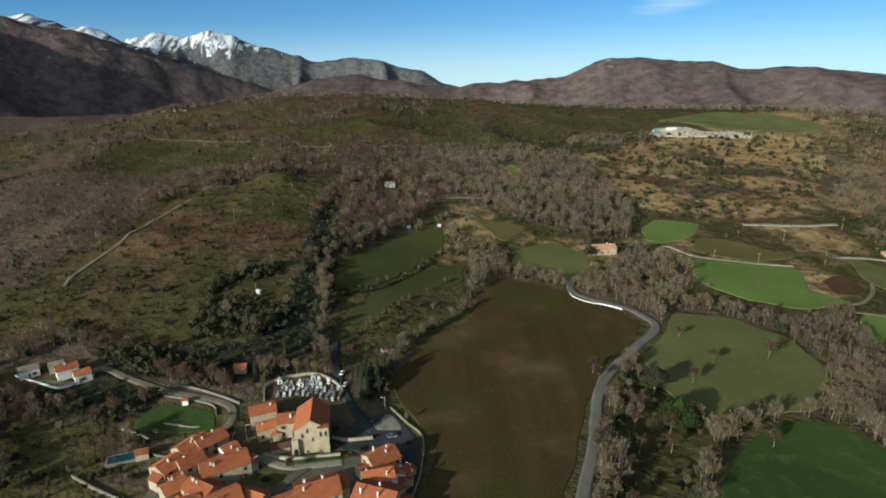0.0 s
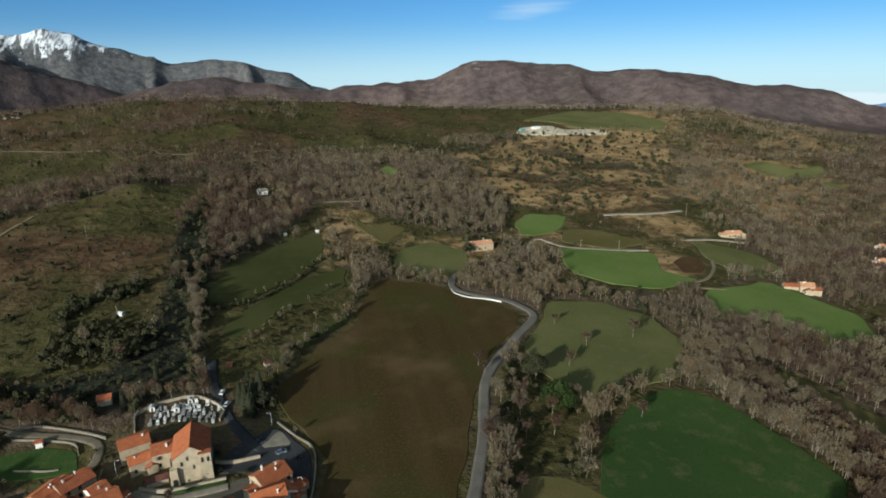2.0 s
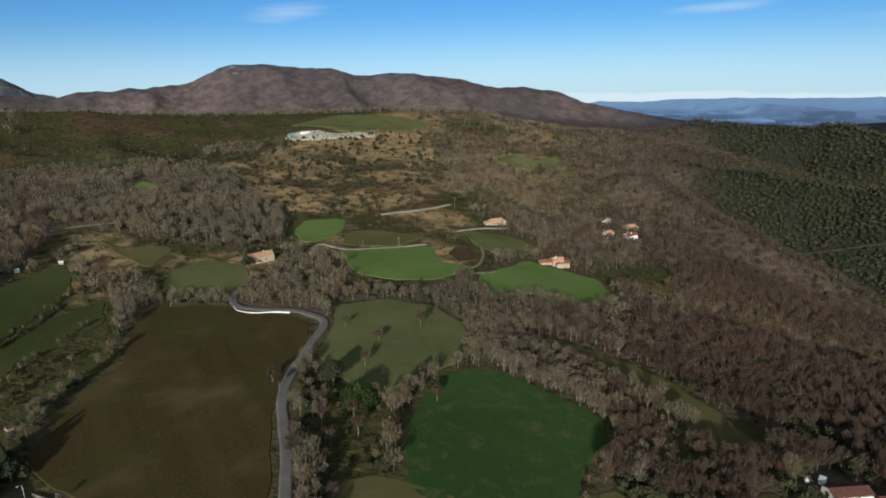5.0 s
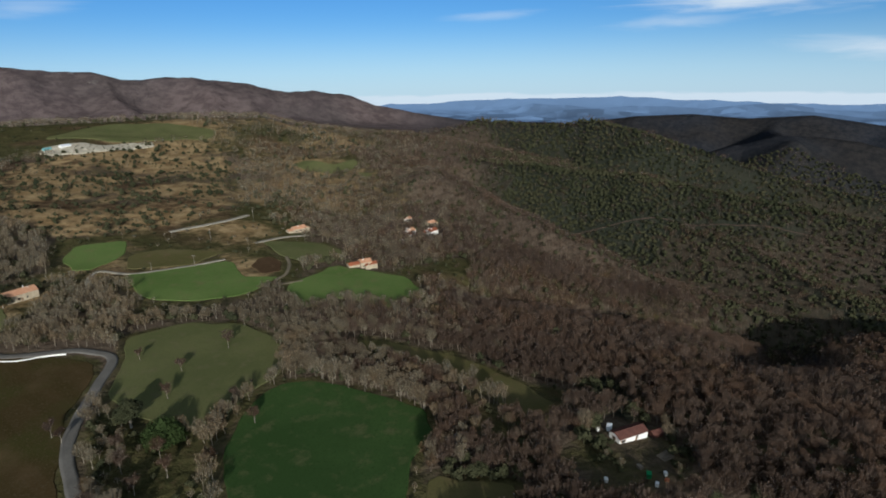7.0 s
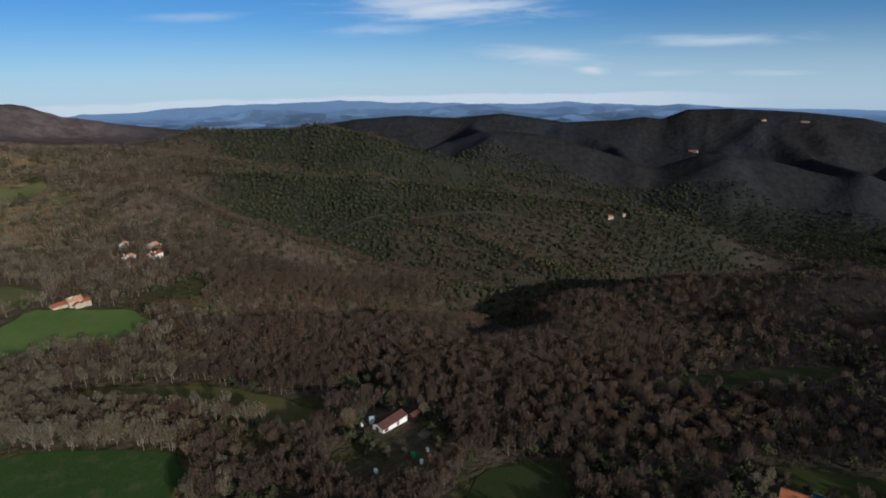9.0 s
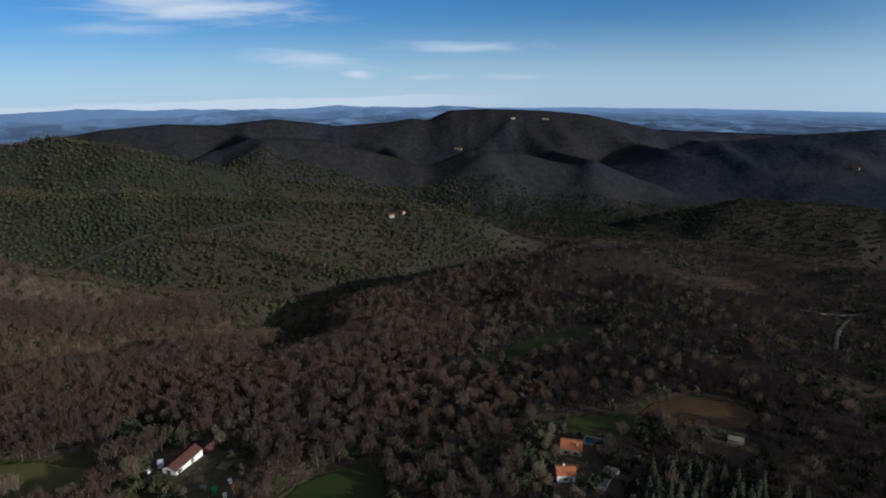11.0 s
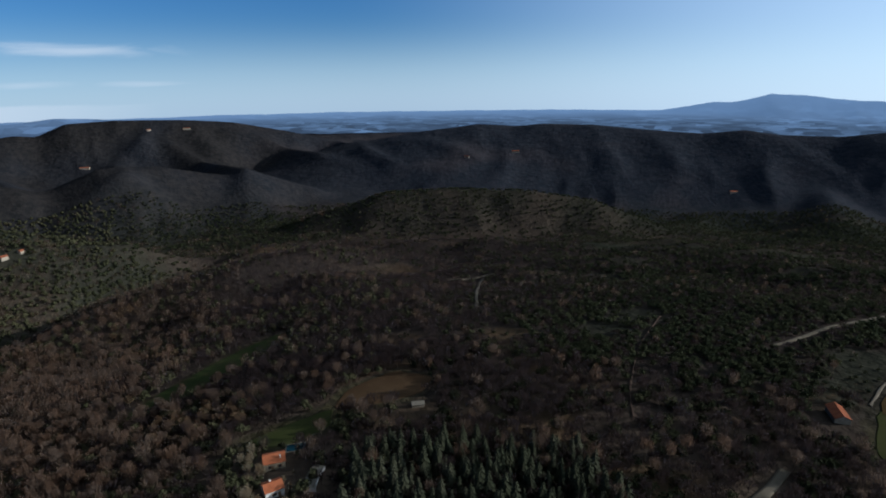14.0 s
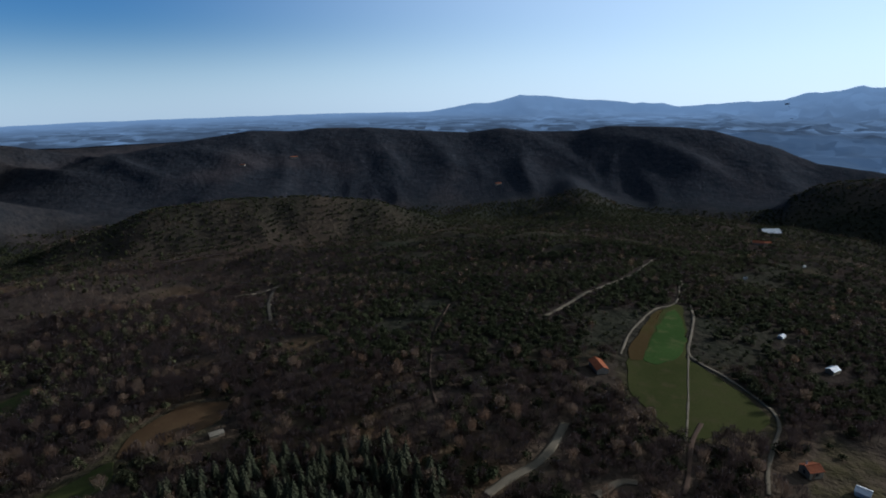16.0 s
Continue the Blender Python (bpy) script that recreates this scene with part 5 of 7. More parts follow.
        twigs = node(nt, "ShaderNodeMath", {0: speckle(nt, 4.5, 3, place, 0.7), 1: bark}, operation="ADD").outputs[0]
        solid = node(nt, "ShaderNodeMapRange", {0: twigs, 1: gaps - 0.16, 2: gaps + 0.16, 3: 0.06, 4: 0.66}).outputs[0]
        solid = node(nt, "ShaderNodeMath", {0: solid, 1: bark}, operation="MAXIMUM").outputs[0]
        both = node(nt, "ShaderNodeMixShader", {0: solid, 1: clear.outputs[0], 2: mix.outputs[0]})
        nt.links.new(both.outputs[0], nt.nodes["Material Output"].inputs["Surface"])
    return m


m_twigs = plant_material("bare_twigs", [(0.148, 0.115, 0.075), (0.189, 0.149, 0.098), (0.23, 0.188, 0.126), (0.23, 0.165, 0.098), (0.293, 0.259, 0.181)], 0.9, 0.48, 0.47)
# next two: twigs darkened in place of shaded, backlit sides
m_brush = plant_material("backlit_brush", [(0.029, 0.021, 0.021), (0.038, 0.027, 0.026), (0.046, 0.034, 0.033), (0.042, 0.029, 0.027), (0.061, 0.048, 0.047)], 0.9, 0.42, 0.47, 0.22)
m_dim_twigs = plant_material("dim_twigs", [(0.088, 0.059, 0.044), (0.108, 0.073, 0.053), (0.127, 0.089, 0.065), (0.131, 0.08, 0.052), (0.164, 0.119, 0.088)], 0.9, 0.46, 0.47, 0.5)
m_rust = plant_material("dead_oak_leaves", [(0.100, 0.064, 0.038), (0.130, 0.082, 0.046), (0.158, 0.106, 0.062)], 0.9, 0.3, 0.47)
m_leaves = plant_material("evergreen_leaves", [(0.027, 0.031, 0.017), (0.043, 0.044, 0.022), (0.053, 0.052, 0.027), (0.065, 0.059, 0.031)], 0.8, 0.12)
m_maquis = plant_material("maquis_leaves", [(0.024, 0.03, 0.015), (0.038, 0.042, 0.021), (0.05, 0.05, 0.026)], 0.85, 0.32)
m_needles = plant_material("conifer_needles", [(0.022, 0.024, 0.014), (0.035, 0.038, 0.022), (0.057, 0.055, 0.035)], 0.8, 0.08)
m_pine = plant_material("pine_needles", [(0.024, 0.037, 0.012), (0.033, 0.047, 0.015)], 0.8, 0.1)



# ---- building things ----
def thing(name, x, y, turn, label, category, group="", z=None):
    """An Empty at the foot of a thing, on the land."""
    ob = new(name)
    ob.empty_display_size = 0.5
    ob.matrix_basis = pose(x, y, land_at(x, y) if z is None else z, 0, 0, turn)
    return tagged(ob, label, category, group)


def part(name, bm, material, parent, label=""):
    """Links a bmesh as one mesh under a thing or a part."""
    me = bpy.data.meshes.new(name)
    bm.to_mesh(me)
    bm.free()
    me.materials.append(material)
    ob = new(name, me)
    ob.parent = parent
    if label:
        tagged(ob, label)
    return ob


def box(bm, x0, x1, y0, y1, z0, z1, taper=0.0):
    t = taper
    v = [bm.verts.new(p) for p in (
        (x0, y0, z0), (x1, y0, z0), (x1, y1, z0), (x0, y1, z0),
        (x0 + t, y0 + t, z1), (x1 - t, y0 + t, z1), (x1 - t, y1 - t, z1), (x0 + t, y1 - t, z1))]
    for f in ((3, 2, 1, 0), (4, 5, 6, 7), (0, 1, 5, 4), (1, 2, 6, 5), (2, 3, 7, 6), (3, 0, 4, 7)):
        bm.faces.new([v[k] for k in f])
    return bm


def bevel_box(x0, x1, y0, y1, z0, z1, taper=0.0, edge=0.03):
    bm = box(bmesh.new(), x0, x1, y0, y1, z0, z1, taper)
    bmesh.ops.bevel(bm, geom=bm.edges[:], offset=edge, segments=1, affect="EDGES")
    return bm


def rod(bm, a, b, r0, r1=None, sides=6):
    v, f = spike(a, b, r0, r0 if r1 is None else r1, sides)
    made = [bm.verts.new(p) for p in v]
    for t in f:
        bm.faces.new([made[k] for k in t])
    bm.faces.new(made[sides:])
    return bm


m_cream = surface("cream_plaster", (0.304, 0.246, 0.167), (0.423, 0.350, 0.248), 0.35, 3.0, 0.9, 0.3, 0.03, (0.230, 0.187, 0.131))
m_white = surface("white_plaster", (0.66, 0.63, 0.57), (0.78, 0.75, 0.70), 0.25, 3.0, 0.85, 0.2, 0.02, (0.55, 0.51, 0.45))
m_stone = surface("rubble_stone", (0.26, 0.22, 0.165), (0.40, 0.34, 0.26), 0.6, 2.4, 0.95, 0.6, 0.08, (0.18, 0.16, 0.12))
m_tile = surface("orange_roof_tiles", (0.255, 0.074, 0.029), (0.345, 0.108, 0.042), 0.5, 2.5, 0.85, 0.5, 0.05, (0.19, 0.070, 0.036), False, 0.26)
m_tile_pale = surface("pale_roof_tiles", (0.38, 0.19, 0.105), (0.48, 0.26, 0.155), 0.5, 2.5, 0.9, 0.5, 0.05, (0.30, 0.16, 0.10), False, 0.16)
m_tile_old = surface("weathered_roof_tiles", (0.20, 0.062, 0.032), (0.29, 0.098, 0.046), 0.5, 2.5, 0.9, 0.5, 0.05, (0.13, 0.060, 0.038), False, 0.18)
m_tile_dark = surface("dark_red_roof", (0.085, 0.038, 0.030), (0.125, 0.056, 0.042), 0.5, 2.5, 0.9, 0.4, 0.05, (0.06, 0.04, 0.035))
m_dark = surface("dark_opening", (0.012, 0.012, 0.013), (0.025, 0.024, 0.024), 1.0, 6.0, 0.35, 0.0)
m_shutter = surface("painted_shutter", (0.16, 0.105, 0.06), (0.21, 0.14, 0.085), 2.0, 12.0, 0.7, 0.2, 0.01)
m_metal = surface("pale_sheet_metal", (0.50, 0.51, 0.52), (0.62, 0.63, 0.64), 0.3, 3.0, 0.45, 0.1, 0.02, (0.38, 0.37, 0.36))
m_teal = surface("teal_sheet_metal", (0.10, 0.26, 0.27), (0.15, 0.33, 0.34), 0.3, 3.0, 0.45, 0.1, 0.02)
m_marble = surface("pale_marble", (0.34, 0.335, 0.325), (0.54, 0.535, 0.52), 0.8, 5.0, 0.5, 0.1, 0.01, (0.45, 0.45, 0.44), False, 0.2)
m_granite = surface("grey_granite", (0.12, 0.12, 0.125), (0.24, 0.235, 0.23), 0.8, 8.0, 0.5, 0.1, 0.01, (0.30, 0.29, 0.27), False, 0.3)
m_wood = surface("weathered_wood", (0.16, 0.125, 0.09), (0.25, 0.20, 0.15), 1.0, 9.0, 0.9, 0.3, 0.02)
m_concrete = surface("pale_concrete", (0.152, 0.134, 0.105), (0.217, 0.192, 0.152), 0.4, 4.0, 0.9, 0.2, 0.02, (0.148, 0.131, 0.098))
m_rubber = surface("tyre_rubber", (0.02, 0.02, 0.02), (0.035, 0.035, 0.035), 2.0, 9.0, 0.8, 0.0)
m_bark = surface("grey_bark", (0.14, 0.115, 0.09), (0.26, 0.225, 0.18), 0.8, 6.0, 0.95, 0.5, 0.03)


def paint(name, colour, roughness=0.35):
    m, nt, b = bare_material(name, roughness)
    b.inputs["Coat Weight"].default_value = 0.4
    dust = steps(nt, speckle(nt, 1.2, 5), 0.45, 0.8)
    c = tone(nt, colour, tuple(0.5 * k + 0.10 for k in colour), node(nt, "ShaderNodeMath", {0: dust, 1: 0.5}, operation="MULTIPLY").outputs[0])
    nt.links.new(c, b.inputs["Base Color"])
    return m


def water_material(colour):
    m, nt, b = bare_material("pool_water", 0.06)
    b.inputs["Base Color"].default_value = (*colour, 1)
    b.inputs["Specular IOR Level"].default_value = 0.5
    bumped(nt, b, speckle(nt, 2.5, 3), 0.15, 0.03)
    return m


m_water = water_material((0.014, 0.050, 0.066))


def roof_slab(x0, x1, y0, z0, y1, z1, thick=0.16, pitch=0.42):
    """One slope of a tiled roof, rippled by its rows of barrel tiles."""
    bm = bmesh.new()
    n = max(4, int((x1 - x0) / pitch) * 2)
    rows = []
    for up in (0, 1):
        for y, z in ((y0, z0), (y1, z1)):
            rows.append([bm.verts.new((x0 + (x1 - x0) * k / n, y, z + (thick + 0.05 * (k % 2) if up else 0.0))) for k in range(n + 1)])
    a, b, c, d = rows
    for k in range(n):
        bm.faces.new((c[k], c[k + 1], d[k + 1], d[k]))
        bm.faces.new((a[k + 1], a[k], b[k], b[k + 1]))
        bm.faces.new((a[k], a[k + 1], c[k + 1], c[k]))
        bm.faces.new((b[k + 1], b[k], d[k], d[k + 1]))
    bm.faces.new((a[0], c[0], d[0], b[0]))
    bm.faces.new((a[n], b[n], d[n], c[n]))
    bmesh.ops.recalc_face_normals(bm, faces=bm.faces)
    return bm


def window(parent, x, y, z, wide, high, way, shutters=True):
    """A window on the wall that faces way (0 front, 1 right, 2 back, 3 left)."""
    turn = Matrix.Rotation(radians(90 * way), 4, "Z")
    spot = Matrix.Translation((x, y, z))
    bm = box(bmesh.new(), -wide / 2, wide / 2, -0.05, 0.02, 0, high)
    pane = part("window", bm, m_dark, parent)
    pane.matrix_basis = spot @ turn
    sill = part("window_sill", bevel_box(-wide / 2 - 0.1, wide / 2 + 0.1, -0.16, 0.02, -0.1, 0, 0, 0.02), m_concrete, pane)
    if shutters:
        for side in (-1, 1):
            lo, hi = sorted((side * (wide / 2 + 0.02), side * (wide / 2 + 0.02 + wide / 2)))
            part("shutter", bevel_box(lo, hi, -0.08, -0.01, 0, high, 0, 0.015), m_shutter, pane)
    return pane


def chimney(parent, x, y, z0, z1, size=0.7, material=None):
    stack = part("chimney", bevel_box(x - size / 2, x + size / 2, y - size / 2, y + size / 2, z0, z1), material or m_white, parent)
    part("chimney_cap", bevel_box(x - size * 0.62, x + size * 0.62, y - size * 0.62, y + size * 0.62, z1, z1 + 0.14), m_concrete, stack)


def volume(parent, m, long, deep, high, rise, walls, tiles, foot=3.0, lean=0.0):
    """One gabled block with its walls and two tiled slopes, set under a house by the matrix m."""
    w, d, ridge_y, over = long / 2, deep / 2, lean * deep, 0.3
    bm = bmesh.new()
    pts = [(-w, -d, -foot), (w, -d, -foot), (w, d, -foot), (-w, d, -foot), (-w, -d, high), (w, -d, high), (w, d, high), (-w, d, high),
           (-w, ridge_y, high + rise), (w, ridge_y, high + rise)]
    v = [bm.verts.new(p) for p in pts]
    for f in ((0, 1, 5, 4), (2, 3, 7, 6), (1, 2, 6, 9, 5), (3, 0, 4, 8, 7), (4, 5, 9, 8), (6, 7, 8, 9), (3, 2, 1, 0)):
        bm.faces.new([v[k] for k in f])
    part("wing_wall", bm, walls, parent).matrix_basis = m
    for side, edge in ((-1, -d), (1, d)):
        drop = rise / abs(ridge_y - edge) * over
        low, top = (edge + side * over, high - drop + 0.02), (ridge_y, high + rise + 0.02)
        (ya, za), (yb, zb) = (low, top) if side < 0 else (top, low)
        part("wing_roof", roof_slab(-w - 0.2, w + 0.2, ya, za, yb, zb), tiles, parent).matrix_basis = m


def house(x, y, long, deep, high, turn, label, walls, tiles, rise=None, windows=True, chimneys=1, category="house", group="", lean=0.0, name="house", foot=3.0, wings=()):
    """A gabled house with its ridge along local x; lean shifts the ridge off the middle."""
    g = random.Random(int(abs(x) * 31 + abs(y) * 17))
    ob = thing(name, x, y, turn, label, category, group)
    w, d = long / 2, deep / 2
    CLEARED.append((x, y, max(w, d) + 6.5))
    rise = rise if rise is not None else 0.24 * deep
    ridge_y = lean * deep
    bm = bmesh.new()
    pts = [(-w, -d, -foot), (w, -d, -foot), (w, d, -foot), (-w, d, -foot), (-w, -d, high), (w, -d, high), (w, d, high), (-w, d, high),
           (-w, ridge_y, high + rise), (w, ridge_y, high + rise)]
    v = [bm.verts.new(p) for p in pts]
    for f in ((0, 1, 5, 4), (2, 3, 7, 6), (1, 2, 6, 9, 5), (3, 0, 4, 8, 7), (4, 5, 9, 8), (6, 7, 8, 9), (3, 2, 1, 0)):
        bm.faces.new([v[k] for k in f])
    part("wall", bm, walls, ob)
    over = 0.35
    for side, edge in ((-1, -d), (1, d)):
        run = abs(ridge_y - edge)
        drop = rise / run * over
        ya, yb = (edge + side * over, ridge_y) if side < 0 else (ridge_y, edge + side * over)
        za, zb = (high - drop + 0.02, high + rise + 0.02) if side < 0 else (high + rise + 0.02, high - drop + 0.02)
        part("roof", roof_slab(-w - 0.25, w + 0.25, ya, za, yb, zb), tiles, ob)
    for wx, wy, wlong, wdeep, whigh, wturn in wings:
        volume(ob, pose(wx, wy, 0, 0, 0, wturn), wlong, wdeep, whigh, 0.22 * wdeep, walls, g.choice((tiles, m_tile_old)), foot)
    bm = bmesh.new()
    rod(bm, (-w - 0.3, ridge_y, high + rise + 0.16), (w + 0.3, ridge_y, high + rise + 0.16), 0.14, 0.14, 6)
    part("ridge_tiles", bm, tiles, ob)
    for k in range(chimneys):
        cx, cy = g.uniform(-0.7, 0.7) * w, g.choice((-1, 1)) * g.uniform(0.15, 0.6) * d
        chimney(ob, cx, cy, high, high + rise + g.uniform(0.5, 1.1), g.uniform(0.42, 0.65))
    if windows:
        floors = 2 if high > 5 else 1
        for way, length, off in ((0, long, d), (2, long, d), (1, deep, w), (3, deep, w)):
            n = max(1, int(length / 3.6))
            for f in range(floors):
                for k in range(n):
                    if g.random() < 0.22:
                        continue
                    s = (k + 0.5) / n * length - length / 2 + g.uniform(-0.3, 0.3)
                    z = 1.0 + f * 2.9 + g.uniform(-0.1, 0.1)
                    px, py = {0: (s, -off), 2: (-s, off), 1: (off, s), 3: (-off, -s)}[way]
                    window(ob, px, py, z, g.choice((0.9, 1.0, 1.2)), g.choice((1.2, 1.4)), way, g.random() < 0.6)
        door = part("door", bevel_box(-0.5, 0.5, -0.07, 0.02, 0, 2.1, 0, 0.02), m_shutter, ob)
        door.location = (g.uniform(-0.5, 0.5) * w, -d, 0)
    return ob


def stone_wall(name, points, high, thick, material, label, category="wall", cope=True):
    """A free-standing wall that follows the land, with a coping."""
    line = eased(points, 2.0)
    way = np.gradient(line, axis=0)
    side = np.stack([way[:, 1], -way[:, 0]], -1) / np.hypot(*way.T)[:, None]
    z = land(line[:, 0], line[:, 1])
    ob = thing(name, line[0][0], line[0][1], 0, label, category, z=float(z[0]))
    base = np.array([line[0][0], line[0][1], z[0]])

    def run(half, lo, hi):
        bm, rings = bmesh.new(), []
        for p, s, h in zip(line, side, z):
            w = 0.12 * float(grain(p[0], p[1], 4, 3)[0])
            rings.append([bm.verts.new(np.array([*(p + s * a), h + b]) - base) for a, b in (
                (-half, lo), (half, lo), (half, hi + w), (-half, hi + w))])
        for a, b in zip(rings[:-1], rings[1:]):
            for k in range(4):
                j = (k + 1) % 4
                bm.faces.new((a[k], a[j], b[j], b[k]))
        bm.faces.new(rings[0][::-1])
        bm.faces.new(rings[-1])
        bmesh.ops.recalc_face_normals(bm, faces=bm.faces)
        return bm
    part("wall_body", run(thick / 2, -0.8, high), material, ob)
    if cope:
        part("coping", run(thick / 2 + 0.06, high - 0.02, high + 0.12), m_concrete, ob)
    return ob

# ---- village ----
ORANGE = "village house with bright orange clay-tile roof and pale plaster walls"
BROWN = "old village house with weathered brown-red tile roof and stone walls"
VILLAGE = "village houses"
house(-98.9, 191.0, 9.6, 7.6, 5.4, 62, ORANGE, m_cream, m_tile, group=VILLAGE, chimneys=2, wings=[(5.9, 1.1, 5.7, 5.2, 4.3, 0), (0.1, -4.4, 3.5, 4.6, 3.0, 0)])
house(-91.5, 194.0, 11.1, 8.1, 5.6, 45, BROWN, m_stone, m_tile_old, group=VILLAGE, chimneys=2, wings=[(-6.3, -0.3, 5.2, 6.1, 4.2, 0)])
house(-102.5, 181.0, 9.1, 8.6, 5.4, 62, ORANGE, m_cream, m_tile, group=VILLAGE, wings=[(-4.8, -1.1, 4.9, 5.2, 3.8, 90), (-1.7, -4.9, 4.1, 4.6, 3.2, 0)])
house(-94.6, 182.6, 9.1, 8.1, 5.4, 45, BROWN, m_cream, m_tile_old, group=VILLAGE, wings=[(5.4, -0.3, 5.3, 6.4, 3.4, 90), (-1.5, 4.6, 3.2, 4.6, 3.3, 0)])
house(-81.1, 179.6, 16.6, 10.1, 6.1, 31, "long village house with broad orange tile roof and cream gable", m_cream, m_tile, group=VILLAGE, chimneys=3, wings=[(8.6, -0.8, 4.6, 6.1, 4.6, 0), (4.1, 5.6, 6.7, 4.6, 3.9, 90)])
house(-82.5, 189.0, 6.1, 6.6, 4.7, 45, ORANGE, m_white, m_tile, group=VILLAGE, wings=[(-3.8, -0.8, 5.5, 4.4, 3.2, 0)])
house(-85.0, 169.0, 11.6, 8.6, 5.4, -29, BROWN, m_cream, m_tile_old, group=VILLAGE, chimneys=2, wings=[(-6.1, 0.7, 4.5, 6.0, 3.9, 0), (-2.2, -4.9, 4.8, 4.6, 3.1, 90)])
house(-95.5, 170.5, 8.6, 7.6, 5.0, 45, ORANGE, m_cream, m_tile, group=VILLAGE, wings=[(5.5, -1.5, 5.8, 6.0, 3.7, 0), (-0.5, -4.4, 3.1, 4.6, 2.6, 90)])
house(-87.3, 160.5, 9.1, 8.6, 5.4, 50, BROWN, m_stone, m_tile_old, group=VILLAGE, wings=[(4.8, 0.4, 5.7, 5.8, 3.4, 0), (-1.4, 4.9, 3.7, 4.6, 3.2, 90)])
house(-75.3, 163.4, 10.1, 9.6, 5.4, 35, ORANGE, m_cream, m_tile, group=VILLAGE, wings=[(-6.1, -1.2, 4.7, 7.5, 4.2, 0)])
house(-65.7, 165.6, 7.1, 6.6, 3.3, -22, "low village outbuilding with orange tile roof", m_stone, m_tile, group=VILLAGE, chimneys=0, wings=[(-4.5, 1.2, 4.8, 5.2, 2.6, 0), (-1.7, -3.9, 3.0, 4.6, 1.8, 90)])
house(-44.6, 165.1, 14.6, 11.6, 5.9, 21, "large village house with two-sided orange tile roof", m_cream, m_tile, group=VILLAGE, chimneys=3, wings=[(7.9, 1.9, 5.2, 8.2, 4.8, 0), (-0.2, -6.4, 5.7, 4.6, 4.0, 0)])
house(-54.0, 160.0, 10.1, 8.6, 5.0, 37, ORANGE, m_white, m_tile, group=VILLAGE, chimneys=2, wings=[(-5.3, -0.3, 4.9, 5.2, 3.4, 0), (-2.2, 4.9, 5.0, 4.6, 3.2, 0)])
house(-24.7, 181.6, 11.1, 9.6, 5.8, 36, "village house with hipped-looking orange roof and small chimneys", m_cream, m_tile, group=VILLAGE, chimneys=3, wings=[(-6.7, -0.1, 5.0, 6.4, 3.6, 0), (1.5, 5.4, 4.1, 4.6, 3.0, 90)])
house(-24.9, 171.6, 11.1, 8.1, 6.1, 15, ORANGE, m_white, m_tile, group=VILLAGE, chimneys=2, wings=[(6.5, 1.3, 5.6, 6.0, 4.7, 90), (1.2, -4.6, 5.3, 4.6, 3.6, 0)])
house(-23.8, 160.9, 14.6, 12.6, 6.4, -20, "broad village house with weathered orange roof and skylight", m_cream, m_tile_old, group=VILLAGE, chimneys=3, wings=[(8.1, 0.6, 5.1, 9.0, 4.7, 0), (-3.4, 6.9, 7.0, 4.6, 4.1, 90)])
house(-17.0, 175.4, 6.2, 5.6, 4.1, 47, BROWN, m_cream, m_tile_old, group=VILLAGE, wings=[(3.7, 0.8, 4.6, 4.2, 2.6, 0), (-1.0, -3.4, 2.6, 4.6, 2.6, 90)])
house(-24.5, 149.5, 12.6, 9.6, 6.4, -14, ORANGE, m_cream, m_tile, group=VILLAGE, wings=[(7.4, -0.5, 4.7, 6.9, 4.6, 90)])
house(-60.0, 148.0, 12.6, 9.6, 5.4, 30, ORANGE, m_cream, m_tile, group=VILLAGE, wings=[(7.0, -1.0, 5.1, 6.2, 4.0, 0)])
house(-76.0, 150.0, 11.6, 9.6, 5.4, 40, BROWN, m_stone, m_tile_old, group=VILLAGE, wings=[(6.2, 1.6, 4.8, 6.0, 3.7, 0)])
house(-41.0, 150.0, 11.6, 9.6, 5.4, 20, ORANGE, m_cream, m_tile, group=VILLAGE, wings=[(6.8, -1.5, 5.2, 7.5, 4.2, 90)])

# the church and the houses that lean on it
house(-76.2, 210.5, 10.5, 8.0, 6.2, 22, "long priory house with orange tile roof beside the church", m_cream, m_tile, chimneys=1, lean=0.0, wings=[(2.0, 5.0, 6.0, 5.0, 4.6, 0)])
house(-72.4, 202.2, 7.5, 6.4, 4.6, 25, "low wing of the priory house with orange roof", m_cream, m_tile, chimneys=1, wings=[(3.2, -3.6, 4.0, 3.4, 2.8, 90)])
house(-64.6, 192.8, 7.0, 3.6, 2.2, 18, "low lean-to with faded brown tiles below the priory", m_stone, m_tile_dark, chimneys=0, windows=False, name="shed", category="shed")
priory = house(-63.6, 204.6, 9.5, 8.4, 6.2, 12, "priory building with brown tile roof and an arched gateway", m_cream, m_tile_old, chimneys=2)


def arch(parent, x, y, z, wide, high):
    # a thin near-black plate paints the shade inside the opening
    bm = bmesh.new()
    ring = [(-wide / 2, 0.0), (wide / 2, 0.0)] + [
        (wide / 2 * math.cos(a), high - wide / 2 + wide / 2 * math.sin(a)) for a in np.linspace(0, math.pi, 9)]
    front = [bm.verts.new((px, -0.06, pz)) for px, pz in ring]
    back = [bm.verts.new((px, 0.02, pz)) for px, pz in ring]
    bm.faces.new(front)
    bm.faces.new(back[::-1])
    for k in range(len(ring)):
        j = (k + 1) % len(ring)
        bm.faces.new((front[k], back[k], back[j], front[j]))
    ob = part("archway", bm, m_dark, parent, "near-black plate for the shade inside an arched opening")
    ob.location = (x, y, z)
    return ob


arch(priory, 2.2, -4.2, 0, 2.6, 4.0)


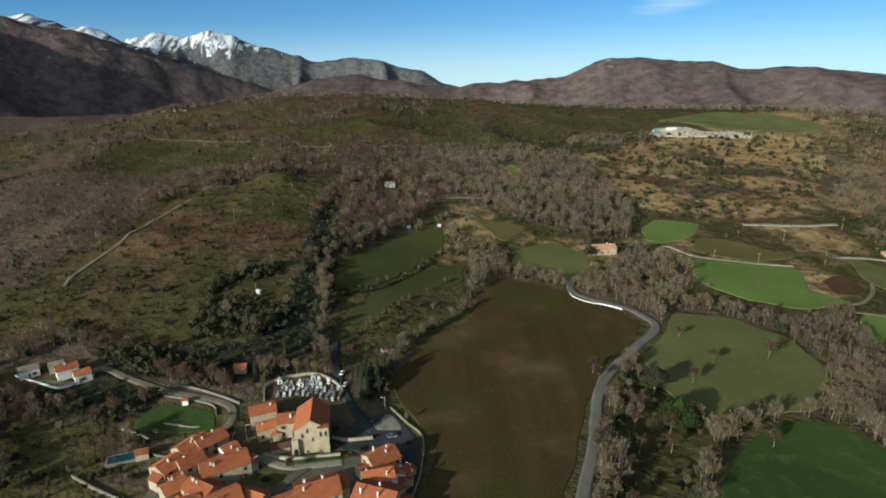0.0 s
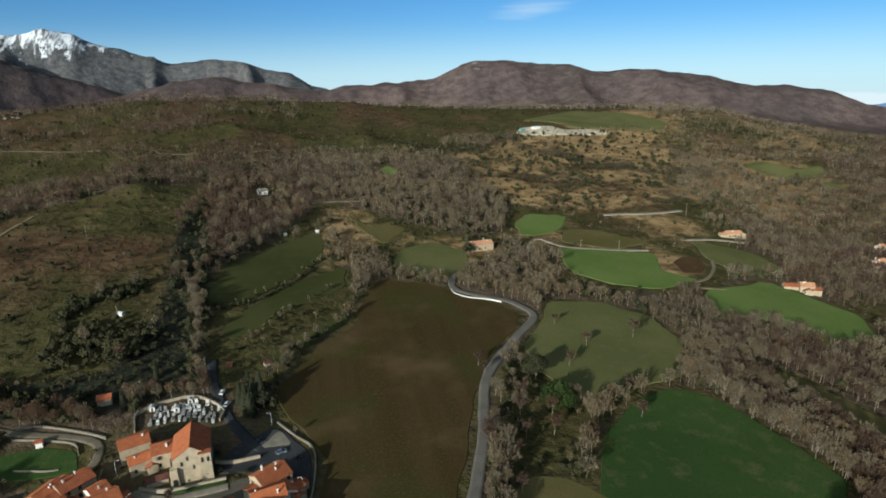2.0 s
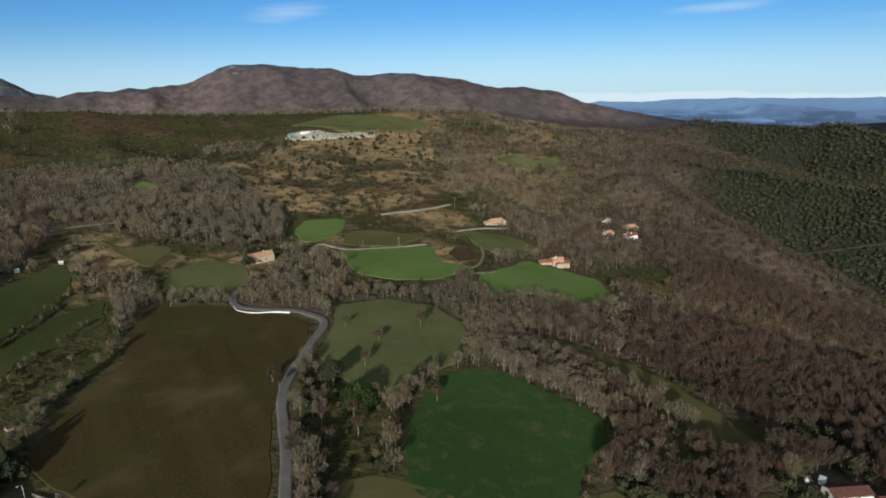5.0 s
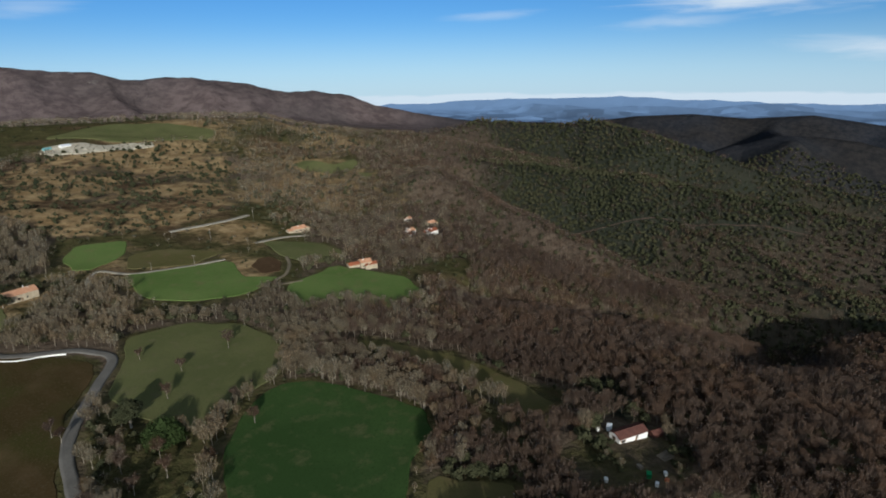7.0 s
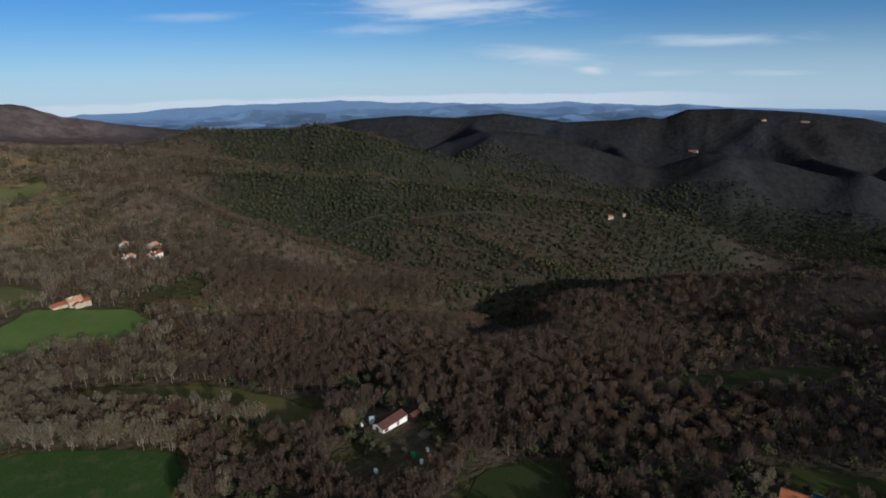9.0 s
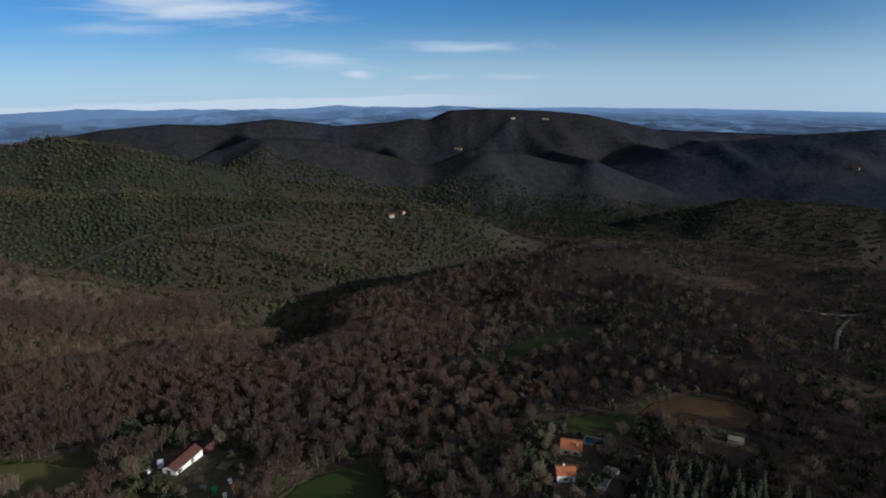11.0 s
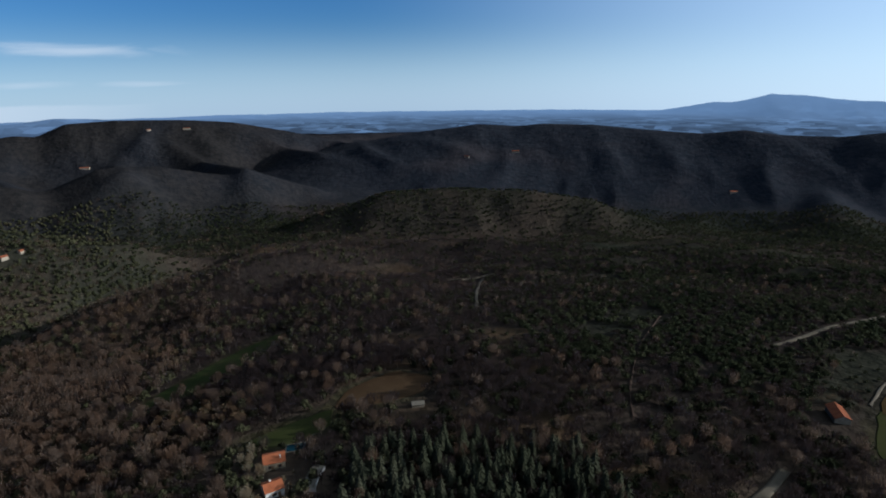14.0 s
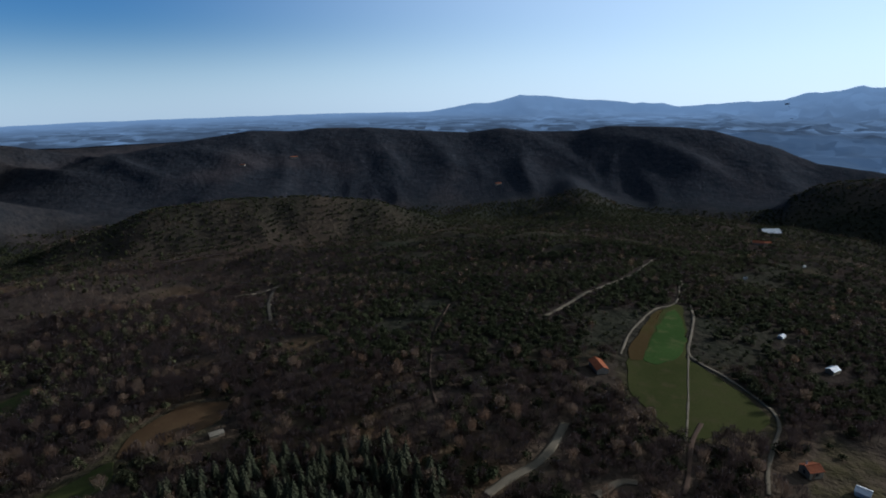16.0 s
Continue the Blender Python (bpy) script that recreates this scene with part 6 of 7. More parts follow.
def church():
    x, y = -53.2, 199.4
    ob = thing("church", x, y, 8, "pale village church with steep two-sided tile roof and bell wall", "church")
    w, d, high, rise = 6.2, 8.2, 9.4, 4.2
    bm = bmesh.new()
    pts = [(-w, -d, -3), (w, -d, -3), (w, d, -3), (-w, d, -3), (-w, -d, high), (w, -d, high), (w, d, high), (-w, d, high), (0, -d, high + rise), (0, d, high + rise)]
    v = [bm.verts.new(p) for p in pts]
    for f in ((0, 1, 5, 8, 4), (2, 3, 7, 9, 6), (1, 2, 6, 5), (3, 0, 4, 7), (3, 2, 1, 0), (4, 8, 9, 7), (8, 5, 6, 9)):
        bm.faces.new([v[k] for k in f])
    part("nave", bm, m_cream, ob)
    for side in (-1, 1):
        slab = roof_slab(-d - 0.2, d + 0.2, -0.35 - w, high - 0.12, 0, high + rise + 0.03)
        for q in slab.verts:
            px, py, pz = q.co
            q.co = (py * -side, px * 1.0, pz)
        bmesh.ops.recalc_face_normals(slab, faces=slab.faces)
        # the right slope's shade is put in by giving it the darker tiles
        part("roof", slab, m_tile_old if side > 0 else m_tile, ob)
    # bell wall with two openings on the front corner
    bell = part("bell_wall", bevel_box(2.6, 6.7, -d - 1.2, -d + 1.0, -3, high + 1.2, 0, 0.08), m_cream, ob)
    for px in (3.7, 5.6):
        a = arch(bell, px, -d - 1.2, high - 2.2, 0.9, 2.0)
    part("bell_wall_cap", bevel_box(2.4, 6.9, -d - 1.4, -d + 1.2, high + 1.2, high + 1.5, 0, 0.05), m_tile_old, bell)
    part("buttress", bevel_box(-7.4, -4.6, -d - 1.6, -d + 1.2, -3, 6.4, 0.15, 0.08), m_cream, ob)
    part("apse", bevel_box(-3.2, 3.2, d, d + 3.4, -3, 7.0, 0.1, 0.1), m_stone, ob)
    for px, pz, pw in ((-3.2, 6.6, 0.9), (0.6, 4.6, 0.7), (-1.2, 8.4, 0.8)):
        window(ob, px, -d, pz, pw, 1.5, 0, False)
    for py in (-4, 0, 4):
        window(ob, w, py, 5.5, 0.8, 2.0, 1, False)
        window(ob, -w, py, 5.5, 0.8, 2.0, 3, False)
    arch(ob, -5.8, -d - 1.6, 0, 1.6, 2.8)


church()


def tomb(x, y, turn, wide, long, high, material, cross):
    ob = thing("tomb", x, y, turn, "pale stone tomb with slab and upright" if cross else "grey granite family tomb", "tomb", "cemetery tombs")
    part("plinth", bevel_box(-wide / 2, wide / 2, -long / 2, long / 2, -0.4, 0.45, 0.03, 0.03), material, ob)
    part("slab", bevel_box(-wide / 2 - 0.06, wide / 2 + 0.06, -long / 2 - 0.06, long / 2 + 0.06, 0.45, 0.58, 0, 0.02), material, ob)
    part("headstone", bevel_box(-wide / 2 * 0.9, wide / 2 * 0.9, long / 2 - 0.3, long / 2 - 0.05, 0.58, high, 0.02, 0.03), material, ob)
    if cross:
        bm = box(bmesh.new(), -0.07, 0.07, long / 2 - 0.24, long / 2 - 0.1, high, high + 0.8)
        box(bm, -0.28, 0.28, long / 2 - 0.24, long / 2 - 0.1, high + 0.42, high + 0.56)
        part("cross", bm, material, ob)
    return ob


def cemetery():
    g = random.Random(5)
    for row in range(6):
        for k in range(10):
            u, v = (k + 0.5) / 10, (row + 0.5) / 6
            x = -77 + 27 * u + 2.5 * v + g.uniform(-0.5, 0.5)
            y = 226.5 + 12.5 * v + 3 * math.sin(3 * u) - 2.5 * u + g.uniform(-0.4, 0.4)
            if g.random() < 0.12:
                continue
            tall = g.random() < 0.3
            tomb(x, y, 8 + g.uniform(-6, 6), g.uniform(0.8, 1.6), g.uniform(1.6, 2.1), g.uniform(1.4, 2.2) if tall else g.uniform(0.7, 1.2),
                 m_marble if g.random() < 0.42 else m_granite, g.random() < 0.5)
    for x, y, s in ((-76.5, 238, 1.0), (-62, 241, 0.9), (-66.5, 236, 1.1)):
        ob = thing("family_vault", x, y, 8, "small white gabled family vault in the cemetery", "tomb")
        part("vault_wall", bevel_box(-s, s, -s, s, -0.5, 1.9), m_white, ob)
        bm = bmesh.new()
        a = [bm.verts.new(p) for p in ((-s - 0.2, -s - 0.2, 1.9), (s + 0.2, -s - 0.2, 1.9), (0, -s - 0.2, 2.6), (-s - 0.2, s + 0.2, 1.9), (s + 0.2, s + 0.2, 1.9), (0, s + 0.2, 2.6))]
        for f in ((0, 1, 2), (5, 4, 3), (1, 4, 5, 2), (0, 2, 5, 3), (0, 3, 4, 1)):
            bm.faces.new([a[k] for k in f])
        part("vault_roof", bm, m_marble, ob)
        door = part("vault_door", bevel_box(-0.45, 0.45, -s - 0.05, -s + 0.02, 0, 1.6), m_dark, ob)


cemetery()
stone_wall("cemetery_wall", [(-80, 224), (-81, 237), (-62, 244.5), (-48, 234), (-48, 225.5)], 1.4, 0.4, m_stone, "rubble stone wall round the cemetery")
stone_wall("lane_wall", [(-127, 236), (-118, 235.5), (-102, 229), (-90, 222.5)], 1.0, 0.4, m_concrete, "pale stone wall along the lane")
stone_wall("garden_wall", [(-126, 229.5), (-112, 226), (-101, 221.5), (-97.5, 215)], 0.8, 0.3, m_concrete, "low pale wall round the green garden")
stone_wall("terrace_wall", [(-134, 208), (-127, 205.5), (-120, 202)], 1.0, 0.4, m_white, "whitewashed terrace wall in the gardens")
stone_wall("terrace_wall", [(-118, 211), (-106, 208), (-102, 208)], 0.8, 0.3, m_concrete, "pale stone terrace wall in the gardens")
stone_wall("terrace_wall", [(-120, 196), (-112, 192), (-106, 191)], 0.7, 0.3, m_concrete, "pale stone terrace wall in the gardens")
stone_wall("boundary_wall", [(-139, 182), (-127, 175.5), (-114, 169), (-104, 160)], 1.2, 0.4, m_concrete, "pale rendered boundary wall below the gardens")
stone_wall("hamlet_wall", [(-202, 245), (-187, 239.5), (-175, 236.5), (-166, 246)], 1.1, 0.4, m_white, "white wall in front of the hamlet houses")
stone_wall("car_park_wall", [(-25, 220.5), (-17.5, 210), (-10.5, 200), (-10.2, 182), (-13, 166), (-18, 158)], 0.9, 0.4, m_concrete, "pale parapet wall round the car park")
stone_wall("church_terrace_wall", [(-70, 190), (-60, 187), (-49, 188), (-41, 189)], 1.5, 0.5, m_stone, "rubble terrace wall below the church")
stone_wall("church_yard_wall", [(-46, 199), (-40, 197.5), (-30, 199)], 1.7, 0.5, m_cream, "cream retaining wall above the car park")
stone_wall("street_wall", [(-86, 204), (-85, 196), (-82, 193)], 0.8, 0.3, m_concrete, "short pale wall beside the street")
ribbon("church_path", [(-72, 189), (-60, 183.5), (-49, 184), (-40, 185.5)], 3.4, m_concrete, "pale paved path below the church terrace", "path", 0.3)
ribbon("lower_street", [(-64, 160), (-62, 168), (-56, 178), (-51, 184)], 3.4, m_paved, "pale paved street between the houses", "street", 0.28)
# pool of sunlight on the car park, laid on as a pale patch
draped_patch("lit_terrace", rounded([(-29.5, 206), (-25, 218), (-17.5, 206)]), m_concrete, "sunlit corner of the car park, painted pale", "car park", 0.22, 3.0)
GARDEN_SOIL = surface("garden_soil", (0.045, 0.050, 0.020), (0.085, 0.075, 0.035), 0.3, 2.0, 0.95, 0.5, 0.1, (0.11, 0.08, 0.05))
draped_patch("village_garden", rounded([(-74, 187), (-64, 182), (-56, 180), (-58, 172), (-70, 170), (-76, 178)]), GARDEN_SOIL, "dark garden plots between the houses", "garden", 0.25, 3.0)
draped_patch("church_garden", rounded([(-60, 190), (-42, 190.5), (-41, 187.5), (-58, 187)]), SOILS["crop"][0], "strip of green garden below the church", "garden", 0.3, 3.0)


def pool():
    ob = thing("swimming_pool", -125, 191, 20, "garden swimming pool with dark blue water and pale coping", "pool")
    bm = bmesh.new()
    for x0, x1, y0, y1 in ((-5.6, 5.6, -3.1, -2.5), (-5.6, 5.6, 2.5, 3.1), (-5.6, -5.0, -2.5, 2.5), (5.0, 5.6, -2.5, 2.5)):
        box(bm, x0, x1, y0, y1, -1.0, 0.75)
    part("coping", bm, m_concrete, ob)
    part("water", box(bmesh.new(), -5.02, 5.02, -2.52, 2.52, -1.0, 0.62), m_water, ob)


pool()
house(-117.5, 192.0, 4.5, 4.0, 2.6, 20, "small pool house with orange tile roof", m_cream, m_tile_old, windows=False, chimneys=0, name="pool_house", category="shed")
house(-97.3, 247.5, 5.5, 5.0, 2.6, 8, "small garden hut with rusty red roof", m_stone, m_tile_old, windows=False, chimneys=0, name="garden_hut", category="shed")
house(-114.0, 224.0, 2.4, 2.4, 2.2, 10, "small white roadside hut on the lawn", m_white, m_tile_old, windows=False, chimneys=0, name="hut", category="shed")

# hamlet west of the village
house(-178.6, 246.5, 9.0, 7.0, 4.5, 40, "white hamlet house with red tile roof", m_white, m_tile_old, group="hamlet houses")
house(-169.5, 243.0, 7.0, 6.0, 4.0, 40, "white hamlet house with red tile roof", m_white, m_tile, group="hamlet houses")
house(-196.5, 246.5, 8.0, 6.0, 3.6, 36, "low white hamlet house under trees", m_white, m_concrete, group="hamlet houses", chimneys=0)
house(-186.0, 250.5, 6.0, 5.0, 3.4, 30, "small grey-roofed shed in the hamlet", m_stone, m_concrete, windows=False, chimneys=0, name="shed", category="shed")

# ---- outlying houses ----
house(117.2, 418.7, 17.8, 9, 4.5, 6, "low farmhouse with orange roof among conifers", m_cream, m_tile_pale, chimneys=2)
house(-53.3, 561.6, 8.7, 5.6, 3.1, 17, "white house alone on the wooded slope", m_white, m_concrete, rise=1.9, chimneys=1)
house(340.0, 419.0, 12.0, 8.0, 3.4, -14, "cream villa with stepped tile roofs above a meadow", m_cream, m_tile_pale, chimneys=1, wings=[(-8.0, -0.6, 7.0, 6.0, 2.6, 0), (6.6, -1.0, 5.0, 6.5, 2.6, 90)])

house(312.5, 309.0, 8.5, 7.5, 4.6, -31, "cream villa with orange roofs at the wood's edge", m_cream, m_tile_pale, chimneys=2, wings=[(5.6, -2.0, 5.5, 6.0, 2.9, 0), (-8.6, 1.8, 10.0, 6.5, 2.9, 6), (0.5, -5.0, 4.0, 4.5, 2.7, 90)])

house(430.0, 361.0, 11.0, 7.5, 4.1, 10, "white villa with terrace among woods", m_white, m_tile_pale, chimneys=2, wings=[(-6.5, -2.5, 6.0, 5.5, 2.7, 0)])
house(454.0, 353.0, 12.0, 7.5, 4.0, -9, "white villa with red tile roof among woods", m_white, m_tile_old, chimneys=2, wings=[(-6.8, 0.5, 5.0, 6.0, 2.8, 90)])
house(468.0, 395.0, 8.8, 5.6, 3.2, 22, "small villa with orange roof among woods", m_white, m_tile_pale, chimneys=1)
house(485.0, 378.0, 10.4, 6.4, 3.2, -11, "small villa with orange roof among woods", m_cream, m_tile_pale, chimneys=1, wings=[(4.5, -2.5, 4.0, 4.5, 2.5, 90)])
stone_wall("villa_terrace", [(399, 346), (410, 345), (420, 350)], 2.2, 3.0, m_white, "white terrace wall below the villa")
stone_wall("villa_terrace", [(433, 339), (446, 340), (460, 345)], 2.2, 3.0, m_white, "white terrace wall below the villa")
# its roof's shade is put into the colour with the dark tiles
house(210.8, 64.1, 14.4, 6.4, 2.7, -29.5, "long white farm building with dull red roof by a yard", m_white, m_tile_dark, rise=1.3, chimneys=0, category="farmhouse", name="farmhouse")
house(219.5, 55.6, 5.0, 3.0, 2.0, -29.5, "low red-brown lean-to beside the farm building", m_tile_dark, m_tile_dark, windows=False, chimneys=0, name="lean_to", category="shed")
house(181.7, -84.0, 7.9, 6.5, 3.2, -115, "house with sunlit orange roof beside a pool", m_cream, m_tile, chimneys=1)
house(166.3, -75.1, 6.5, 5.8, 3.2, -103, "house with sunlit orange roof among conifers", m_white, m_tile, chimneys=1)
house(174.9, -150.7, 5.4, 3.0, 1.5, -125, "low stone shed with pale grey roof in the scrub", m_stone, m_concrete, windows=False, chimneys=0, name="shed", category="shed")
house(40.4, -265.8, 10.8, 5.8, 2.6, 122, "long barn with red tile roof beside the meadow", m_stone, m_tile_old, windows=False, chimneys=0, name="barn", category="barn")
house(-43.5, -214.3, 5.6, 5.0, 2.8, -145, "house with dull red roof beside a farm track", m_cream, m_tile_old, chimneys=1)
house(-58.2, -208.8, 4.3, 3.7, 1.9, 159, "low house with pale metal roof in the trees", m_white, m_metal, chimneys=0, windows=False)
house(-46.5, -359.0, 4.0, 2.7, 1.4, -116, "small shed with shining pale roof", m_white, m_metal, windows=False, chimneys=0, name="shed", category="shed")
house(-65.1, -317.2, 5.4, 4.2, 2.1, -128, "small house with grey roof in the scrub", m_cream, m_metal, windows=False, chimneys=0)
# quarry buildings on the crest
house(326.8, 915.8, 9.5, 6.0, 2.6, 12, "teal sheet-metal shed of a quarry yard", m_teal, m_teal, windows=False, chimneys=0, name="quarry_shed", category="shed")
house(348.4, 912.4, 14.0, 6.5, 2.6, 8, "long white shed of a quarry yard", m_white, m_metal, windows=False, chimneys=0, name="quarry_shed", category="shed")
m_sand = surface("pale_quarry_sand", (0.34, 0.29, 0.21), (0.48, 0.42, 0.32), 0.12, 1.5, 0.95, 0.4, 0.1, (0.26, 0.22, 0.16))
draped_patch("quarry_yard", rounded([(312, 908), (326, 929), (347, 927), (377, 916), (387, 895), (421, 896), (454, 879), (445, 856), (414, 860), (379, 864), (345, 861), (318, 873)]), m_sand, "bare pale ground of the quarry yard", "yard", 0.4)


def gravel_heap(x, y, wide, high, seed):
    """A slumped stockpile of crushed stone."""
    ob = thing("gravel_heap", x, y, 37 * seed, "pale heap of crushed stone in the quarry yard", "heap", "quarry heaps")
    bm, rings = bmesh.new(), []
    for k, (out, up) in enumerate(((1.0, -0.05), (0.72, 0.34), (0.42, 0.74), (0.16, 0.98))):
        ring = []
        for j in range(14):
            a = 2 * math.pi * j / 14
            wob = 1 + 0.16 * float(grain(4 * math.cos(a) + seed, 4 * math.sin(a) + k, 1.5, seed)[0])
            ring.append(bm.verts.new((wide * out * wob * math.cos(a), 0.7 * wide * out * wob * math.sin(a), high * up)))
        rings.append(ring)
    for low, top in zip(rings[:-1], rings[1:]):
        for j in range(14):
            bm.faces.new((low[j], low[(j + 1) % 14], top[(j + 1) % 14], top[j]))
    bm.faces.new(rings[-1])
    part("heap_body", bm, m_sand, ob)


for k, (hx, hy, hw, hh) in enumerate([(336.7, 898.6, 5.0, 2.2), (342.2, 876.3, 6.5, 3.0), (359.6, 878.3, 5.8, 2.6), (366.4, 867.6, 4.3, 1.9), (433.1, 870.6, 6.5, 2.2)]):
    gravel_heap(hx, hy, hw, hh, k + 1)
# scattered far farms
FAR = "far farmhouse on a wooded hillside"
for x, y, w, d, h, a in ((940.6, -94.5, 15, 10, 5, -68), (950, -116, 10, 8, 4, -60), (1378, -1705, 44, 14, 6, -133), (1479, -1550, 30, 12, 5, -163), (633, -1804, 36, 12, 5, -130),
                         (-64, -831, 22, 12, 6, -175), (-76, -850, 14, 10, 5, -160), (2530, -138, 40, 14, 5, -67), (2610, -580, 60, 16, 6, -125), (2686, -1020, 50, 14, 6, -118),
                         (2730, -875, 28, 12, 5, -84), (202, 2977, 40, 16, 6, -8)):
    house(x, y, 0.6 * w, 0.7 * d, 0.7 * h, a, FAR, m_stone, m_tile_old, windows=False, chimneys=0, group="far farms")
house(-100, -1100, 30.0, 22.0, 4.0, -157, "far flat-roofed works in the valley mouth", m_concrete, m_metal, windows=False, chimneys=0, name="works_hall", category="shed")


# ---- vehicles ----
def car(x, y, turn, colour, label):
    ob = thing("car", x, y, turn, label, "car", "parked cars", land_at(x, y) + 0.33)
    mat = paint("car_paint", colour)
    bm = bmesh.new()
    low = [(-2.05, 0.35), (-2.1, 0.75), (-1.9, 0.92), (-1.0, 0.98), (1.0, 0.95), (1.85, 0.82), (2.1, 0.6), (2.05, 0.32)]
    top = [(-1.75, 0.93), (-1.25, 1.42), (0.35, 1.45), (1.15, 0.95)]

    def loft(points, half, inset):
        lft = [bm.verts.new((px, -half + inset * (pz > 1.2), pz)) for px, pz in points]
        rgt = [bm.verts.new((px, half - inset * (pz > 1.2), pz)) for px, pz in points]
        bm.faces.new(lft)
        bm.faces.new(rgt[::-1])
        for k in range(len(points)):
            j = (k + 1) % len(points)
            bm.faces.new((lft[k], rgt[k], rgt[j], lft[j]))
    loft(low, 0.88, 0)
    bmesh.ops.recalc_face_normals(bm, faces=bm.faces)
    body = part("body", bm, mat, ob)
    bm = bmesh.new()
    loft(top, 0.78, 0.14)
    bmesh.ops.recalc_face_normals(bm, faces=bm.faces)
    cabin = part("cabin", bm, m_dark, ob, "dark car windows")
    part("roof_panel", bevel_box(-1.2, 0.3, -0.62, 0.62, 1.44, 1.49, 0, 0.02), mat, cabin)
    for wx in (-1.3, 1.3):
        for wy in (-0.8, 0.8):
            bm = bmesh.new()
            rod(bm, (wx, wy - 0.1, 0.32), (wx, wy + 0.1, 0.32), 0.32, 0.32, 10)
            wheel = part("wheel", bm, m_rubber, ob)
            bm = bmesh.new()
            s = 1 if wy > 0 else -1
            rod(bm, (wx, wy + s * 0.02, 0.32), (wx, wy + s * 0.115, 0.32), 0.19, 0.19, 8)
            part("rim", bm, m_metal, wheel)
    for ly in (-0.6, 0.6):
        part("headlight", bevel_box(1.98, 2.09, ly - 0.16, ly + 0.16, 0.58, 0.72, 0, 0.02), m_metal, ob)
        part("tail_light", bevel_box(-2.12, -2.03, ly - 0.12, ly + 0.12, 0.66, 0.84, 0, 0.02), m_tile_old, ob)


car(-22.5, 200.5, 15, (0.10, 0.13, 0.17), "blue-grey car parked on the asphalt")
car(-30.5, 209.0, -60, (0.03, 0.035, 0.045), "dark car parked beside the pale corner")
car(-46.5, 236.5, 70, (0.55, 0.56, 0.58), "silver car parked along the lane")
car(-49.5, 246.0, 78, (0.70, 0.70, 0.70), "white car parked along the lane")
car(-191, 226.5, 15, (0.72, 0.72, 0.70), "white van standing below the hamlet")


# ---- poles and lamps ----
def pole(x, y, high, turn, label="wooden utility pole with crossarm", cross=True):
    ob = thing("utility_pole", x, y, turn, label, "pole", "utility poles")
    bm = bmesh.new()
    rod(bm, (0, 0, -0.6), (0, 0, high), 0.20, 0.13, 6)
    part("mast", bm, m_concrete, ob)
    if cross:
        part("crossarm", bevel_box(-1.0, 1.0, -0.07, 0.07, high - 0.6, high - 0.42, 0, 0.02), m_wood, ob)
        for px in (-0.85, 0.0, 0.85):
            bm = bmesh.new()
            rod(bm, (px, 0, high - 0.42), (px, 0, high - 0.2), 0.05, 0.04, 6)
            part("insulator", bm, m_white, ob)


for px, py, ph in ((223, 398, 9), (268, 447, 9), (330, 472, 12), (-166, 448, 9), (-113, 325, 7), (-59, 264, 8), (197, 411, 6)):
    pole(px, py, ph, random.uniform(0, 180))


def street_lamp(x, y, turn):
    ob = thing("street_lamp", x, y, turn, "slim grey street lamp with short arm", "lamp", "street lamps")
    bm = bmesh.new()
    rod(bm, (0, 0, -0.3), (0, 0, 6.2), 0.09, 0.06, 6)
    part("mast", bm, m_metal, ob)
    bm = bmesh.new()
    rod(bm, (0, 0, 6.15), (1.1, 0, 6.4), 0.05, 0.04, 6)
    arm = part("arm", bm, m_metal, ob)
    part("lamp_head", bevel_box(1.0, 1.6, -0.14, 0.14, 6.32, 6.45, 0, 0.03), m_white, arm)


for lx, ly, la in ((-14, 177, 170), (-27, 219, 200), (-71, 181, 40), (-80, 200, 10)):
    street_lamp(lx, ly, la)


# ---- farmyard clutter by the barn ----
def crate(x, y, turn, size, high, material, label, name="storage_box", category="box"):
    ob = thing(name, x, y, turn, label, category)
    part("box_body", bevel_box(-size / 2, size / 2, -size / 3, size / 3, -0.2, high, 0.04, 0.05), material, ob)
    part("box_lid", bevel_box(-size / 2 - 0.05, size / 2 + 0.05, -size / 3 - 0.05, size / 3 + 0.05, high, high + 0.12, 0, 0.03), material, ob)


m_green = paint("green_paint", (0.02, 0.22, 0.06), 0.5)
crate(188, 48.5, 20, 2.6, 1.6, m_green, "bright green container in the farmyard")
crate(191.5, 53, 50, 2.4, 0.9, m_wood, "weathered wooden crate in the farmyard")
crate(184.5, 44.5, 10, 1.8, 1.1, m_white, "white box in the farmyard")
crate(189.5, 42.5, -15, 1.6, 0.9, m_tile, "orange box in the farmyard")
crate(193, 44, 30, 1.7, 1.0, m_white, "white box in the farmyard")
crate(176, 60, 30, 1.8, 1.2, m_white, "white box beside the farm hedge")
crate(211.5, 72.5, 15, 3.2, 2.0, m_metal, "pale metal container behind the farm building")
crate(207.5, 76, 40, 1.8, 1.0, m_white, "white box behind the farm building")
for k in range(5):
    ob = thing("plank_stack", 203 + 1.4 * k * 0.9, 48.5 - 1.4 * k * 0.3, 62, "stack of grey planks on the yard", "planks", "plank stacks")
    part("planks", bevel_box(-2.2, 2.2, -0.3, 0.3, -0.1, 0.5, 0, 0.03), m_wood, ob)
stone_wall("white_terrace", [(157, -84), (161.7, -88), (166, -94)], 1.7, 4.2, m_white, "white paved terrace beside the house")
ob = thing("garden_pool", 186, -96, 60, "small dark blue garden pool by the lawn", "pool")
bm = bmesh.new()
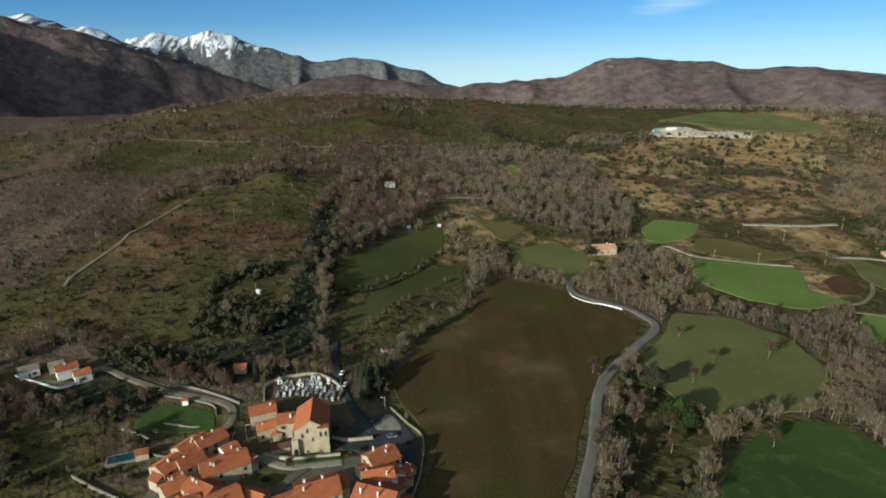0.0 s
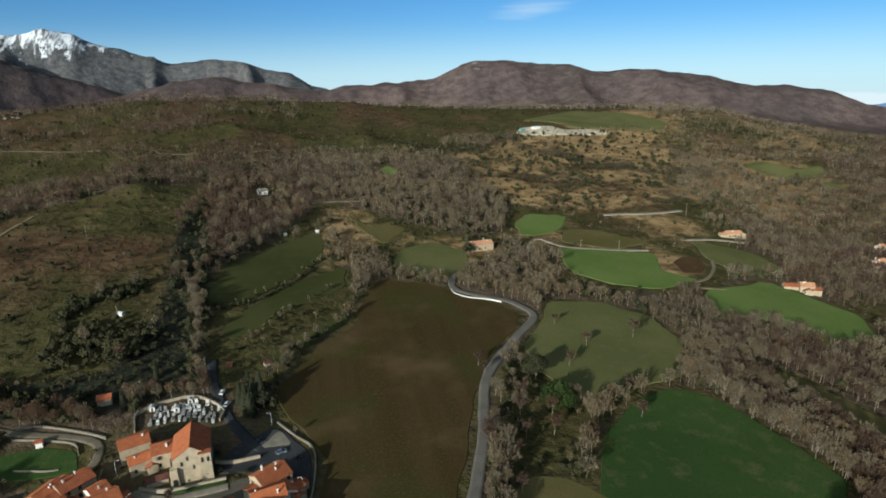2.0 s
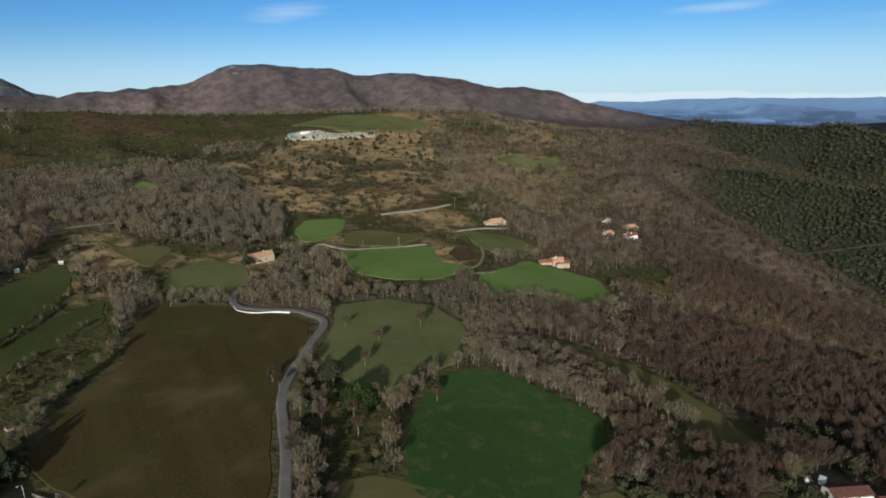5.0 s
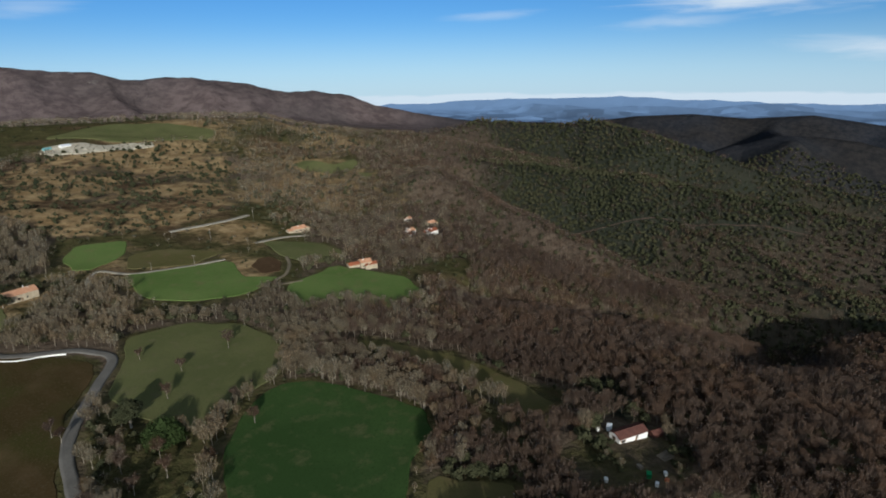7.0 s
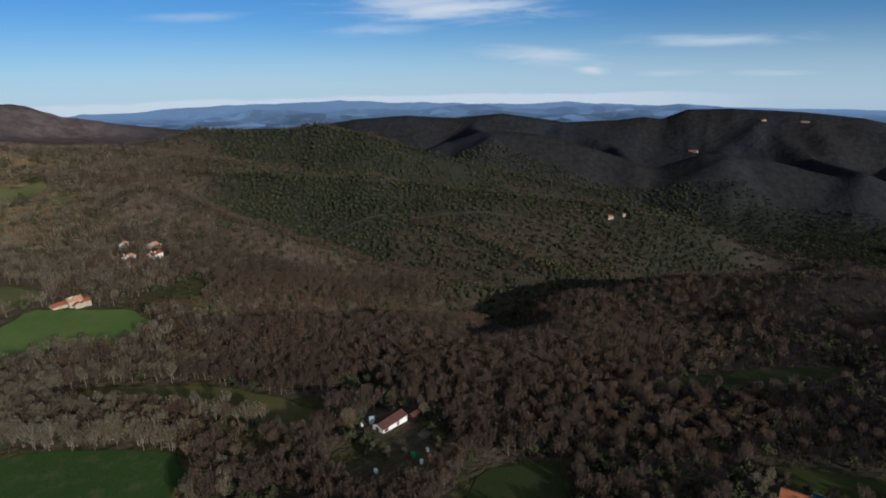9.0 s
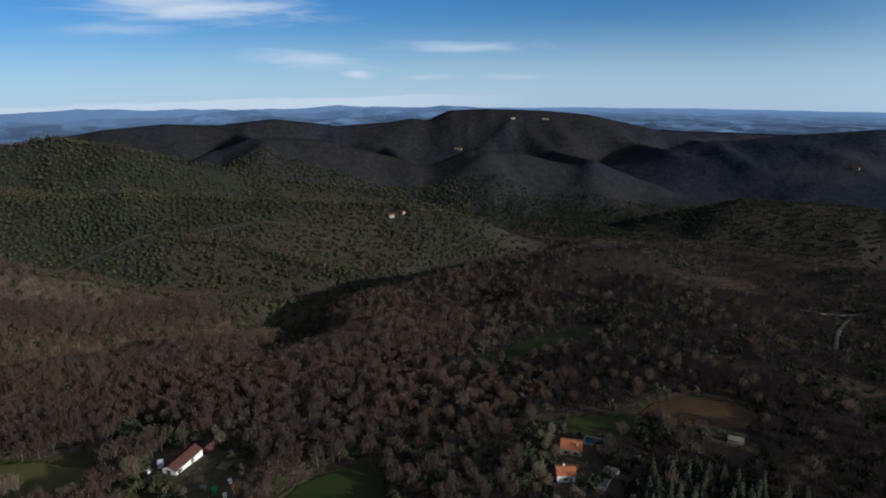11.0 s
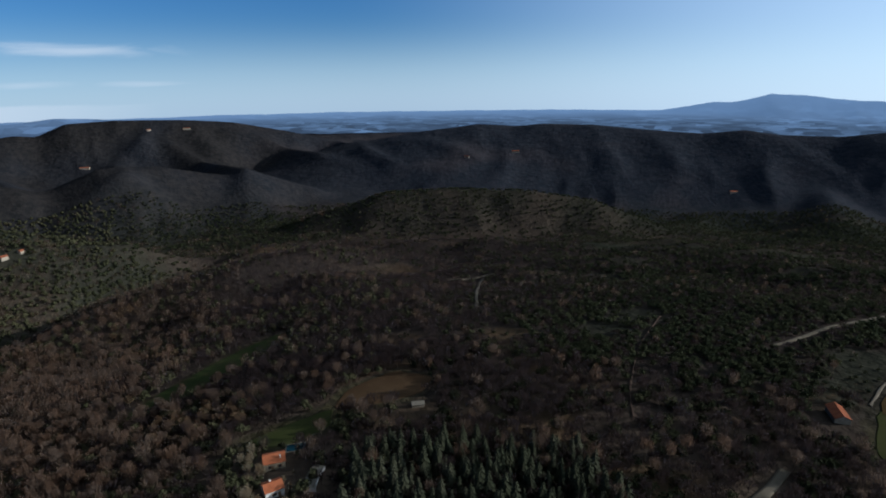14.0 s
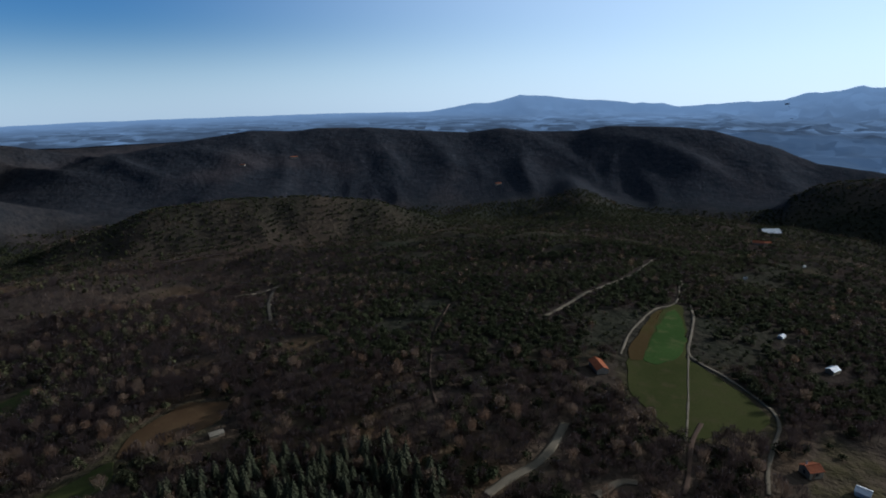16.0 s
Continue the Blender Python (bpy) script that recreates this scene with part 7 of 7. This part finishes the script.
for x0, x1, y0, y1 in ((-4.4, 4.4, -2.6, -2.2), (-4.4, 4.4, 2.2, 2.6), (-4.4, -4.0, -2.2, 2.2), (4.0, 4.4, -2.2, 2.2)):
    box(bm, x0, x1, y0, y1, -1.0, 0.35)
part("coping", bm, m_concrete, ob)
part("water", box(bmesh.new(), -4.02, 4.02, -2.22, 2.22, -1.0, 0.2), m_water, ob)


# ---- single trees ----
def arrays_to(name, pieces, material, parent):
    v, f = pieces
    me = make_mesh(name, v, f)
    me.attributes.new("tint", "FLOAT", "POINT").data.foreach_set("value", np.full(len(v), random.random(), np.float32))
    me.materials.append(material)
    ob = new(name, me)
    ob.parent = parent
    return ob


def limbs_of(height, count, reach, seed, start=0.25):
    g = np.random.default_rng(seed)
    trunk = spike((0, 0, -0.6), (0.03 * height, 0.02 * height, 0.55 * height), 0.017 * height, 0.009 * height, 6)
    stems, tips = [], []
    for k in range(count):
        z = height * g.uniform(start, 0.55)
        turn = 2.4 * k + g.uniform(-0.3, 0.3)
        a = np.array([0.05 * z, 0.035 * z, z])
        b = np.array([math.cos(turn) * height * reach * g.uniform(0.6, 1), math.sin(turn) * height * reach * g.uniform(0.6, 1), min(0.96 * height, z + height * g.uniform(0.2, 0.45))])
        mid = (a + b) / 2 + (0, 0, 0.06 * height)
        stems += [spike(a, mid, 0.007 * height, 0.004 * height, 4), spike(mid, b, 0.004 * height, 0.0015 * height, 4)]
        tips += [(a, mid), (mid, b)]
        for _ in range(4):
            p = mid + (b - mid) * g.uniform(0, 0.9)
            q = p + unit(g.normal(size=3) + (0, 0, 0.8)) * height * g.uniform(0.1, 0.2)
            stems.append(spike(p, q, 0.0035 * height, 0.001 * height, 3))
            tips.append((p, q))
    return trunk, stems, tips


def field_tree(x, y, height, turn, seed, label="bare grey tree standing alone in the meadow", pale=False):
    ob = thing("tree", x, y, turn, label, "tree")
    trunk, stems, tips = limbs_of(height, 10, 0.27, seed, 0.30)
    arrays_to("trunk", (np.array(trunk[0]), np.array(trunk[1])), m_bark, ob)
    g = np.random.default_rng(seed + 1)
    arrays_to("branchwork", gather(stems), m_bark, ob)
    verts, faces = [], []
    for k in range(900):
        a, b = tips[g.integers(0, len(tips))]
        p = a + (b - a) * g.uniform(0.3, 1)
        way = unit(g.normal(size=3) + (0, 0, 0.6))
        across = unit(np.cross(way, g.normal(size=3))) * 0.16
        n = len(verts)
        verts += [p - across, p + across, p + way * height * g.uniform(0.08, 0.2)]
        faces.append((n, n + 1, n + 2))
    arrays_to("twig_crown", (np.array(verts), np.array(faces)), m_dim_twigs, ob)


def crown_tree(x, y, height, turn, seed, slender, label, lobes=7, leaves=120, leaf=0.42, material=None, name="tree"):
    ob = thing(name, x, y, turn, label, "tree")
    v, f = leafy_tree(height, lobes, leaves, leaf, seed, slender)
    arrays_to("trunk", spike((0, 0, -0.5), (0, 0, 0.6 * height), 0.035 * height, 0.02 * height, 6), m_bark, ob)
    arrays_to("crown", (v, f), material or m_leaves, ob)


def cypress(x, y, height, seed, label="dark narrow cypress beside the lane", spread=0.12):
    ob = thing("cypress", x, y, seed * 40, label, "tree", "cypresses")
    v, f = conifer(height, 22, 8, seed, spread)
    arrays_to("trunk", spike((0, 0, -0.5), (0, 0, 0.4 * height), 0.02 * height, 0.015 * height, 6), m_bark, ob)
    arrays_to("crown", (v, f), m_needles, ob)


field_tree(56, 186, 13, 0, 1, "large bare plane tree beside the road")
for k, (tx, ty, th) in enumerate(((69, 250, 9), (70, 243, 8), (124, 287, 7), (131, 260, 8), (113, 241, 9), (160, 264, 11), (130, 215, 8), (119, 207, 9), (110, 199, 9), (125, 194, 9),
                                  (97, 182, 9), (58, 191, 10), (55, 165, 9), (75, 205, 10), (80, 218, 9), (64, 178, 9), (84, 190, 10), (72, 190, 9), (88, 202, 9), (60, 160, 8), (-58, 181, 6), (-120, 196, 6))):
    field_tree(tx, ty, th, 40 * k, 10 + k)
crown_tree(94, 209, 11.5, 0, 3, 0.72, "broad green umbrella pine at the meadow's edge", 11, 420, 0.46, m_pine, "umbrella_pine")
crown_tree(92, 232, 16, 30, 4, 0.30, "tall ragged dark pine beside the road", 9, 150, 0.6, m_maquis, "pine")
for cx, cy, ch in ((-36, 232, 11), (-33, 238, 12), (-38, 240, 10), (-31, 233, 10)):
    crown_tree(cx, cy, ch, 20 * ch, 40 + ch, 0.36, "dense dark conifer of the clump beside the lane", 7, 120, 0.5, m_needles, "conifer")
crown_tree(90, 236, 9, 30, 5, 0.42, "rounded dark evergreen beside the road", 6, 110, 0.45)
for k, (cx, cy, ch) in enumerate(((-38, 231, 14), (-35, 235, 15), (-33, 241, 14), (-38, 244, 13), (-41, 238, 11), (-36, 228, 12), (-32, 236, 13), (-88, 240, 11), (-80, 262, 10))):
    cypress(cx, cy, ch, 200 + k, spread=0.17 if cx > -60 else 0.11)
for k, (cx, cy, ch, cs) in enumerate(((-36, 226, 6, 0.5), (-44, 194, 2.6, 0.6), (-128, 183, 3.4, 0.5), (-134, 189, 3.2, 0.5), (-122, 183, 3.0, 0.55), (-116, 180, 3.4, 0.5),
                                      (-66, 176, 2.8, 0.5), (-100, 236, 5, 0.5), (-112, 241, 5, 0.5), (105, 410, 9, 0.5), (128, 424, 10, 0.45), (110, 430, 10, 0.45), (135, 412, 9, 0.5),
                                      (345, 424, 9, 0.45), (358, 415, 10, 0.4), (152, 98, 7, 0.4), (160, 86, 7, 0.4), (166, 74, 6, 0.4))):
    crown_tree(cx, cy, ch, 50 * k, 300 + k, cs, "dense dark evergreen tree in a garden" if ch > 4 else "clipped evergreen garden bush", 4, 70, 0.05 * ch + 0.15)


# ---- rocks, parapet and scattered bushes ----
m_rock = surface("pale_outcrop", (0.13, 0.118, 0.10), (0.23, 0.21, 0.18), 0.3, 2.0, 0.95, 0.6, 0.1, (0.13, 0.12, 0.09))


def rock(x, y, size, seed):
    """A weathered outcrop: a lumpy block sunk in the ground."""
    ob = thing("rock_outcrop", x, y, 40 * seed, "pale weathered rock outcrop in rough grass", "rock", "rocks on the hillside")
    bm = bmesh.new()
    bmesh.ops.create_icosphere(bm, subdivisions=2, radius=1.0)
    for v in bm.verts:
        n = grain(v.co.x * 3 + seed * 7, v.co.y * 3 + v.co.z * 4, 1.4, seed)[0]
        v.co = v.co * (1 + 0.28 * n)
        v.co = Vector((v.co.x * size * 1.3, v.co.y * size * 0.8, (v.co.z * 0.6 + 0.1) * size))
    part("boulder", bm, m_rock, ob)


for k, (rx, ry, rs) in enumerate(((-497, 1070, 4), (-993, 2177, 5), (-474, 1060, 4.5), (-468, 1071, 3.5), (-457, 1064, 4), (-440, 911, 3), (-432, 916, 3.5), (-426, 922, 3), (-421, 926, 2.6), (-432, 871, 2.2), (-346, 641, 2.6), (-337, 634, 2.2), (-381, 571, 2.6), (-363, 587, 1.8), (-312, 614, 2.0))):
    rock(rx, ry, 0.75 * rs, k + 1)
stone_wall("road_parapet", [(78, 348), (78.5, 341), (86, 332.5), (97, 328), (104, 323)], 0.9, 0.35, m_white, "white parapet along the outside of the road bend")


def sheep_hut(x, y, turn, label, material, roof=None):
    house(x, y, 2.6, 2.0, 1.5, turn, label, material, roof or m_metal, windows=False, chimneys=0, name="hut", category="shed", foot=1.0)


sheep_hut(-30, 455, 20, "small pale hut among bare trees", m_white)
sheep_hut(-5, 462, -15, "small grey hut among bare trees", m_stone)
sheep_hut(-32, 268, 30, "small grey garden hut beside the hedge", m_stone, m_tile_dark)
sheep_hut(-49, 269, -10, "small brown garden hut beside the lane", m_tile_dark, m_tile_dark)
sheep_hut(-112, 327, -25, "small white hut above the thicket", m_white)
sheep_hut(-34, -513, 10, "small white hut in the scrub", m_white)
sheep_hut(-98, -683, 35, "small white hut in the scrub", m_white)

# ---- woods ----
def stand(r0, r1, spacing, b0=-44, b1=196):
    """Jittered places between two distances from the point under the camera."""
    n = int(2 * r1 / spacing)
    gx, gy = np.meshgrid(np.arange(n) - n / 2, np.arange(n) - n / 2)
    x = (gx.ravel() + rng.uniform(-0.48, 0.48, n * n)) * spacing
    y = (gy.ravel() + rng.uniform(-0.48, 0.48, n * n)) * spacing
    r, b = np.hypot(x, y), np.degrees(np.arctan2(x, y))
    b = np.where(b < -120, b + 360, b)
    ok = (r > r0) & (r <= r1) & (b > b0) & (b < b1)
    return x[ok], y[ok]


def clear_of_roads(x, y, margin=1.5):
    ok = np.ones(x.shape, bool)
    for line, width in ROADS:
        lo, hi = line.min(0) - 10, line.max(0) + 10
        near = np.where((x > lo[0]) & (x < hi[0]) & (y > lo[1]) & (y < hi[1]))[0]
        if len(near):
            d = np.hypot(x[near][:, None] - line[:, 0], y[near][:, None] - line[:, 1]).min(1)
            out = 1 + 4.5 / np.hypot(x[near], y[near])
            beyond = np.hypot((x[near] * out)[:, None] - line[:, 0], (y[near] * out)[:, None] - line[:, 1]).min(1)
            ok[near] = (d > width / 2 + margin) & (beyond > width / 2 + margin)
    for hx, hy, reach in CLEARED:
        ok &= np.hypot(x - hx, y - hy) > reach
        # and a gap towards the camera, so that the house shows in its view
        far = math.hypot(hx, hy)
        ok &= np.hypot(x - hx * (1 - 9 / far), y - hy * (1 - 9 / far)) > reach
    return ok


def woods():
    bands = [
        # from, to, spacing, (limbs, sprays, spray size), leaf clumps of an evergreen, clump size, growth
        ("near", 105, 320, 3.9, (3, 95, 2.0), 0, 0.0, 0.95),
        ("middle", 320, 600, 4.9, (1, 40, 2.5), 22, 1.15, 0.95),
        ("far", 600, 1000, 6.3, (0, 20, 3.0), 10, 1.5, 0.92),
        ("farther", 1000, 1750, 10.4, (0, 11, 3.8), 6, 2.2, 1.15),
    ]
    for name, r0, r1, spacing, (limbs, sprays, spray), clumps, clump, grow in bands:
        x, y = stand(r0, r1, spacing)
        grass, fern, ever, trees = cover(x, y)
        keep = (rng.uniform(0, 1, x.shape) < trees) & clear_of_roads(x, y)
        x, y, ever, trees = x[keep], y[keep], ever[keep], trees[keep]
        green = rng.uniform(0, 1, x.shape) < ever
        b = np.degrees(np.arctan2(x, y))
        b = np.where(b < -120, b + 360, b)
        scrubby = np.clip((b - 122) / 20, 0, 1) * np.clip((np.hypot(x, y) - 230) / 80, 0, 1)
        open_land = trees < 0.5
        size = np.clip(1.0 + 0.09 * rng.normal(0, 1, x.shape) + 0.16 * fractal(x, y, 45, 2, 61), 0.55, 1.5) * grow * np.where(open_land, 0.45, 1.0)
        # low thickets on the western slope
        size = size * np.where(depth_inside(x, y, ZONES["west_wood"][1]) > 0, 0.5, 1.0)
        # crowns of neighbours meet
        meet = 0.60 * spacing / grow
        slim = [pole_tree(9.6, limbs, sprays, spray, meet / 9.6 + 0.02 * (k % 3), 40 + k) for k in range(5)]
        broad = [bare_tree(8.0, limbs, int(0.9 * sprays), 0.62 * spray, 1.05 * meet / 8.0, 50 + k) for k in range(5)]
        low = [bare_tree(6.4, 0, int(0.75 * sprays), 0.6 * spray, 1.2 * meet / 6.4, 55 + k) for k in range(2)]
        low += [pole_tree(7.2, limbs // 2, int(0.8 * sprays), 0.85 * spray, 1.1 * meet / 7.2, 57 + k) for k in range(3)]
        leafy = [tuft_tree(6.5, clumps, clump, 60 + k) if clumps else leafy_tree(6.5, 4, 26, 0.6, 60 + k) for k in range(5)]
        domed = [tuft_tree(4.6, clumps or 46, clump or 0.75, 70 + k, 0.72) for k in range(5)]
        d, e = ~green & ~(open_land & (rng.uniform(0, 1, x.shape) < 0.6)), green | open_land
        e &= ~d
        deep = (b > 128) | ((b > 104) & (np.hypot(x, y) > 1000))
        pick = rng.uniform(0, 1, x.shape)
        # shade put into colour: darker plants towards the backlit east and south
        backlit = d & (pick < 0.92 * np.clip((b - 88) / 26, 0, 1))
        dimmed = d & ~backlit & ((pick > 1 - np.clip((b - 34) / 26, 0, 1)) | (pick < 0.75 * np.clip((4 - b) / 12, 0, 1)))
        rusty = (d | dimmed) & (fractal(x, y, 34, 2, 99) > 0.34) & (rng.uniform(0, 1, x.shape) < 0.4) & (b > 12) & (b < 112) & ~open_land
        dimmed &= ~rusty
        d &= ~backlit & ~dimmed & ~rusty
        if rusty.sum():
            planted("oak_woodland", broad, (x[rusty], y[rusty]), size[rusty], m_rust, "rusty oaks that keep their dead leaves", "woodland")
        for mine, kinds in ((dimmed & (b < 84), slim), (dimmed & (b >= 84), slim + broad[:2])):
            planted("dimmed_woodland", kinds, (x[mine], y[mine]), size[mine] * (1 - 0.3 * scrubby[mine]), m_dim_twigs,
                    "leafless woodland in browner, darkened tones on the valley slopes", "woodland")
        planted("bare_woodland", slim, (x[d], y[d]), size[d] * (1 - 0.3 * scrubby[d]), m_twigs,
                "leafless grey-brown winter woodland on the slopes", "woodland")
        planted("backlit_brush", low, (x[backlit], y[backlit]), size[backlit] * (0.95 - 0.22 * scrubby[backlit]), m_brush,
                "brown thicket coloured dark as if seen against the light", "brushwood")
        planted("evergreen_woodland", leafy, (x[e & ~deep], y[e & ~deep]), (size * np.where((ever > 0.45) & (scrubby < 0.1), 1.12, 1.0))[e & ~deep], m_leaves,
                "dark green holm oak woodland and scrub", "woodland")
        planted("maquis_scrub", domed, (x[e & deep], y[e & deep]), (size * (1 - 0.12 * scrubby))[e & deep], m_maquis,
                "dark rounded evergreen maquis bushes", "scrubland")


woods()


def hedge(line, spread, per_metre, green, height=1.0):
    """Trees and bushes along a boundary."""
    p = eased(line, 1.0)
    n = int(len(p) * per_metre)
    q = p[rng.integers(0, len(p), n)] + rng.normal(0, spread, (n, 2))
    leafed = rng.uniform(0, 1, n) < green
    for mine, name, kinds, mat, label in (
            (~leafed, "bare_hedgerow", [pole_tree(9.0, 4, 110, 1.7, 0.22, 140 + k) for k in range(2)] + [bare_tree(8.0, 5, 130, 1.0, 0.32, 143)] if green else [
                pole_tree(9.6, 9, 75, 1.5, 0.24, 150 + k) for k in range(4)], m_twigs, "leafless hedgerow of grey-brown trees"),
            (leafed, "evergreen_hedgerow", [leafy_tree(5.5, 4, 26, 0.55, 160 + k) for k in range(3)], m_leaves, "dark evergreen hedgerow bushes")):
        if mine.sum():
            planted(name, kinds, (q[mine, 0], q[mine, 1]), rng.uniform(0.5, 1.1, mine.sum()) * height, mat, label, "hedgerow")


hedge([(-62, 262), (-66, 277), (-71, 315), (-77, 361), (-83, 420), (-81, 488), (-74, 548)], 2.2, 0.35, 0.35, 1.1)
hedge([(-64, 327), (-46, 343), (-19, 383), (0, 418)], 1.0, 0.3, 0.5, 0.5)
hedge([(-47, 281), (-30, 317), (8, 367), (16, 379)], 1.0, 0.3, 0.5, 0.5)
hedge([(562, 606), (575, 612), (592, 628)], 4.0, 0.5, 1.0, 1.2)
hedge([(-30, 253), (-18, 281), (0, 302), (12, 320)], 1.4, 0.45, 0.2, 0.95)
hedge([(18, 345), (30, 376), (54, 366), (75, 354)], 1.6, 0.45, 0.2, 0.9)
hedge([(-70, 385), (-47, 438), (-13, 464), (6, 491)], 3.0, 0.5, 0.4)
hedge([(54, 172), (70, 205), (82, 231), (90, 246)], 3.5, 0.5, 0.35, 0.85)
hedge([(100, 190), (118, 207), (140, 216), (161, 222)], 2.0, 0.3, 0.1, 0.8)
hedge([(85, 360), (116, 336), (140, 333), (162, 322), (186, 294), (188, 256), (168, 225)], 2.5, 0.6, 0.12, 1.0)
hedge([(-145, 340), (-128, 350), (-110, 357)], 4.5, 0.8, 0.9, 1.25)
hedge([(-132, 276), (-122, 290), (-106, 290), (-92, 281)], 6.0, 0.9, 1.0, 1.38)
hedge([(-166, 258), (-146, 259), (-124, 251), (-103, 245)], 2.5, 0.7, 1.0, 1.15)
hedge([(-135, 247), (-123, 243), (-111, 239), (-101, 237)], 1.2, 1.3, 1.0, 1.15)
hedge([(-84, 241), (-82, 238)], 0.8, 1.0, 1.0, 1.03)
hedge([(-54, 192), (-50, 192), (-45, 192)], 0.8, 0.9, 0.4, 0.45)
hedge([(-86, 211), (-82, 207), (-78, 202)], 1.0, 0.6, 0.8, 0.4)
hedge([(-71, 192), (-66, 194), (-61, 192)], 1.0, 0.5, 0.5, 0.45)
hedge([(-118, 203), (-116, 205), (-114, 208)], 1.5, 0.6, 0.5, 0.6)
hedge([(-94, 216), (-90, 211), (-89, 203)], 1.0, 0.5, 0.7, 0.4)
hedge([(-141, 322), (-139, 335), (-132, 346), (-119, 350), (-108, 367)], 2.5, 0.7, 0.95, 1.15)
hedge([(-135, 291), (-127, 299), (-115, 301), (-101, 304), (-90, 303)], 4.0, 0.9, 0.95, 1.15)
hedge([(-139, 308), (-127, 316), (-112, 308)], 4.0, 0.6, 0.95, 1.0)
hedge([(-85, 284), (-92, 281), (-106, 282), (-116, 280)], 3.0, 0.5, 1.0, 1.03)
hedge([(-170, 261), (-153, 254), (-136, 248), (-122, 243), (-110, 238), (-103, 241)], 1.6, 1.3, 1.0, 1.32)
hedge([(-100, 390), (-84, 369), (-76, 334), (-67, 316)], 2.5, 0.8, 0.45, 1.2)
hedge([(-68, 334), (-51, 334), (-33, 352), (-10, 390)], 0.8, 0.7, 0.95, 0.55)
hedge([(-149, 220), (-140, 213), (-137, 219), (-134, 227)], 3.0, 0.6, 0.95, 0.7)
hedge([(170, 195), (178, 175), (182, 155), (178, 138)], 3.0, 0.5, 0.1, 1.1)


def plantation():
    outline = np.array([(130, -76), (150, -96), (160, -114), (146, -132), (125, -152), (100, -165), (70, -150), (85, -112), (108, -88)], float)
    x, y = stand(100, 240, 4.4, 80, 170)
    d = depth_inside(x, y, outline)
    ok = d > 0
    x, y = x[ok], y[ok]
    planted("conifer_plantation", [conifer(12.5, 9, 6, 80 + k) for k in range(4)], (x, y), rng.uniform(0.55, 1.2, x.shape), m_needles,
            "dense stand of dark conifers beside the houses", "woodland")


plantation()


def bushes(name, outline, spacing, share, lo, hi, label, material=m_leaves):
    """Single rounded bushes dotted over open ground."""
    p = np.array(outline, float)
    span = np.hypot(*p.T).max() + 10
    x, y = stand(100, span, spacing)
    keep = (depth_inside(x, y, p) > 0) & (rng.uniform(0, 1, x.shape) < share * (0.6 + 0.8 * fractal(x, y, 60, 2, 33))) & clear_of_roads(x, y)
    x, y = x[keep], y[keep]
    grass, fern, ever, trees = cover(x, y)
    ok = trees > 0.01
    planted(name, [leafy_tree(4.0, 4, 16, 0.6, 260 + k, 0.55) for k in range(3)], (x[ok], y[ok]), rng.uniform(lo, hi, ok.sum()), material, label, "bushes")


bushes("heath_bushes", ZONES["heath"][1], 9, 0.75, 0.5, 1.6, "dark rounded bushes dotted over golden heath")
bushes("pasture_bushes", ZONES["hill_pasture"][1], 11, 0.34, 0.35, 1.1, "dark bushes dotted over the hill pasture")
bushes("upland_bushes", ZONES["hilltop"][1], 20, 0.40, 0.5, 1.3, "dark bushes dotted over the hilltop grass")
bushes("garden_bushes", ZONES["scrub_bank"][1], 6, 0.5, 0.3, 0.8, "dark bushes on the bank below the gardens")
bushes("village_bushes", [(-158, 172), (-160, 205), (-125, 205), (-104, 190), (-108, 160), (-120, 140)], 5, 0.5, 0.25, 0.6, "dark green bushes in the village gardens")
hedge([(363, 502), (398, 515), (401, 498), (393, 464), (386, 433)], 9.0, 0.7, 0.9, 1.5)
hedge([(350, 469), (340, 440), (352, 425)], 5.0, 0.5, 0.8, 1.3)
hedge([(166, 222), (171, 203), (176, 180), (181, 160), (180, 142)], 2.2, 1.3, 0.0, 1.2)
hedge([(200, 158), (202, 135), (203, 114)], 2.0, 0.5, 0.0, 1.2)
hedge([(146, 109), (151, 99), (157, 90)], 1.2, 1.2, 1.0, 1.0)
hedge([(194, 70), (197, 77), (205, 80), (214, 77)], 1.6, 0.8, 0.7, 1.2)
hedge([(184, 58), (192, 66), (198, 70)], 1.5, 0.6, 0.6, 0.9)
hedge([(196, 40), (208, 42), (220, 48), (226, 56)], 2.2, 0.7, 0.7, 0.9)
hedge([(170, 84), (178, 96), (186, 104)], 2.4, 0.7, 0.6, 1.0)

# trees and bushes close round the two houses by the pool
hedge([(172, -66), (177, -74), (188, -76), (193, -84), (190, -91)], 1.4, 0.6, 0.45, 0.9)
hedge([(158, -68), (161, -64), (170, -67)], 1.3, 0.7, 0.3, 0.9)
hedge([(153, -70), (157, -77), (167, -82), (172, -88), (180, -94)], 0.9, 0.5, 0.6, 0.5)
hedge([(150, -62), (148, -70), (147, -80)], 2.0, 0.5, 0.2, 0.8)
